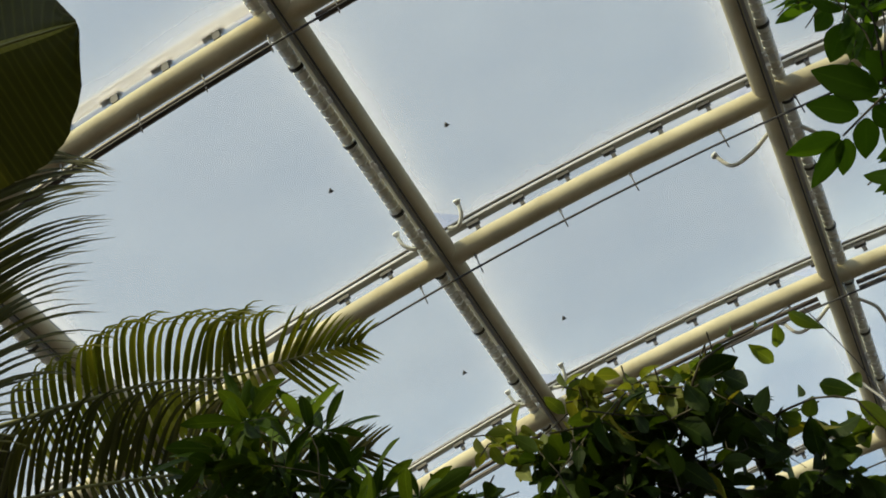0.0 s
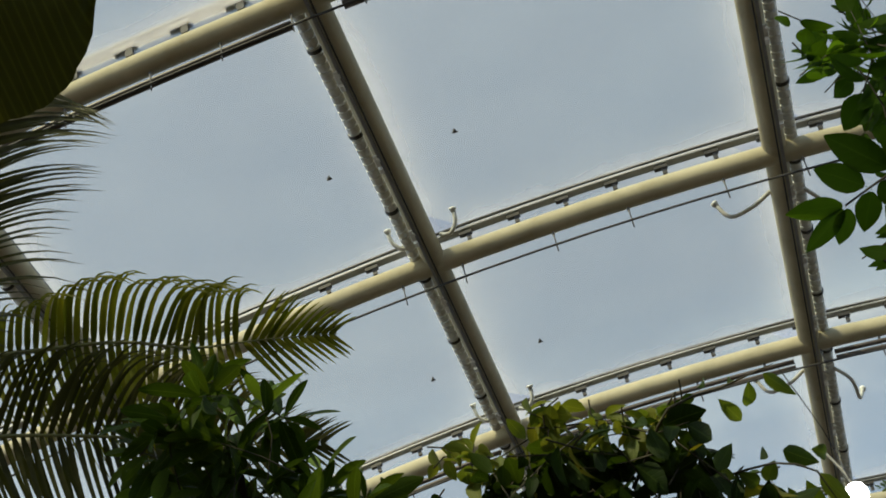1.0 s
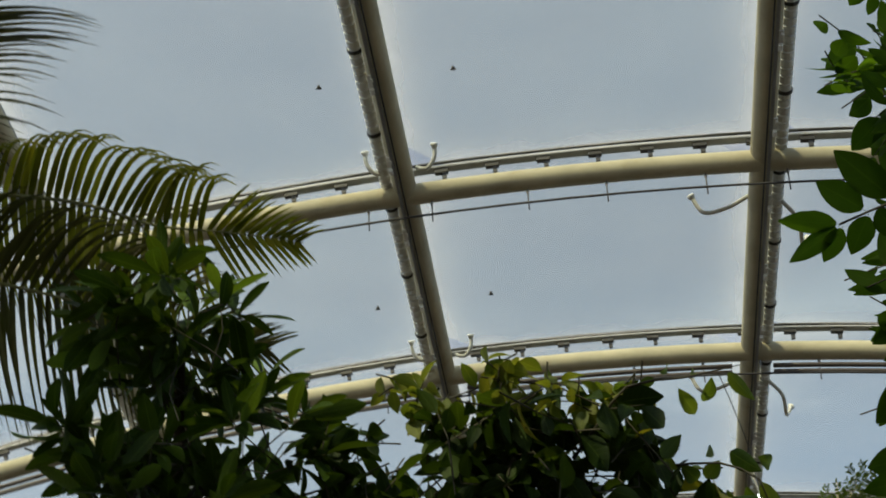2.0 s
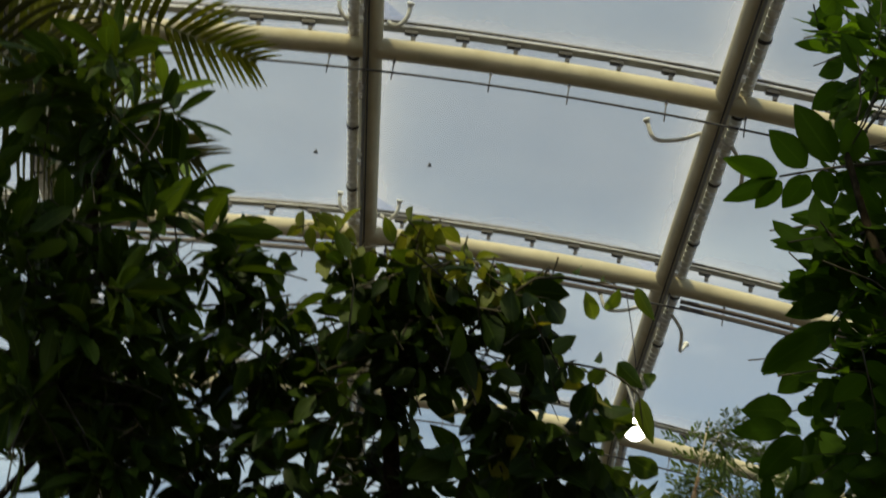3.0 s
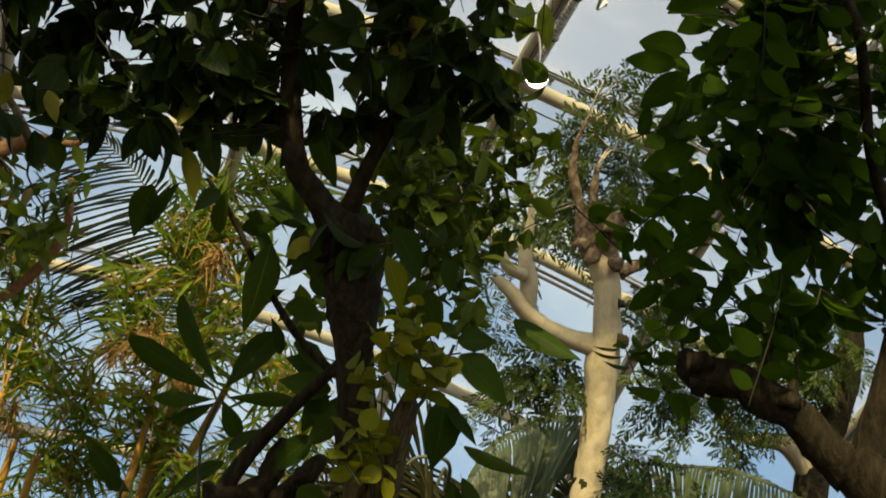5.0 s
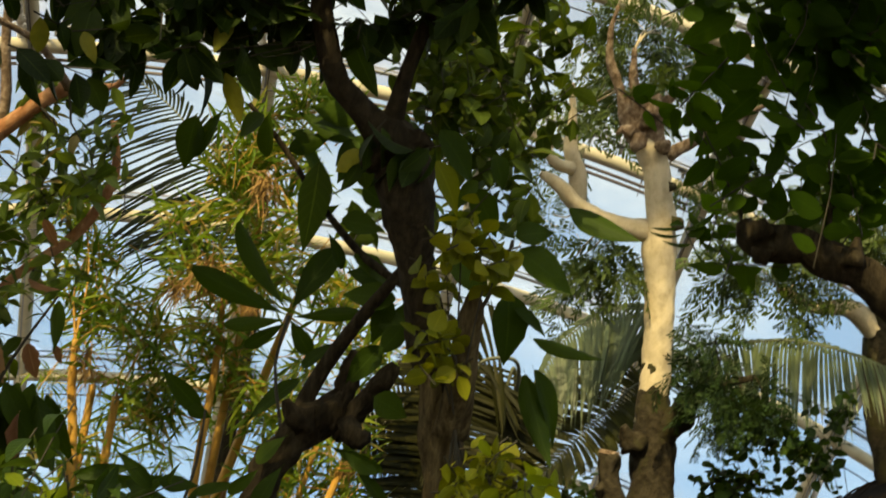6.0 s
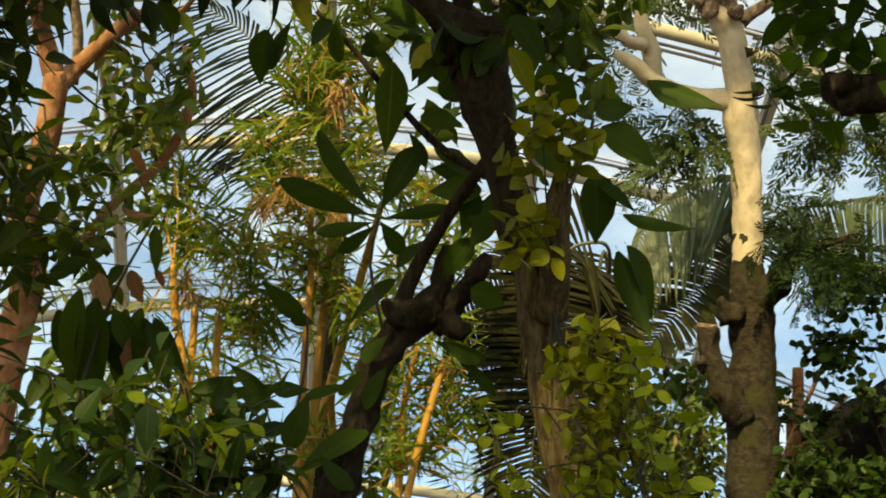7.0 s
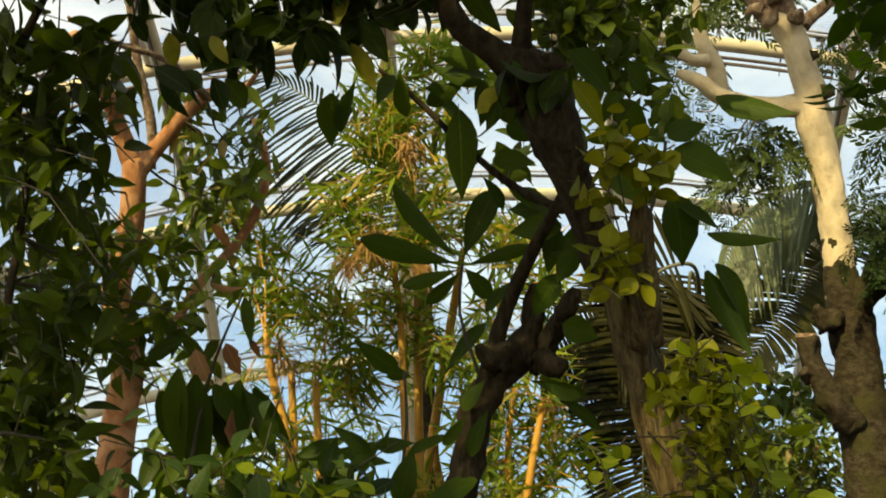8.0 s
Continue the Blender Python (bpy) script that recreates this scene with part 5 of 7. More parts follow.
hanging = [(1.534, 7.181, 4.501, 0.08, 0.10, 0.16, 3), (1.819, 7.217, 4.513, 0.07, 0.10, 0.14, 3), (1.598, 7.125, 4.610, 0.14, 0.10, 0.05, 2), (1.428, 7.356, 4.292, 0.07, 0.10, 0.11, 1)]
twig_cloud(pale, wl, hanging, 1.0, (2, 3), 30, 1.6, 45, twig_len=0.2, nshape=3, spots=fspots, twigs=ftw)
leaves_out(pale, fspots, FEATHER, L_FEATHER, "feathery_leaf", 120)
ftw.build("twig", B_PALE, pale)


# ---- palm with drooping fronds ----
CAMWARD = (0.25, -0.75, -0.45)
palm = thing("feather_palm", "feather palm with long drooping yellow-green fronds", "palm")
stem(palm, "trunk", [(-3.3, 3.6, -0.05, 0.10), (-3.2, 3.7, 1.5, 0.09), (-3.0, 3.9, 3.2, 0.07), (-2.400, 2.824, 5.485, 0.045)], B_DARK, 10)
frond(palm, [(-2.406, 2.789, 5.522), (-2.128, 2.923, 5.582), (-1.826, 3.075, 5.629), (-1.588, 3.189, 5.594), (-1.371, 3.278, 5.616), (-1.194, 3.345, 5.624), (-1.050, 3.401, 5.625)], CAMWARD, L_PALM, 0.46, 0.021, 84, True, (0.85, 0.95), 0.1, 0.03, seed=1, sweep=0.05, hook=0.62, straight=0.74)
# These two fronds get their shade from the darker leaf colour.
frond(palm, [(-2.772, 2.539, 5.147), (-2.350, 2.793, 5.124), (-2.140, 2.937, 5.165), (-1.845, 3.123, 5.181), (-1.582, 3.307, 5.194), (-1.334, 3.444, 5.180), (-1.174, 3.532, 5.194)], CAMWARD, L_PALMSHADE, 0.48, 0.018, 100, True, (0.9, 1.0), 0.3, 0.08, seed=2, sweep=0.10, hook=0.30, straight=0.8)
frond(palm, [(-2.620, 2.581, 5.001), (-2.327, 2.389, 5.350), (-2.137, 2.249, 5.638), (-1.932, 2.105, 5.798), (-1.765, 2.029, 5.891), (-1.619, 2.013, 5.928)], CAMWARD, L_PALMSHADE, 0.60, 0.018, 76, True, (1.0, 0.9), 0.95, 0.05, seed=3, sweep=0.0, hook=0.9, straight=0.97)

# ---- banana plant ----
banana = thing("banana_plant", "banana plant with one broad olive-green leaf overhead", "banana plant")
stem(banana, "stalk", [(-2.9, 1.9, -0.05, 0.09), (-2.7, 2.0, 1.6, 0.07), (-1.723, 0.909, 4.461, 0.035)], B_GREEN, 10, 0.05)
broad_blade("banana_leaf", [(-1.723, 0.909, 4.461), (-1.501, 0.973, 4.521), (-1.258, 1.029, 4.572), (-1.022, 1.107, 4.644), (-0.832, 1.174, 4.684)], 0.279, 0.275, L_BANANA, banana, seed=2, fold=0.5, face=(0.3, -0.6, -0.65))

# ---- tree with reddish bark ----
red = thing("reddish_tree", "slender tree with reddish peeling bark and sparse green leaves", "tree")
rl = stem(red, "trunk", [(-1.45, 5.4, -0.05, 0.10), (-1.751, 5.504, 2.267, 0.085), (-1.708, 5.476, 2.662, 0.077), (-1.671, 5.440, 2.937, 0.071), (-1.722, 5.364, 3.209, 0.069), (-1.650, 5.303, 3.508, 0.058), (-1.619, 5.221, 3.777, 0.058)], B_ORANGE, 14, 0.1)
rl += stem(red, "limb", [(-1.626, 5.237, 3.728, 0.046), (-1.467, 5.211, 3.918, 0.036), (-1.299, 5.187, 4.082, 0.034), (-1.109, 5.205, 4.138, 0.014), (-1.012, 5.159, 4.282, 0.007)], B_ORANGE, 10, 0.1)
rl += stem(red, "limb", [(-1.620, 5.230, 3.753, 0.050), (-1.681, 5.144, 3.927, 0.042), (-1.690, 4.992, 4.014, 0.034), (-1.775, 4.758, 4.204, 0.023)], B_ORANGE, 10, 0.1)
rl += stem(red, "limb", [(-1.632, 5.520, 3.855, 0.022), (-1.621, 5.451, 4.045, 0.025), (-1.662, 5.330, 4.299, 0.022), (-1.678, 5.199, 4.557, 0.019)], B_KNOT, 10, 0.1, label="thin grey stem")
rl += stem(red, "limb", [(-1.277, 5.100, 4.039, 0.023), (-1.399, 4.915, 4.130, 0.015), (-1.594, 4.733, 4.146, 0.013), (-1.728, 4.552, 4.179, 0.007)], B_KNOT, 8, 0.1)
rl += stem(red, "limb", [(-1.548, 5.663, 3.057, 0.025), (-1.443, 5.642, 3.268, 0.022), (-1.175, 5.613, 3.587, 0.025), (-1.081, 5.546, 3.846, 0.022), (-1.128, 5.451, 4.071, 0.014)], B_ORANGE, 10, 0.1)
clumps_low = [(-1.516, 5.483, 3.394, 0.42, 0.40, 0.24, 7), (-1.259, 5.499, 3.555, 0.29, 0.32, 0.24, 4), (-1.787, 4.922, 3.523, 0.34, 0.40, 0.35, 7), (-1.864, 5.010, 3.128, 0.36, 0.40, 0.35, 7), (-1.546, 5.540, 3.138, 0.36, 0.40, 0.24, 5), (-1.591, 5.366, 2.895, 0.31, 0.32, 0.20, 4), (-1.386, 5.728, 3.399, 0.30, 0.32, 0.21, 4)]
clumps_high = [(-1.430, 5.411, 3.699, 0.38, 0.40, 0.28, 7), (-1.142, 5.402, 3.910, 0.26, 0.32, 0.28, 5), (-1.258, 5.475, 3.722, 0.38, 0.40, 0.38, 6), (-1.454, 5.330, 3.985, 0.23, 0.32, 0.24, 3), (-1.371, 5.381, 3.967, 0.29, 0.32, 0.30, 4), (-1.287, 5.315, 4.050, 0.29, 0.32, 0.20, 3), (-1.917, 4.752, 3.845, 0.28, 0.32, 0.29, 4)]
clumps_side = [(-1.296, 5.200, 3.856, 0.18, 0.16, 0.15, 3), (-1.115, 5.200, 3.782, 0.18, 0.16, 0.15, 3), (-1.197, 5.300, 3.654, 0.18, 0.16, 0.12, 3), (-1.140, 5.200, 3.972, 0.12, 0.16, 0.12, 2)]
clumps = clumps_low + clumps_high + clumps_side
rspots, rtw = twig_cloud(red, rl, clumps, 0.115, (5, 8), 58, 0.35, 51, twig_len=0.36)
leaves_out(red, rspots, POINTED, L_SMALL, "leaf", 280)
rtw.build("twig", B_GREEN, red)

# ---- leafy plant close on the path's side ----
side = thing("leafy_shrub", "leafy dark green shrub overhanging the path", "shrub")
gl = stem(side, "stem", [(-1.75, 3.2, -0.05, 0.03), (-1.6, 3.2, 1.2, 0.025), (-1.373, 3.316, 2.738, 0.013), (-1.302, 3.221, 3.119, 0.008)], B_DARK)
clumps_edge = [(-1.288, 3.400, 3.005, 0.09, 0.15, 0.07, 5), (-1.229, 3.400, 2.754, 0.08, 0.15, 0.08, 5), (-1.229, 3.400, 2.527, 0.08, 0.15, 0.07, 5), (-1.219, 3.400, 2.291, 0.07, 0.15, 0.07, 4), (-1.161, 3.400, 2.873, 0.06, 0.12, 0.06, 3), (-1.344, 3.400, 3.212, 0.07, 0.15, 0.07, 4), (-1.291, 3.400, 3.338, 0.08, 0.15, 0.07, 4)]
clumps = [(-1.302, 3.141, 3.306, 0.18, 0.35, 0.18, 14), (-1.300, 3.210, 3.149, 0.13, 0.35, 0.12, 7), (-1.196, 3.402, 3.328, 0.08, 0.35, 0.12, 5), (-1.301, 3.163, 2.967, 0.13, 0.35, 0.18, 8), (-1.325, 3.253, 2.626, 0.13, 0.35, 0.18, 8), (-1.183, 3.235, 3.449, 0.19, 0.35, 0.09, 8), (-1.490, 4.069, 3.051, 0.25, 0.35, 0.18, 9), (-1.599, 4.016, 2.649, 0.16, 0.35, 0.14, 5), (-1.297, 4.424, 3.167, 0.17, 0.35, 0.13, 5), (-1.223, 4.509, 2.923, 0.17, 0.35, 0.13, 5), (-1.409, 4.011, 3.317, 0.18, 0.35, 0.14, 5), (-1.540, 3.836, 3.026, 0.16, 0.35, 0.16, 7), (-1.381, 4.253, 2.911, 0.15, 0.35, 0.13, 5)]
gspots, gtw = twig_cloud(side, gl, clumps + clumps_edge, 0.125, (4, 6), 62, 0.3, 61)
leaves_out(side, gspots, POINTED, L_SIDE, "leaf", 200)
gtw.build("twig", B_GREEN, side)

# ---- plant with thick obovate leaves on a many-stemmed stump ----
rubber = thing("thick_leaf_plant", "many-stemmed dark stump with thick paddle-shaped leaves", "plant")
stem(rubber, "trunk", [(-0.35, 3.9, -0.05, 0.07), (-0.187, 3.980, 1.981, 0.051), (-0.125, 3.963, 2.284, 0.051), (-0.054, 3.935, 2.503, 0.058), (0.028, 3.918, 2.599, 0.065), (0.085, 3.901, 2.674, 0.036)], B_DARK, 18, 0.5, 0.025)
stem(rubber, "branch", [(-0.057, 3.929, 2.538, 0.033), (0.014, 3.885, 2.758, 0.025), (0.105, 3.788, 2.927, 0.021), (0.195, 3.689, 3.063, 0.018)], B_DARK, 10, 0.12)
stem(rubber, "branch", [(0.199, 3.702, 3.022, 0.014), (0.074, 3.785, 3.111, 0.014), (-0.103, 3.832, 3.285, 0.011), (-0.289, 3.849, 3.493, 0.010), (-0.388, 3.809, 3.566, 0.008)], B_DARK, 8, 0.1)
for pts in ([(0.057, 3.920, 2.583, 0.040), (0.093, 3.897, 2.693, 0.034), (0.105, 3.881, 2.764, 0.036), (0.109, 3.868, 2.818, 0.024)], [(0.085, 3.922, 2.567, 0.040), (0.163, 3.846, 2.679, 0.027), (0.207, 3.778, 2.741, 0.025), (0.229, 3.766, 2.785, 0.012)], [(-0.007, 3.873, 2.569, 0.043), (-0.063, 3.818, 2.591, 0.025), (-0.084, 3.812, 2.624, 0.011)], [(0.117, 3.868, 2.579, 0.039), (0.161, 3.820, 2.547, 0.025), (0.195, 3.816, 2.558, 0.011)]):
    stem(rubber, "stub", pts, B_DARK, 16, 0.7, 0.018)
stem(rubber, "stalk", [(-0.049, 3.944, 2.441, 0.007), (-0.095, 3.969, 2.598, 0.006), (-0.140, 3.956, 2.760, 0.005), (-0.127, 3.947, 2.922, 0.006)], B_GREEN, 8, 0.02, label="")
stem(rubber, "stalk", [(-0.364, 3.969, 2.002, 0.005), (-0.341, 3.959, 2.213, 0.005), (-0.319, 3.989, 2.416, 0.005), (-0.325, 3.963, 2.577, 0.004)], B_GREEN, 8, 0.02)
paddles_low = [((-0.285, 3.851, 2.329), (-0.340, 3.864, 2.144), 0.109), ((-0.319, 3.871, 2.053), (-0.121, 3.867, 2.243), 0.109), ((-0.277, 3.851, 2.330), (-0.405, 3.843, 2.319), 0.071), ((-0.460, 3.832, 2.356), (-0.641, 3.815, 2.296), 0.060), ((-0.391, 3.749, 2.258), (-0.476, 3.752, 2.117), 0.086), ((-0.245, 3.770, 2.137), (-0.134, 3.780, 2.029), 0.079), ((-0.446, 3.761, 1.988), (-0.312, 3.766, 2.131), 0.079), ((-0.607, 3.721, 2.271), (-0.471, 3.744, 2.225), 0.069), ((-0.549, 3.817, 2.391), (-0.421, 3.843, 2.300), 0.064)]
paddles_mid = [((-0.497, 3.976, 2.692), (-0.348, 4.013, 2.577), 0.089), ((-0.298, 4.019, 2.562), (-0.383, 4.009, 2.581), 0.063), ((-0.202, 4.024, 2.558), (-0.070, 3.992, 2.740), 0.074), ((-0.057, 3.831, 2.522), (-0.137, 3.844, 2.428), 0.071), ((0.101, 3.826, 2.534), (0.214, 3.835, 2.438), 0.081), ((0.067, 3.830, 2.514), (0.247, 3.829, 2.458), 0.064), ((0.140, 3.832, 2.485), (0.290, 3.839, 2.357), 0.053), ((-0.050, 3.844, 2.436), (-0.125, 3.862, 2.291), 0.078), ((-0.118, 3.847, 2.413), (-0.197, 3.856, 2.320), 0.053), ((0.043, 3.863, 2.848), (-0.058, 3.887, 2.752), 0.062)]
paddles_high = [((-0.126, 3.948, 2.920), (-0.457, 3.906, 2.994), 0.104), ((-0.127, 3.946, 2.927), (-0.358, 3.864, 3.159), 0.108), ((-0.127, 3.945, 2.930), (-0.025, 3.876, 3.159), 0.123), ((-0.129, 3.951, 2.909), (-0.324, 3.957, 2.851), 0.067), ((-0.126, 3.949, 2.916), (0.102, 3.932, 2.970), 0.063), ((-0.126, 3.949, 2.916), (-0.035, 3.976, 2.812), 0.082), ((-0.129, 3.953, 2.902), (-0.245, 3.975, 2.794), 0.063), ((0.064, 3.816, 3.016), (0.234, 3.840, 2.900), 0.105), ((0.211, 3.816, 2.991), (0.107, 3.837, 2.937), 0.080)]
paddles_top = [((-0.229, 3.755, 3.466), (-0.096, 3.797, 3.374), 0.082), ((-0.236, 3.722, 3.541), (-0.047, 3.755, 3.476), 0.082), ((-0.308, 3.721, 3.533), (-0.314, 3.784, 3.383), 0.082), ((-0.450, 3.723, 3.500), (-0.528, 3.780, 3.341), 0.074), ((-0.127, 3.721, 3.551), (0.015, 3.701, 3.596), 0.082), ((-0.086, 3.746, 3.497), (-0.225, 3.776, 3.418), 0.085), ((-0.058, 3.767, 3.169), (0.023, 3.799, 3.073), 0.062), ((-0.030, 3.830, 3.291), (-0.116, 3.854, 3.223), 0.056), ((0.230, 3.493, 3.298), (0.208, 3.539, 3.187), 0.058), ((0.294, 3.536, 3.176), (0.234, 3.571, 3.092), 0.058)]
paddles = paddles_low + paddles_mid + paddles_high + paddles_top
leaves_out(rubber, hero(paddles, 8, tilt=0.45, wide=0.43), OBOVATE, L_RUBBER, "leaf", 60)
olive = [((-0.122, 3.686, 3.381), (-0.109, 3.794, 3.088), 0.105), ((0.216, 3.469, 3.359), (0.343, 3.513, 3.222), 0.076)]
leaves_out(rubber, hero(olive[:1], 2, tilt=0.1, wide=0.42), POINTED, L_SMALL, "olive_leaf", 10)
leaves_out(rubber, hero(olive[1:], 2, tilt=0.1, wide=0.42), POINTED, L_VINE, "pale_leaf", 10)
upper_low = [((0.203, 3.756, 2.986), (0.025, 3.765, 2.984), 0.089), ((0.139, 3.779, 2.920), (-0.032, 3.797, 2.875), 0.089), ((0.181, 3.796, 2.849), (0.088, 3.835, 2.706), 0.079), ((-0.018, 3.883, 2.729), (0.136, 3.872, 2.759), 0.072), ((0.232, 3.726, 2.902), (0.168, 3.757, 2.803), 0.071), ((0.045, 3.892, 2.833), (0.168, 3.850, 2.984), 0.109), ((0.203, 3.881, 2.852), (0.233, 3.838, 3.011), 0.091), ((0.076, 3.804, 2.958), (0.174, 3.785, 3.009), 0.071), ((0.210, 3.626, 3.008), (0.329, 3.640, 2.926), 0.086), ((0.114, 3.777, 2.631), (0.257, 3.788, 2.519), 0.104), ((0.175, 3.765, 2.675), (0.289, 3.766, 2.626), 0.087)]
upper_mid = [((0.029, 3.778, 3.111), (0.207, 3.789, 3.048), 0.080), ((0.143, 3.798, 3.163), (-0.004, 3.787, 3.208), 0.091), ((0.191, 3.829, 3.052), (0.031, 3.826, 3.085), 0.091), ((0.285, 3.440, 3.246), (0.467, 3.449, 3.165), 0.107), ((0.305, 3.495, 3.088), (0.459, 3.509, 2.983), 0.107), ((0.436, 3.456, 3.157), (0.587, 3.412, 3.212), 0.100), ((-0.027, 3.730, 3.199), (0.116, 3.724, 3.207), 0.079), ((0.091, 3.744, 3.151), (0.043, 3.770, 3.074), 0.061), ((0.174, 3.785, 3.009), (0.151, 3.830, 2.848), 0.071), ((0.292, 3.476, 3.122), (0.340, 3.522, 2.967), 0.094), ((0.345, 3.413, 3.273), (0.439, 3.451, 3.143), 0.084)]
upper_high = [((0.038, 3.682, 3.485), (-0.081, 3.739, 3.343), 0.109), ((-0.011, 3.659, 3.540), (-0.183, 3.664, 3.520), 0.091), ((0.212, 3.467, 3.459), (0.364, 3.506, 3.334), 0.096), ((-0.304, 3.655, 3.500), (-0.178, 3.620, 3.591), 0.080), ((-0.318, 3.662, 3.480), (-0.391, 3.691, 3.398), 0.072), ((-0.183, 3.669, 3.483), (-0.013, 3.665, 3.499), 0.091), ((-0.148, 3.685, 3.448), (-0.227, 3.688, 3.433), 0.054), ((-0.218, 3.688, 3.434), (-0.104, 3.737, 3.321), 0.083), ((0.022, 3.688, 3.310), (0.123, 3.704, 3.259), 0.071), ((-0.535, 3.751, 3.472), (-0.554, 3.818, 3.297), 0.093), ((-0.005, 3.682, 3.459), (-0.079, 3.716, 3.377), 0.072)]
upper = upper_low[::2] + upper_mid[::2] + upper_high[::2] + upper_high[1::4]
leaves_out(rubber, hero(upper, 12, tilt=0.4, wide=0.42), POINTED, L_RUBBER, "leaf", 30)

# ---- plant with large hanging leaves behind the forked trunk ----
hang = thing("hanging_leaf_plant", "climbing plant with large dark hanging leaves", "climber")
stem(hang, "stem", [(0.487, 3.539, 2.052, 0.006), (0.424, 3.510, 2.426, 0.006), (0.380, 3.414, 2.682, 0.006), (0.403, 3.361, 2.869, 0.006), (0.459, 3.355, 3.023, 0.005), (0.467, 3.327, 3.099, 0.005)], B_GREEN, 6, 0.05)
big = [((0.563, 3.419, 2.757), (0.677, 3.453, 2.495), 0.072), ((0.586, 3.411, 2.769), (0.718, 3.429, 2.575), 0.065), ((0.481, 3.371, 2.966), (0.528, 3.424, 2.760), 0.120), ((0.501, 3.383, 2.918), (0.616, 3.378, 2.868), 0.049), ((0.563, 3.394, 2.846), (0.773, 3.363, 2.795), 0.045), ((0.492, 3.426, 3.111), (0.686, 3.422, 3.018), 0.114), ((0.481, 3.417, 3.141), (0.592, 3.383, 3.179), 0.074), ((0.610, 3.353, 3.243), (0.834, 3.336, 3.154), 0.080), ((0.376, 3.343, 3.357), (0.442, 3.372, 3.269), 0.067), ((0.352, 3.379, 3.281), (0.295, 3.418, 3.203), 0.057)]
leaves_out(hang, hero(big, 6, tilt=0.3, wide=0.42), POINTED, L_RUBBER, "leaf", 30)

# ---- drooping plant with browned leaves ----
droop = thing("drooping_plant", "plant with drooping broad leaves, some browned and dry", "plant")
stem(droop, "stem", [(-1.0, 4.4, -0.05, 0.03), (-1.135, 4.428, 2.265, 0.008), (-1.040, 4.390, 2.702, 0.006), (-0.937, 4.360, 2.945, 0.004)], B_GREEN, 8)
dk_low = [((-1.076, 4.458, 2.605), (-0.972, 4.515, 2.355), 0.169), ((-1.287, 4.378, 2.412), (-1.170, 4.432, 2.190), 0.125), ((-1.100, 4.232, 2.310), (-1.215, 4.208, 2.241), 0.100), ((-0.737, 4.303, 2.348), (-0.527, 4.332, 2.349), 0.092), ((-0.555, 4.227, 2.353), (-0.398, 4.250, 2.292), 0.090), ((-0.736, 4.223, 2.278), (-0.364, 4.256, 2.411), 0.078), ((-0.548, 4.051, 2.255), (-0.377, 4.059, 2.356), 0.074), ((-0.332, 4.067, 2.311), (-0.169, 4.067, 2.393), 0.074), ((-1.631, 4.020, 2.556), (-1.526, 4.097, 2.283), 0.180), ((-1.515, 4.061, 2.578), (-1.558, 4.089, 2.247), 0.160), ((-0.842, 4.451, 2.584), (-0.962, 4.434, 2.543), 0.084)]
dk_high = [((-1.262, 4.459, 2.631), (-1.134, 4.533, 2.324), 0.192), ((-0.933, 4.351, 2.606), (-0.800, 4.410, 2.346), 0.131), ((-1.037, 4.325, 2.621), (-0.887, 4.387, 2.405), 0.143), ((-1.160, 4.362, 2.700), (-1.174, 4.414, 2.304), 0.167), ((-1.108, 4.378, 2.681), (-1.093, 4.441, 2.235), 0.201), ((-1.136, 4.352, 2.781), (-1.274, 4.324, 2.734), 0.100), ((-1.011, 4.456, 2.661), (-1.021, 4.506, 2.268), 0.177), ((-0.912, 4.432, 2.624), (-0.780, 4.489, 2.382), 0.125), ((-1.457, 4.270, 2.722), (-1.298, 4.307, 2.780), 0.084), ((-0.941, 4.370, 2.645), (-0.956, 4.404, 2.397), 0.124), ((-0.933, 4.362, 2.941), (-0.908, 4.407, 2.760), 0.088), ((-1.290, 4.327, 2.698), (-1.136, 4.354, 2.771), 0.075)]
dk = dk_low + dk_high
leaves_out(droop, hero(dk, 4, tilt=0.3, wide=0.72), POINTED, L_RUBBER, "leaf", 30)
br = [((-0.999, 4.365, 2.769), (-0.949, 4.399, 2.650), 0.092), ((-0.957, 4.334, 2.528), (-0.953, 4.362, 2.310), 0.069), ((-1.051, 4.326, 2.982), (-0.941, 4.358, 2.948), 0.050), ((-1.107, 4.365, 2.751), (-1.064, 4.401, 2.612), 0.113), ((-0.920, 4.400, 2.784), (-0.877, 4.421, 2.720), 0.046), ((-1.038, 4.270, 3.189), (-0.972, 4.310, 3.103), 0.063)]
leaves_out(droop, hero(br, 9, tilt=0.35, wide=0.66), CRUMPLED, L_DRY, "dry_leaf", 10)

# ---- undergrowth ----
def bush(name, label, root, clumps, size, material, shapes, seed, spread=58, most=200, per=(5, 8), twig_len=0.25, via=None):
    ob = thing(name, label, "shrub")
    ls = []
    for k, c in enumerate(clumps):
        if via and c[2] > via[2]:
            ls += stem(ob, "stem", [(*root, 0.004), (*via, 0.003), (c[0], c[1], c[2], 0.002)], B_GREEN, 6)
            continue
        ls += stem(ob, "stem", [(*root, 0.005), ((root[0] + c[0]) / 2 + 0.05, (root[1] + c[1]) / 2, c[2] * 0.55, 0.003), (c[0], c[1], c[2], 0.002)], B_GREEN, 6)
    sp, tw = twig_cloud(ob, ls, clumps, size, per, spread, 0.25, seed, twig_len=twig_len)
    leaves_out(ob, sp, shapes, material, "leaf", most)
    tw.build("twig", B_GREEN, ob)
    return ob


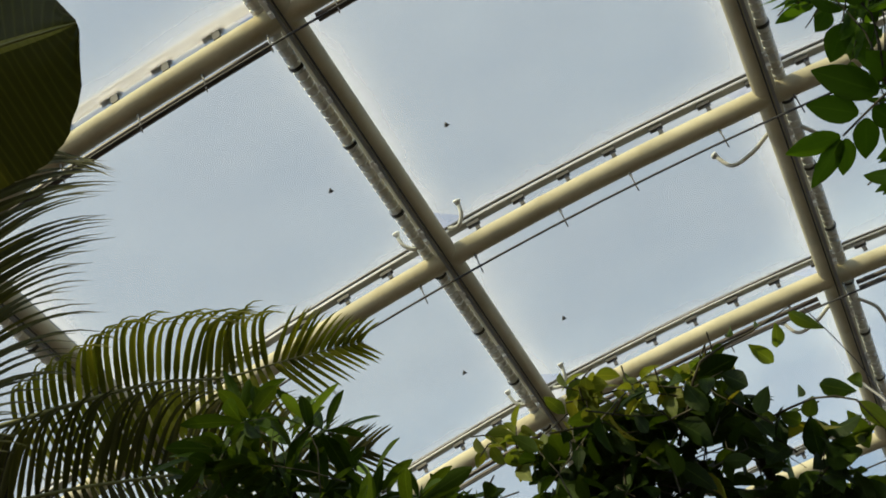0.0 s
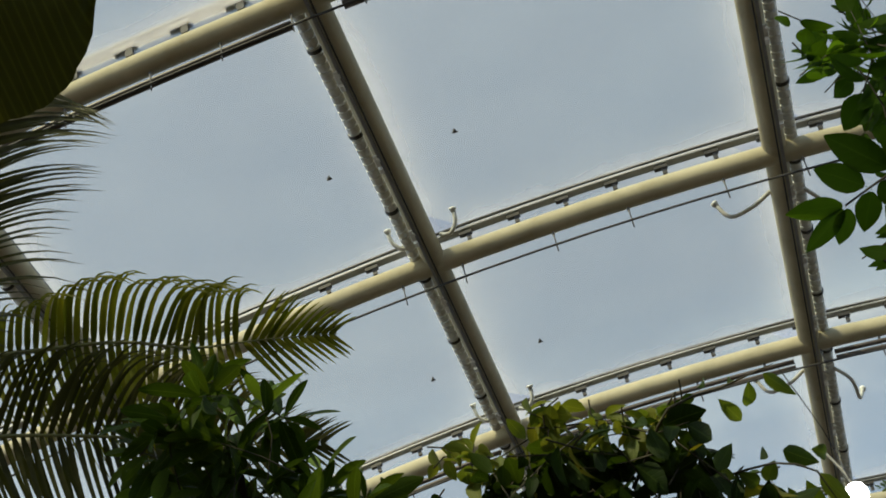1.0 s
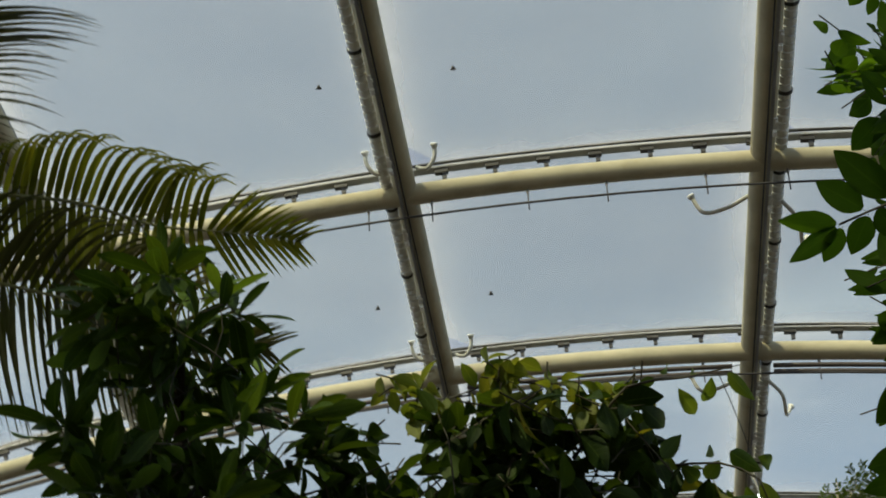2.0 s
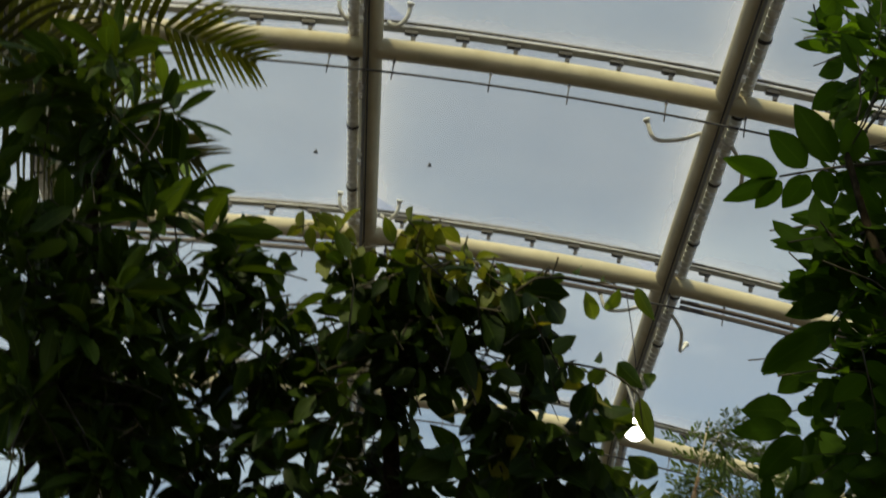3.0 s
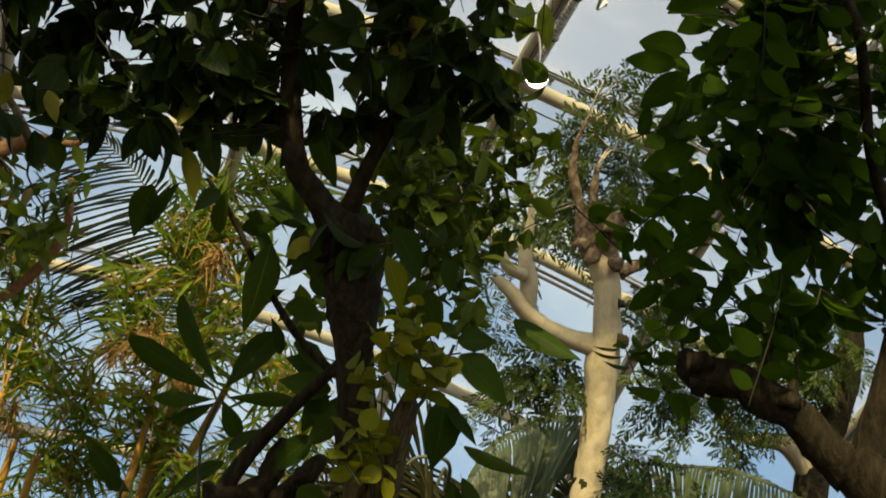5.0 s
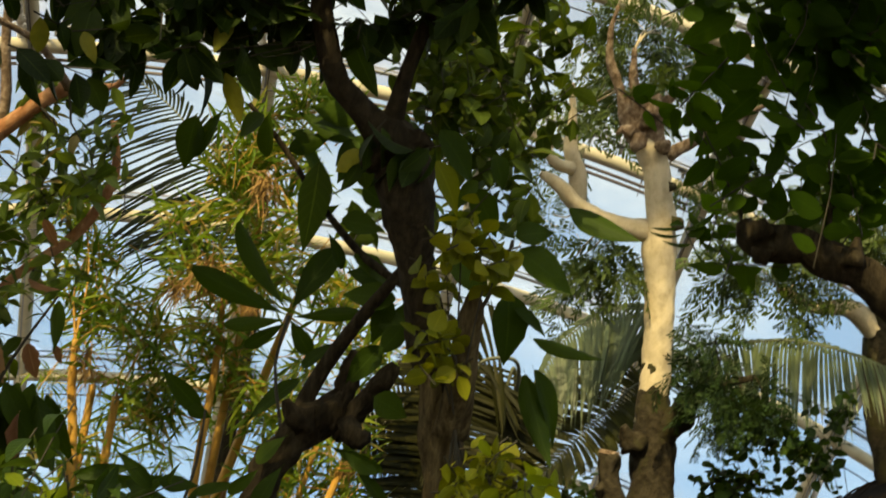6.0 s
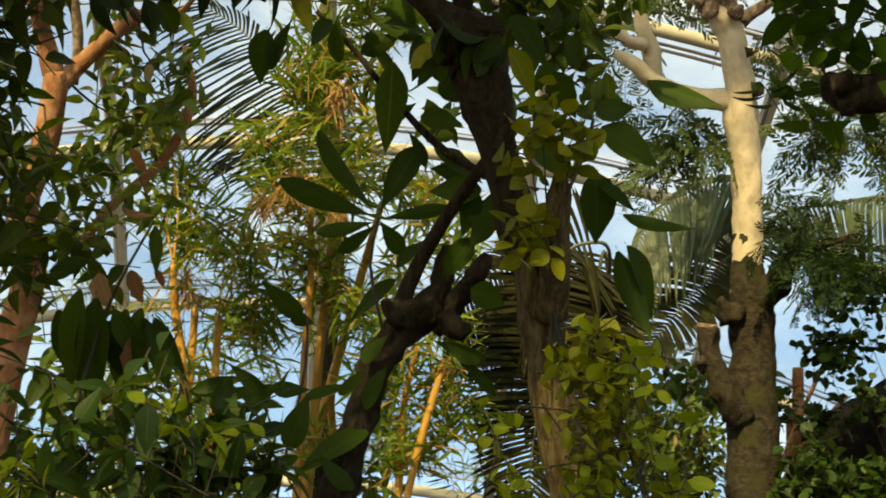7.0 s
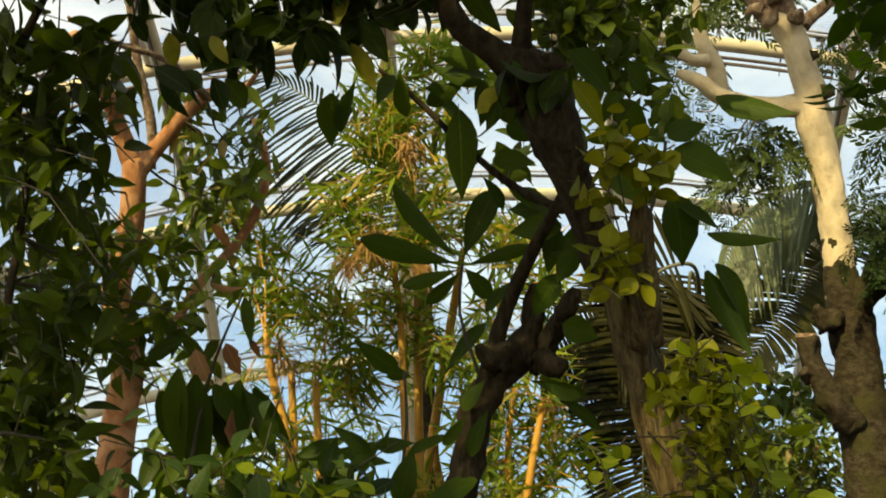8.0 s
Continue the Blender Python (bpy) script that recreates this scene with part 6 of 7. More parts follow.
bush("broadleaf_bush", "dark green bush with broad pointed leaves beside the path", (-0.75, 3.0, -0.02), [(-0.925, 3.263, 2.005, 0.11, 0.35, 0.06, 4), (-0.729, 3.405, 2.148, 0.09, 0.35, 0.06, 3), (-0.642, 3.326, 2.045, 0.17, 0.35, 0.09, 8), (-0.467, 3.354, 2.031, 0.14, 0.35, 0.08, 6), (-0.449, 3.545, 2.215, 0.11, 0.35, 0.06, 3), (-0.575, 3.323, 2.162, 0.17, 0.35, 0.06, 6), (-1.011, 3.333, 2.163, 0.09, 0.35, 0.08, 3), (-0.825, 3.400, 2.105, 0.10, 0.20, 0.07, 6), (-0.659, 3.350, 2.048, 0.10, 0.20, 0.06, 6), (-0.514, 3.400, 2.097, 0.10, 0.20, 0.06, 6), (-0.347, 3.400, 2.072, 0.09, 0.20, 0.06, 5), (-0.807, 3.500, 2.209, 0.08, 0.20, 0.06, 4), (-0.498, 3.500, 2.199, 0.08, 0.20, 0.05, 3)], 0.118, L_BUSH, POINTED, 71, per=(4, 6), spread=70)
bush("serrate_shrub", "low shrub with bright jagged young leaves", (-0.95, 2.9, -0.02), [(-0.867, 2.969, 1.979, 0.08, 0.15, 0.07, 5), (-0.613, 3.219, 2.190, 0.09, 0.10, 0.02, 2), (-0.439, 3.151, 2.119, 0.07, 0.10, 0.04, 2)], 0.075, L_LIME, POINTED, 77, per=(4, 7), twig_len=0.16)
vine = bush("lime_vine", "yellow-green young vine climbing the broken side stem", (1.05, 3.2, -0.02), [(0.295, 3.090, 2.990, 0.08, 0.10, 0.07, 5), (0.375, 3.101, 2.931, 0.09, 0.10, 0.06, 4), (0.277, 3.129, 2.884, 0.07, 0.10, 0.06, 3), (0.274, 3.157, 2.721, 0.07, 0.10, 0.07, 5), (0.325, 3.169, 2.652, 0.06, 0.10, 0.04, 3), (0.452, 3.150, 2.405, 0.07, 0.12, 0.07, 5), (0.504, 3.162, 2.266, 0.07, 0.12, 0.09, 5), (0.490, 3.128, 2.120, 0.07, 0.12, 0.07, 4)], 0.060, L_VINE, ROUND, 72, spread=78, per=(5, 8), twig_len=0.16, via=(0.375, 3.290, 2.544))
bush("lime_creeper", "bright lime-green young creeper beside the dark trunk", (1.15, 3.0, -0.02), [(0.497, 3.055, 2.309, 0.08, 0.12, 0.08, 4), (0.547, 3.036, 2.367, 0.06, 0.10, 0.06, 3), (0.536, 3.014, 2.157, 0.10, 0.15, 0.08, 6), (0.453, 2.985, 2.069, 0.08, 0.12, 0.05, 7), (0.631, 2.999, 2.083, 0.08, 0.12, 0.06, 6), (0.211, 3.059, 2.176, 0.05, 0.10, 0.07, 4), (0.287, 3.060, 2.060, 0.06, 0.10, 0.04, 4)], 0.050, L_LIME, ROUND, 78, per=(4, 7), twig_len=0.16)
bush("yellow_vine", "tangle of yellow-olive young vine beside the flaking trunk", (1.1, 3.1, -0.02), [(0.439, 3.080, 2.424, 0.05, 0.06, 0.05, 5), (0.484, 3.050, 2.347, 0.05, 0.06, 0.05, 5), (0.412, 3.050, 2.307, 0.04, 0.06, 0.05, 5), (0.519, 3.020, 2.260, 0.05, 0.06, 0.05, 5), (0.441, 3.020, 2.208, 0.05, 0.06, 0.05, 5), (0.535, 3.000, 2.177, 0.05, 0.06, 0.05, 4), (0.471, 3.000, 2.126, 0.05, 0.06, 0.04, 5)], 0.058, L_VINE, POINTED, 79, spread=75, per=(5, 8), twig_len=0.14)
lime_low = [((0.569, 2.908, 2.119), (0.629, 2.894, 2.114), 0.046), ((0.628, 2.794, 2.073), (0.691, 2.779, 2.062), 0.042), ((0.201, 2.958, 2.179), (0.250, 2.955, 2.167), 0.030), ((0.381, 2.947, 2.048), (0.426, 2.941, 2.028), 0.040), ((0.457, 2.934, 2.067), (0.492, 2.929, 2.043), 0.040), ((0.258, 2.964, 2.033), (0.289, 2.959, 2.055), 0.027), ((0.566, 2.903, 2.177), (0.607, 2.895, 2.161), 0.032)]
lime_high = [((0.517, 2.904, 2.259), (0.566, 2.890, 2.287), 0.038), ((0.614, 2.887, 2.225), (0.683, 2.870, 2.220), 0.043), ((0.503, 2.889, 2.375), (0.568, 2.878, 2.362), 0.043), ((0.158, 2.957, 2.223), (0.192, 2.953, 2.237), 0.027), ((0.402, 2.994, 2.461), (0.434, 2.996, 2.422), 0.033), ((0.573, 2.889, 2.281), (0.612, 2.884, 2.251), 0.032), ((0.527, 2.910, 2.188), (0.564, 2.900, 2.209), 0.030)]
lime = lime_low + lime_high
leaves_out(vine, hero(lime, 7, tilt=0.9, wide=0.62), OVATE, L_LIME, "lime_leaf", 30)
for pts in ([(0.562, 2.916, 2.010, 0.004), (0.582, 2.905, 2.113, 0.003), (0.523, 2.902, 2.265, 0.003), (0.502, 2.888, 2.382, 0.001)], [(0.189, 2.972, 1.983, 0.004), (0.219, 2.962, 2.115, 0.003), (0.201, 2.958, 2.179, 0.003), (0.157, 2.955, 2.236, 0.001)], [(0.612, 2.853, 2.012, 0.004), (0.640, 2.842, 2.082, 0.003), (0.614, 2.888, 2.219, 0.001)]):
    tube("stem", [(pts[0][0], pts[0][1], -0.02, 0.003)] + [(*q[:3], q[3] * 0.6) for q in pts], B_GREEN, vine, 5)
bush("sapling", "dark green sapling with long drooping leaves", (-1.5, 4.2, -0.02), [(-1.560, 3.961, 2.416, 0.19, 0.35, 0.18, 10), (-1.442, 4.021, 2.275, 0.12, 0.35, 0.10, 6), (-1.614, 4.030, 2.538, 0.12, 0.35, 0.12, 5), (-1.532, 4.041, 2.652, 0.14, 0.35, 0.12, 6)], 0.15, L_SIDE, POINTED, 76, per=(4, 6))
bush("small_leaf_bush", "dense small-leaved bush by the hut", (2.3, 8.6, -0.02), [(1.918, 8.398, 2.868, 0.36, 0.50, 0.24, 26), (2.022, 8.180, 2.741, 0.27, 0.40, 0.23, 24), (1.775, 8.251, 2.615, 0.27, 0.40, 0.23, 24), (1.567, 8.312, 2.377, 0.35, 0.40, 0.16, 18), (2.117, 8.378, 2.574, 0.44, 0.60, 0.28, 30), (1.711, 8.476, 2.548, 0.32, 0.50, 0.24, 18)], 0.09, L_SMALL, POINTED, 73, most=60)
bush("round_leaf_bush", "bush with small round leaves by the hut", (4.0, 7.6, -0.02), [(2.607, 7.084, 3.193, 0.25, 0.40, 0.25, 20), (2.636, 7.023, 3.552, 0.25, 0.30, 0.18, 16), (2.920, 6.929, 3.451, 0.28, 0.30, 0.21, 24), (2.588, 7.108, 3.231, 0.21, 0.30, 0.14, 14), (3.062, 6.807, 3.694, 0.18, 0.30, 0.18, 9), (2.767, 7.065, 2.935, 0.21, 0.40, 0.18, 14), (2.393, 7.049, 2.416, 0.41, 0.40, 0.14, 24), (2.448, 7.019, 2.547, 0.27, 0.40, 0.14, 20), (2.707, 6.927, 2.466, 0.24, 0.40, 0.17, 22), (2.243, 7.520, 2.428, 0.22, 0.30, 0.14, 10), (2.441, 7.600, 2.954, 0.16, 0.20, 0.12, 10), (2.585, 7.400, 2.839, 0.14, 0.20, 0.12, 10)], 0.075, L_BUSH, ROUND, 74, most=120)

# ---- bamboo ----
bam = thing("bamboo_clump", "clump of golden bamboo canes with narrow green leaves", "bamboo", "bamboo clumps")
bl = []
for k, pts in enumerate([
        [(-0.461, 7.249, 2.349, 0.037), (-0.464, 7.178, 2.995, 0.033), (-0.454, 7.046, 3.646, 0.030), (-0.477, 6.851, 4.285, 0.027), (-0.542, 6.665, 4.747, 0.017)],
        [(-0.513, 7.046, 2.337, 0.032), (-0.533, 6.994, 2.839, 0.029), (-0.545, 6.891, 3.409, 0.026), (-0.591, 6.774, 3.849, 0.019)],
        [(-0.472, 7.448, 2.362, 0.041), (-0.378, 7.405, 2.857, 0.038), (-0.258, 7.297, 3.491, 0.034), (-0.178, 7.199, 3.888, 0.024)],
        [(-0.325, 7.555, 2.365, 0.035), (-0.386, 7.524, 2.701, 0.031), (-0.360, 7.480, 3.039, 0.028)],
        [(0.132, 6.860, 2.311, 0.028), (0.189, 6.832, 2.613, 0.028), (0.251, 6.797, 2.871, 0.025)],
        [(0.058, 7.061, 2.326, 0.029), (0.054, 7.027, 2.701, 0.026), (0.096, 6.987, 2.984, 0.019)]]):
    base = pts[0]
    bl += culm(bam, [(x, y, z, w * 0.78) for x, y, z, w in [(base[0], base[1], -0.05, base[3])] + pts], k)
bclumps_low = [(-0.525, 7.105, 3.408, 0.37, 0.50, 0.27, 15), (-0.077, 7.020, 2.830, 0.26, 0.50, 0.29, 18), (0.330, 7.221, 2.757, 0.30, 0.50, 0.37, 18), (-0.798, 6.956, 2.989, 0.23, 0.40, 0.23, 11), (-0.030, 6.973, 3.082, 0.29, 0.40, 0.26, 11), (-0.021, 6.910, 3.398, 0.19, 0.40, 0.19, 10), (0.262, 6.956, 3.136, 0.19, 0.40, 0.19, 10), (-0.770, 6.922, 3.158, 0.19, 0.40, 0.29, 10), (-0.301, 7.066, 3.149, 0.23, 0.40, 0.20, 11), (0.020, 7.060, 2.456, 0.29, 0.40, 0.23, 15)]
bclumps_high = [(-0.575, 6.558, 4.498, 0.29, 0.40, 0.26, 24), (-0.387, 6.697, 4.158, 0.26, 0.40, 0.26, 18), (-0.705, 6.676, 3.819, 0.32, 0.40, 0.19, 18), (-0.245, 6.959, 4.016, 0.23, 0.40, 0.23, 12), (0.031, 7.175, 4.001, 0.21, 0.30, 0.21, 10), (0.090, 6.797, 3.835, 0.19, 0.40, 0.23, 13), (0.276, 6.860, 3.578, 0.19, 0.40, 0.19, 13), (-0.858, 6.694, 4.045, 0.23, 0.40, 0.23, 12), (-0.425, 6.794, 3.846, 0.29, 0.40, 0.19, 18), (-0.600, 6.959, 3.571, 0.33, 0.40, 0.16, 18), (-0.593, 6.753, 4.262, 0.20, 0.40, 0.20, 12)]
bclumps_top = [(-0.573, 6.700, 4.780, 0.20, 0.30, 0.16, 13), (-0.361, 6.700, 4.975, 0.20, 0.30, 0.15, 13), (-0.113, 6.700, 4.912, 0.17, 0.30, 0.17, 10), (-0.713, 6.700, 4.503, 0.19, 0.30, 0.16, 11), (-0.345, 6.600, 4.485, 0.19, 0.30, 0.16, 11)]
bclumps_foot = [(-0.209, 7.100, 2.606, 0.16, 0.25, 0.14, 9), (0.118, 7.100, 2.452, 0.18, 0.25, 0.14, 10), (-0.422, 7.000, 2.444, 0.14, 0.25, 0.14, 8), (0.348, 7.200, 2.617, 0.15, 0.25, 0.15, 8), (-0.096, 7.200, 2.860, 0.13, 0.25, 0.13, 6), (0.235, 7.300, 2.914, 0.13, 0.25, 0.13, 6)]
bclumps = bclumps_low + bclumps_high + bclumps_top + bclumps_foot
bspots, btw = twig_cloud(bam, bl, bclumps, 0.19, (8, 13), 46, 0.25, 81, twig_len=0.34, face=0.3)
leaves_out(bam, bspots, LANCE, L_BAMBOO, "leaf", 120)
btw.build("twig", B_BAMBOO, bam)
for k, (c, rad) in enumerate([((-0.437, 6.158, 4.171), 0.162), ((-0.626, 6.208, 3.654), 0.195), ((-0.391, 6.452, 3.588), 0.117), ((-0.774, 6.318, 3.580), 0.146), ((0.264, 6.804, 2.876), 0.097)]):
    dry_tuft(bam, c, rad * 0.9, 130, k)
bam2 = thing("bamboo_clump", "clump of cut golden bamboo canes with narrow green leaves", "bamboo", "bamboo clumps")
bl = []
for k, pts in enumerate([
        [(-1.079, 6.581, 2.320, 0.034), (-1.151, 6.521, 2.790, 0.031), (-1.208, 6.474, 3.026, 0.028), (-1.234, 6.428, 3.233, 0.018)],
        [(-0.980, 6.798, 2.332, 0.028), (-0.996, 6.754, 2.756, 0.028), (-1.005, 6.712, 3.025, 0.025)],
        [(-1.156, 6.973, 2.347, 0.029), (-1.156, 6.930, 2.782, 0.029), (-1.168, 6.880, 3.096, 0.026)]]):
    base = pts[0]
    bl += culm(bam2, [(x, y, z, w * 0.78) for x, y, z, w in [(base[0], base[1], -0.05, base[3])] + pts], 20 + k)
bclumps = [(-1.174, 6.589, 3.488, 0.28, 0.40, 0.25, 20), (-1.289, 6.496, 3.758, 0.22, 0.40, 0.19, 10), (-0.941, 6.723, 3.513, 0.22, 0.40, 0.19, 10), (-0.887, 6.815, 3.109, 0.22, 0.40, 0.19, 10), (-1.064, 6.752, 2.695, 0.25, 0.40, 0.19, 10), (-1.356, 6.463, 3.931, 0.25, 0.40, 0.28, 12), (-0.928, 6.684, 3.361, 0.35, 0.40, 0.22, 12)]
bspots, btw = twig_cloud(bam2, bl, bclumps, 0.19, (8, 13), 46, 0.25, 82, twig_len=0.34, face=0.3)
leaves_out(bam2, bspots, LANCE, L_BAMBOO, "leaf", 120)
btw.build("twig", B_BAMBOO, bam2)
for k, (c, rad) in enumerate([((-1.162, 6.454, 3.175), 0.184), ((-1.105, 6.580, 3.104), 0.123)]):
    dry_tuft(bam2, c, rad, 60, 30 + k)

# ---- palms further off ----
coco = thing("coconut_palm", "tall palm with arching grey-green fronds behind the pale tree", "palm")
crown = (2.664, 9.021, 4.109)
stem(coco, "trunk", [(crown[0] + 0.1, crown[1] + 0.1, -0.05, 0.13), (crown[0] + 0.05, crown[1], crown[2] * 0.5, 0.11), (*crown, 0.08)], B_DARK, 10)
F2 = (-0.3, -0.75, 0.5)
frond(coco, [crown, (2.663, 8.894, 4.568), (2.436, 8.800, 4.736), (2.095, 8.813, 4.638), (1.811, 8.852, 4.370), (1.658, 8.876, 3.990)], F2, L_COCO, 0.52, 0.027, 140, False, (0.25, 1.0), 0.35, 0.7, 0.014, seed=11, rib=B_DULLRACHIS)
frond(coco, [crown, (2.500, 8.947, 4.199), (2.250, 8.863, 3.951), (1.991, 8.783, 3.646), (1.786, 8.776, 3.367)], F2, L_PALMSHADE, 0.52, 0.036, 60, False, (1.0, 0.7), 0.15, 0.15, 0.014, seed=12, rib=B_DULLRACHIS)
frond(coco, [crown, (2.711, 8.702, 4.432), (3.102, 8.351, 4.503), (3.282, 8.063, 4.477), (3.522, 7.762, 4.377), (3.811, 7.446, 4.192)], F2, L_COCO, 0.46, 0.024, 110, False, (1.0, 0.2), 0.4, 0.8, 0.014, seed=13, rib=B_DULLRACHIS)
areca = thing("dark_palm", "palm with dark olive drooping fronds behind the trunks", "palm")
c2 = (1.300, 7.576, 3.575)
stem(areca, "trunk", [(c2[0], c2[1] + 0.2, -0.05, 0.08), (c2[0], c2[1] + 0.1, c2[2] * 0.5, 0.07), (*c2, 0.05)], B_DARK, 10)
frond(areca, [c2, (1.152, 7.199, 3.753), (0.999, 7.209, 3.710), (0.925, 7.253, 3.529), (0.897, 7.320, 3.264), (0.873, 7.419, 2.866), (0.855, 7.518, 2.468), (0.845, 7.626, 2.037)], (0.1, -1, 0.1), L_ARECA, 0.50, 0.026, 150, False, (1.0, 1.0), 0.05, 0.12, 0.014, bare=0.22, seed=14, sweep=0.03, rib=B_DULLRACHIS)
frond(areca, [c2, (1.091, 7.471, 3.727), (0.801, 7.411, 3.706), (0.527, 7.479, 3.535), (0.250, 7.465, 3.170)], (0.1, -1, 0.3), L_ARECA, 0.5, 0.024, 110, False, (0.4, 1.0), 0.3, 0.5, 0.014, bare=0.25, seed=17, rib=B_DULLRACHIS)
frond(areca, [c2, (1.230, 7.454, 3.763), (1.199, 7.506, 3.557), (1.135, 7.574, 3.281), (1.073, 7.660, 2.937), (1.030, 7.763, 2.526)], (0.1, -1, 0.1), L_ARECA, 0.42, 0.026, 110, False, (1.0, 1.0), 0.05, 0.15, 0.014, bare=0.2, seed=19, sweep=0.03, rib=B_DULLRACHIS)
fan = thing("dark_palm", "palm with dark arching fronds behind the bamboo", "palm")
c3 = (-0.479, 8.397, 4.041)
stem(fan, "trunk", [(c3[0], c3[1], -0.05, 0.09), (c3[0], c3[1], c3[2] * 0.5, 0.08), (*c3, 0.05)], B_DARK, 10)
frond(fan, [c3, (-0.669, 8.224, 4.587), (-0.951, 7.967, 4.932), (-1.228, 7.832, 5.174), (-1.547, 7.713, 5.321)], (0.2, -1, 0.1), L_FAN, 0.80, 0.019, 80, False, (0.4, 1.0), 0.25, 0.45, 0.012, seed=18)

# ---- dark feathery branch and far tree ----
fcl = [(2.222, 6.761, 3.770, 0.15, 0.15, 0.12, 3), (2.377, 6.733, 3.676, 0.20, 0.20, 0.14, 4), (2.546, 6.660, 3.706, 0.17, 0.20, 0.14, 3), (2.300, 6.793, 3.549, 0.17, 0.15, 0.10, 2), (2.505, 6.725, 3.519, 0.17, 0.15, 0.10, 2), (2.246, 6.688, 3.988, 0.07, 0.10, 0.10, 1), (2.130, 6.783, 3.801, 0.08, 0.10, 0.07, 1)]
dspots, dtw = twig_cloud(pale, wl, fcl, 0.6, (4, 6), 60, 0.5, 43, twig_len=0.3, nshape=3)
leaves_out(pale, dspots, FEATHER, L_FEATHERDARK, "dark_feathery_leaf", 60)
far = thing("pale_tree", "second pale-barked tree with feathery leaves further back", "tree")
q0 = (4.389, 8.336, 3.591)
fl = stem(far, "trunk", [(q0[0] + 0.2, q0[1], -0.05, 0.20), (4.323, 8.372, 3.583, 0.168), (4.099, 8.318, 4.281, 0.141), (4.030, 8.215, 4.717, 0.123), (4.066, 7.985, 5.270, 0.106), (3.930, 7.692, 6.026, 0.071)], B_MOSSY, 12)
fl += stem(far, "limb", [(4.054, 8.216, 4.678, 0.106), (3.748, 8.188, 4.850, 0.070), (3.496, 8.203, 4.805, 0.047), (3.253, 8.261, 4.927, 0.035)], B_PALE, 10, 0.1)
fcl = [(3.045, 8.303, 5.031, 0.30, 0.40, 0.17, 5), (3.405, 8.133, 5.095, 0.30, 0.40, 0.17, 5), (3.400, 8.001, 5.675, 0.44, 0.50, 0.35, 7), (3.778, 7.945, 5.419, 0.35, 0.50, 0.39, 6)]
dspots, dtw2 = twig_cloud(far, fl, fcl, 1.15, (3, 5), 60, 0.5, 44, twig_len=0.35, nshape=3)
leaves_out(far, dspots, FEATHER, L_FEATHER, "feathery_leaf", 60)
dtw2.build("twig", B_PALE, far)
dtw.build("twig", B_DARK, pale)


# ---- leafy tree standing between the trunks ----
back = thing("broadleaf_tree", "slim tree with mid-green oval leaves behind the forked trunk", "tree")
kl = stem(back, "trunk", [(1.5, 5.3, -0.05, 0.04), (0.722, 5.414, 2.281, 0.020), (0.555, 5.352, 2.906, 0.018), (0.427, 5.290, 3.241, 0.015), (0.339, 5.087, 3.670, 0.015), (0.329, 4.952, 4.018, 0.012), (0.386, 4.861, 4.208, 0.010), (0.442, 4.762, 4.392, 0.007)], B_DARK, 8)
kcl = [(0.423, 4.777, 4.368, 0.20, 0.40, 0.22, 10), (0.617, 4.790, 4.066, 0.19, 0.40, 0.17, 9), (0.739, 4.792, 4.476, 0.18, 0.40, 0.20, 7), (0.399, 4.650, 4.431, 0.17, 0.40, 0.17, 6), (0.710, 4.803, 4.278, 0.20, 0.40, 0.20, 9), (0.465, 4.559, 4.581, 0.17, 0.40, 0.14, 6), (0.126, 4.971, 3.656, 0.12, 0.30, 0.17, 4)]
kcl += [(0.277, 4.212, 3.987, 0.13, 0.30, 0.13, 4), (0.432, 4.282, 3.804, 0.11, 0.30, 0.13, 4), (0.134, 4.148, 4.127, 0.11, 0.30, 0.09, 2), (0.161, 4.175, 4.140, 0.19, 0.30, 0.17, 6), (0.406, 4.208, 4.033, 0.15, 0.30, 0.15, 5), (0.711, 4.673, 3.824, 0.12, 0.30, 0.14, 3), (0.326, 4.269, 3.828, 0.13, 0.30, 0.17, 6), (0.450, 4.201, 3.943, 0.15, 0.30, 0.13, 5), (0.393, 4.352, 3.619, 0.11, 0.30, 0.11, 4), (0.571, 4.303, 3.684, 0.11, 0.30, 0.11, 3), (0.213, 4.173, 4.042, 0.11, 0.30, 0.13, 4), (0.331, 4.249, 3.900, 0.11, 0.30, 0.13, 4)]
kcl += [(0.358, 4.500, 4.357, 0.16, 0.20, 0.14, 4), (0.654, 4.716, 4.304, 0.17, 0.20, 0.14, 4), (0.647, 4.786, 4.610, 0.14, 0.20, 0.13, 2)]
kspots, ktw = twig_cloud(back, kl, kcl, 0.12, (4, 7), 58, 0.3, 91, twig_len=0.26)
leaves_out(back, kspots, OVATE, L_MID, "leaf", 200)
ktw.build("twig", B_GREEN, back)

# ---- thatched hut ----
hut = thing("thatched_hut", "hut with a dark thatched roof and rough poles", "hut")
ha, hb = Vector((3.170, 9.501, 2.923)), Vector((4.090, 9.047, 3.522))
eave = ha.z
run = Vector((hb.x - ha.x, hb.y - ha.y))
rise = (hb.z - ha.z) / run.length
run.normalize()
hx, hy = ha.x + run.x * 2.7, ha.y + run.y * 2.7
# The lowest ring is an added near-black skirt standing in for shade under the eave.
rings = [(2.74, eave - 0.45), (2.68, eave), (1.8, eave + 0.9 * rise), (0.9, eave + 1.8 * rise), (0.12, eave + 2.6 * rise)]
vs, fs = [], []
rr = random.Random(5)
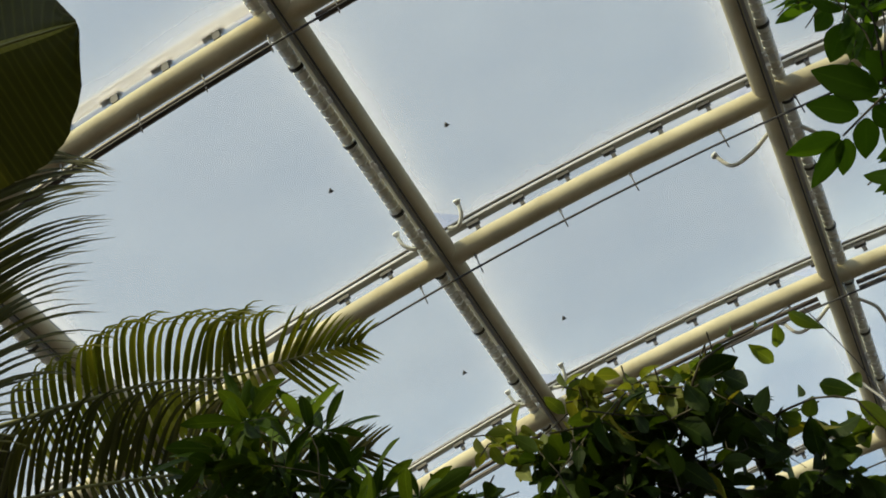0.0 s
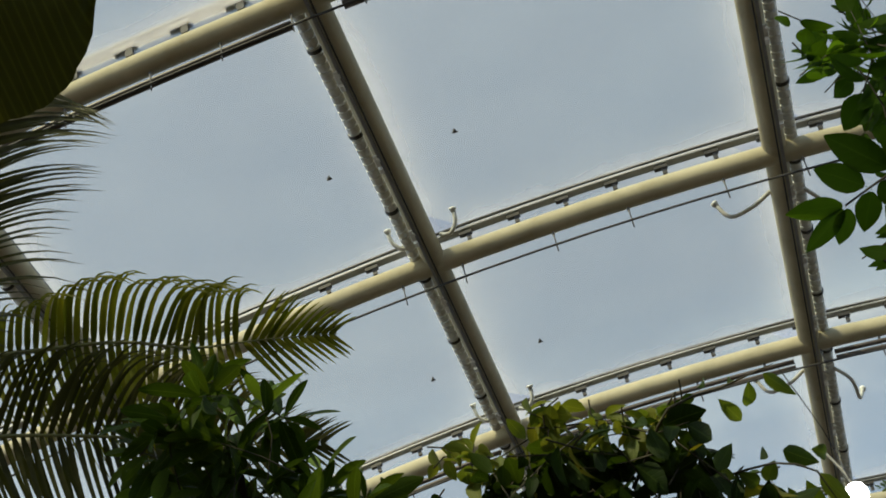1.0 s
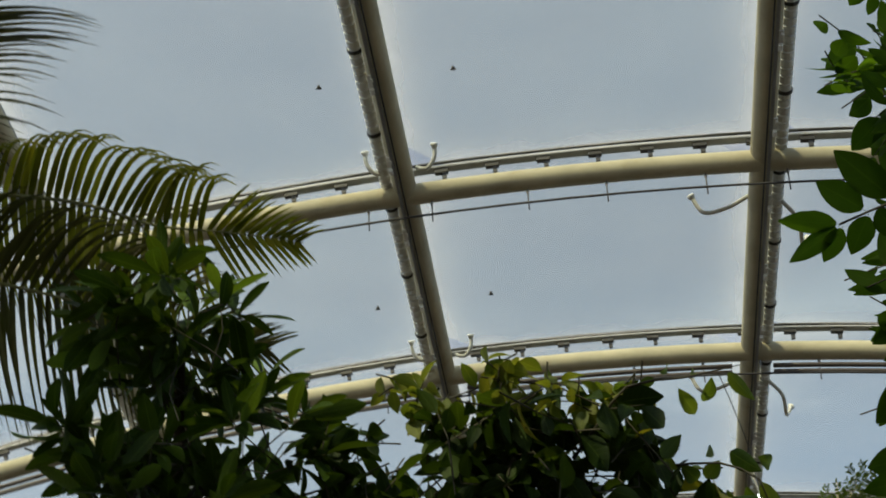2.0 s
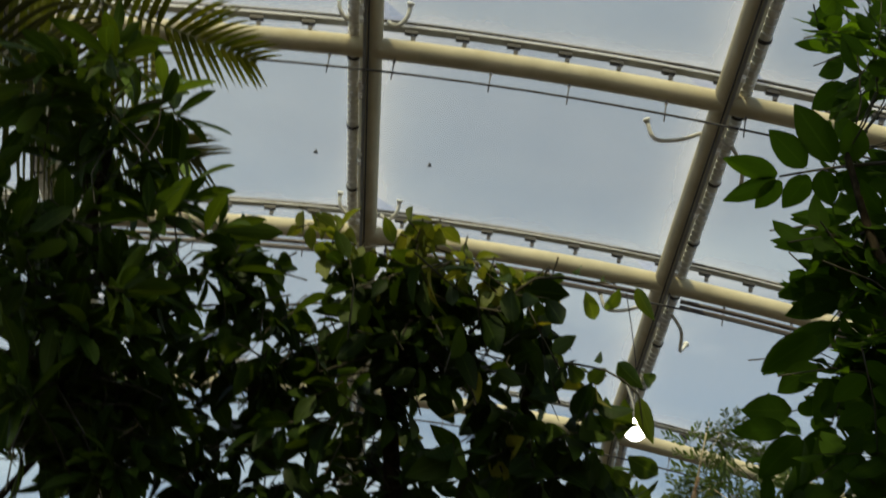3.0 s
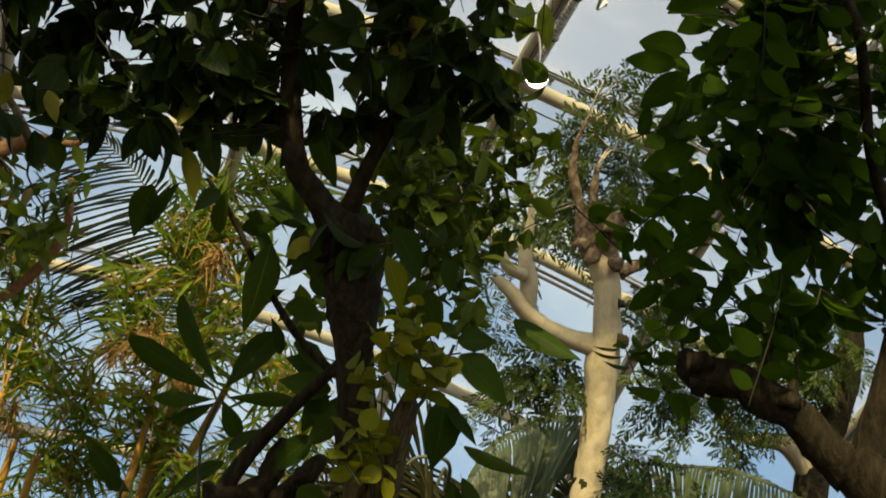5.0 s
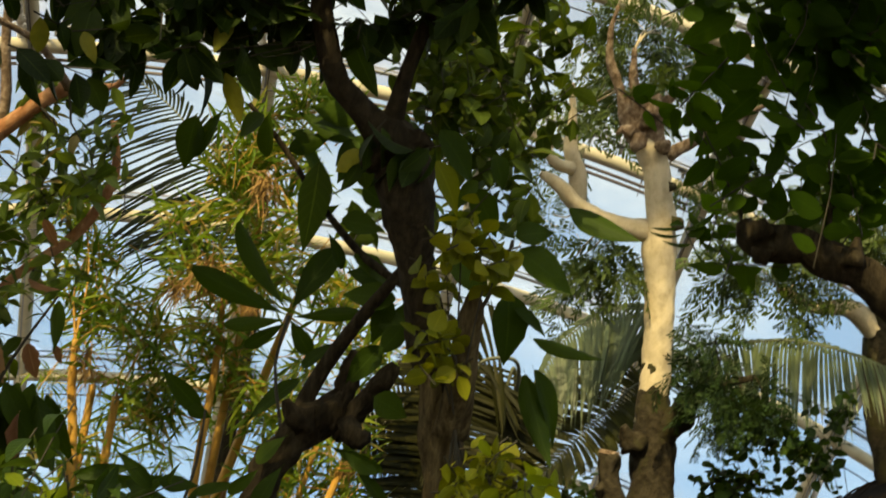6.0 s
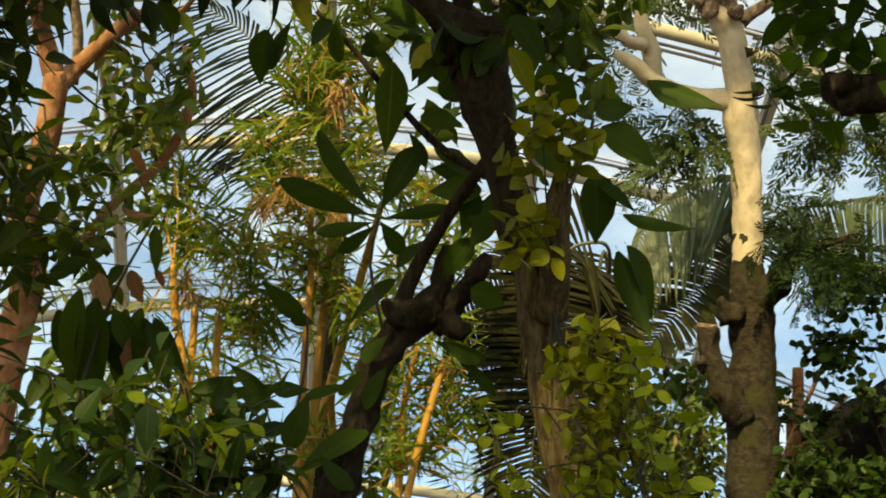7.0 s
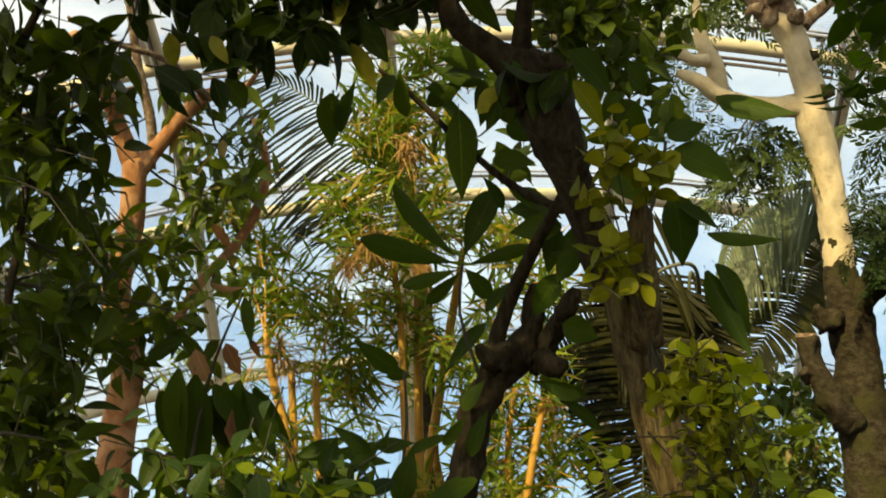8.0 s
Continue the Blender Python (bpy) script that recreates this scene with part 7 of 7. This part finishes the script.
for rad, z in rings:
    for k in range(40):
        a = 2 * math.pi * k / 40
        j = 1 + rr.uniform(-0.03, 0.03)
        vs.append(Vector((hx + rad * j * math.cos(a), hy + rad * j * math.sin(a), z + rr.uniform(-0.04, 0.04))))
for i in range(len(rings) - 1):
    for k in range(40):
        a, b = i * 40 + k, i * 40 + (k + 1) % 40
        fs.append((a, b, b + 40, a + 40))
fs.append(tuple(range(160, 200)))
part("thatch_roof", mesh_of("thatch_roof", vs, fs, M_THATCH), hut, "dark weathered thatch roof with a skirt for the eave's shade")
fringe = Soup()
for k in range(420):
    a = rr.uniform(0, 6.283)
    z = rr.uniform(0, 1)
    rad = 2.72 - 2.4 * z
    p = Vector((hx + rad * math.cos(a), hy + rad * math.sin(a), eave + 0.02 + 2.4 * z * rise))
    d0 = Vector((math.cos(a), math.sin(a), -rise)).normalized()
    fringe.add(*leaflet_strip(p, d0, Vector((0, 0, -0.3)), rr.uniform(0.15, 0.35), 0.02, rand_dir(rr)))
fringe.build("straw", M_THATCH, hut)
for k in range(8):
    a = 2 * math.pi * k / 8 + 0.2
    x, y = hx + 2.3 * math.cos(a), hy + 2.3 * math.sin(a)
    tube("post", [(x, y, -0.05, 0.06), (x + 0.02, y, 1.2, 0.055), (x, y, eave + 0.15, 0.05)], B_MOSSY, hut, 10, 0.3, 0.1)
tube("ridge_pole", [(*(ha + Vector((-0.05, -0.1, 0.02))), 0.022), (*(hb + Vector((0, -0.1, 0.06))), 0.02)], B_DARK, hut, 8, 0.2, 0.1)
fence = thing("pole_fence", "rough wooden poles leaning beside the hut", "fence")
for pts in ([(3.011, 9.030, 2.808, 0.049), (2.985, 8.964, 3.366, 0.044)], [(2.989, 9.143, 2.815, 0.027), (2.971, 9.119, 3.074, 0.027)], [(2.866, 8.874, 2.744, 0.017), (3.096, 8.704, 3.401, 0.017)], [(3.008, 8.926, 2.800, 0.017), (3.289, 8.776, 3.178, 0.017)]):
    foot = pts[0]
    tube("pole", [(foot[0], foot[1], -0.05, foot[3])] + pts, B_ORANGE, fence, 8, 0.2, 0.08)

# ---- roof lamp and its wire ----
lamp = thing("flood_lamp", "round white flood lamp hung below the roof arch", "lamp")
lc = Vector((1.994, 12.277, 9.780))
to_cam = (Vector((0, 0.3, 2.0)) - lc).normalized()
b = lc - to_cam * 0.26
vs, fs = tube_data([(*b, 0.05), (*(b + to_cam * 0.06), 0.09), (*(b + to_cam * 0.2), 0.13), (*(b + to_cam * 0.27), 0.135)], 24, cap=False)
part("housing", mesh_of("housing", vs, fs, M_WHITE), lamp, "white metal lamp housing")
vs, fs = tube_data([(*(lc - to_cam * 0.02), 0.122), (*(lc + to_cam * 0.012), 0.12)], 24)
part("lens", mesh_of("lens", vs, fs, M_LAMP), lamp, "glowing round lamp lens")
tube("bracket_arm", [(*b, 0.02), (*(b + Vector((0, 0.1, 0.35))), 0.02), (*(b + Vector((-0.1, 0.15, 0.75))), 0.02)], M_STEEL, lamp, 8)
tube("wire", [(1.518, 10.296, 10.226, 0.006), (1.796, 11.198, 9.982, 0.006), (1.990, 12.262, 9.991, 0.007)], M_CABLE, lamp, 5, 0.4)

# ---- small dark valves on the foil ----
def valve(k, deg, y):
    ob = thing("foil_valve", "small dark valve fixed to the foil cushion", "valve", "foil valves")
    a0 = max(q for q in PURLIN_A if q < deg)
    u, v = (deg - a0) / 7.64, (y - ARCH_Y[k]) / (ARCH_Y[k + 1] - ARCH_Y[k])
    p = roof_at(deg, y, 0.36 - 0.30 * (16 * u * (1 - u) * v * (1 - v)) ** 0.55 - 0.045)
    vs, fs = tube_data([(*p, 0.018), (*(p + Vector((0, 0, 0.02))), 0.02), (*(p + Vector((0, 0, 0.05))), 0.01)], 10)
    part("valve_body", mesh_of("valve_body", vs, fs, M_DARK), ob)
    vs, fs = tube_data([(*(p + Vector((-0.03, 0, 0.0))), 0.008), (*(p + Vector((0.03, 0.01, 0.01))), 0.008)], 8)
    part("valve_tap", mesh_of("valve_tap", vs, fs, M_STEEL), ob)


for k in (8, 9, 10):
    ym = (ARCH_Y[k] + ARCH_Y[k + 1]) / 2 + 0.28
    valve(k, PURLIN_A[6] - 1.3, ym)
    valve(k, PURLIN_A[6] + 1.45, ym)


# ---- shrubs along the far side ----
def far_shrub(label, root, clumps, size, material, shapes, seed):
    return bush("background_shrub", label, root, clumps, size, material, shapes, seed, most=40, twig_len=0.35)


far_shrub("dense green shrub at the far side of the planting", (-2.2, 9.5, -0.02), [(-2.824, 9.154, 2.422, 0.53, 0.60, 0.31, 16), (-2.368, 6.209, 2.663, 0.37, 0.30, 0.28, 14), (-2.216, 6.221, 2.950, 0.25, 0.30, 0.18, 7), (-1.641, 6.438, 2.643, 0.34, 0.30, 0.25, 14), (-2.127, 9.325, 2.618, 0.49, 0.60, 0.35, 18), (-1.460, 9.457, 2.517, 0.40, 0.60, 0.26, 14), (-3.086, 9.024, 2.940, 0.31, 0.50, 0.26, 8), (-1.821, 9.344, 3.053, 0.26, 0.50, 0.22, 8), (-2.101, 8.843, 2.159, 0.63, 0.60, 0.21, 20), (-1.146, 9.010, 2.240, 0.50, 0.60, 0.21, 18), (-0.263, 9.071, 2.311, 0.50, 0.60, 0.21, 18)], 0.17, L_SMALL, POINTED, 101)
far_shrub("yellow-green shrub at the far side of the planting", (0.2, 10.0, -0.02), [(-0.999, 10.011, 2.612, 0.42, 0.60, 0.32, 16), (0.000, 10.043, 2.774, 0.46, 0.60, 0.42, 20), (0.733, 10.028, 2.565, 0.42, 0.60, 0.28, 14), (-0.449, 10.059, 2.449, 0.42, 0.60, 0.23, 12)], 0.17, L_BAMBOO, LANCE, 102)
far_shrub("narrow-leaved green shrub behind the bamboo", (-1.2, 9.3, -0.02), [(-2.324, 9.000, 3.581, 0.23, 0.40, 0.21, 9), (-1.828, 9.000, 3.434, 0.23, 0.40, 0.21, 9), (-1.328, 9.000, 3.266, 0.23, 0.40, 0.21, 9), (-0.925, 9.000, 3.045, 0.23, 0.40, 0.20, 10), (-0.652, 9.200, 3.363, 0.21, 0.40, 0.21, 8), (-0.268, 9.200, 3.673, 0.19, 0.40, 0.19, 7), (-1.716, 9.200, 3.925, 0.17, 0.40, 0.17, 5), (-2.018, 9.000, 3.034, 0.24, 0.40, 0.20, 10), (0.119, 9.200, 3.330, 0.21, 0.40, 0.21, 8), (-1.423, 9.000, 2.861, 0.24, 0.40, 0.18, 10)], 0.17, L_BAMBOO, LANCE, 104)
far_shrub("green shrub beside the pale tree", (2.6, 10.0, -0.02), [(1.449, 9.931, 2.754, 0.42, 0.60, 0.37, 18), (2.017, 9.814, 2.891, 0.42, 0.60, 0.37, 18), (2.352, 9.763, 2.586, 0.37, 0.60, 0.23, 12), (2.175, 9.600, 3.346, 0.26, 0.40, 0.31, 12), (2.466, 9.600, 3.206, 0.26, 0.40, 0.26, 12), (1.974, 9.600, 3.043, 0.26, 0.40, 0.22, 10), (2.908, 9.600, 3.283, 0.18, 0.40, 0.26, 8)], 0.15, L_SMALL, OVATE, 103)

# ---- unseen tree added behind the viewer, whose crown blocks light from the near plants ----
shade = thing("shade_tree", "unseen broad-leaved tree added to shade the near plants", "tree")
hl = stem(shade, "trunk", [(-1.9, -1.6, -0.05, 0.14), (-1.8, -1.5, 2.5, 0.12), (-1.7, -0.9, 4.6, 0.09), (-1.5, -0.1, 6.0, 0.05)], B_DARK, 12)
hl += stem(shade, "limb", [(-1.7, -0.9, 4.6, 0.06), (-1.0, -0.4, 5.6, 0.05), (-0.3, 0.3, 6.3, 0.03)], B_DARK, 10)
hcl = [(0.65, 0.4, 6.3, 0.4, 0.5, 0.4, 11), (0.1, 0.5, 6.3, 0.5, 0.5, 0.45, 14), (-2.7, 0.4, 6.3, 0.6, 0.6, 0.5, 30), (-1.6, -0.25, 6.2, 0.6, 0.25, 0.4, 26), (-1.5, -0.42, 6.15, 0.6, 0.2, 0.35, 22), (-1.4, -0.15, 6.1, 0.3, 0.25, 0.4, 8), (-0.45, 0.3, 6.3, 0.4, 0.5, 0.5, 18), (-3.3, 0.4, 6.2, 0.5, 0.6, 0.5, 16), (-1.2, 1.1, 6.5, 0.8, 0.3, 0.4, 3), (-3.2, -0.7, 6.0, 0.5, 0.4, 0.5, 10)]
hl += stem(shade, "limb", [(-1.8, -1.5, 2.5, 0.08), (-1.2, -1.6, 4.0, 0.06), (0.2, -1.5, 4.8, 0.04), (1.5, -1.1, 5.2, 0.02)], B_DARK, 10)
# Extra unseen clumps that cut the sky light from behind.
hcl += [(0.8, -1.3, 5.0, 0.9, 0.5, 0.6, 44), (-0.4, -1.7, 4.6, 0.9, 0.5, 0.7, 44), (-2.6, -1.3, 4.6, 0.8, 0.5, 0.7, 34), (1.9, -1.0, 5.1, 0.7, 0.5, 0.6, 30), (0.3, -1.9, 3.4, 1.2, 0.4, 0.7, 44), (-1.8, -2.0, 3.4, 0.9, 0.4, 0.7, 34), (1.7, -1.7, 3.6, 0.8, 0.4, 0.7, 34)]
hspots, htw = twig_cloud(shade, hl, hcl, 0.2, (6, 9), 60, 0.3, 111, twig_len=0.45)
leaves_out(shade, hspots, OVATE, L_OVATE, "leaf", 60)
htw.build("twig", B_GREEN, shade)
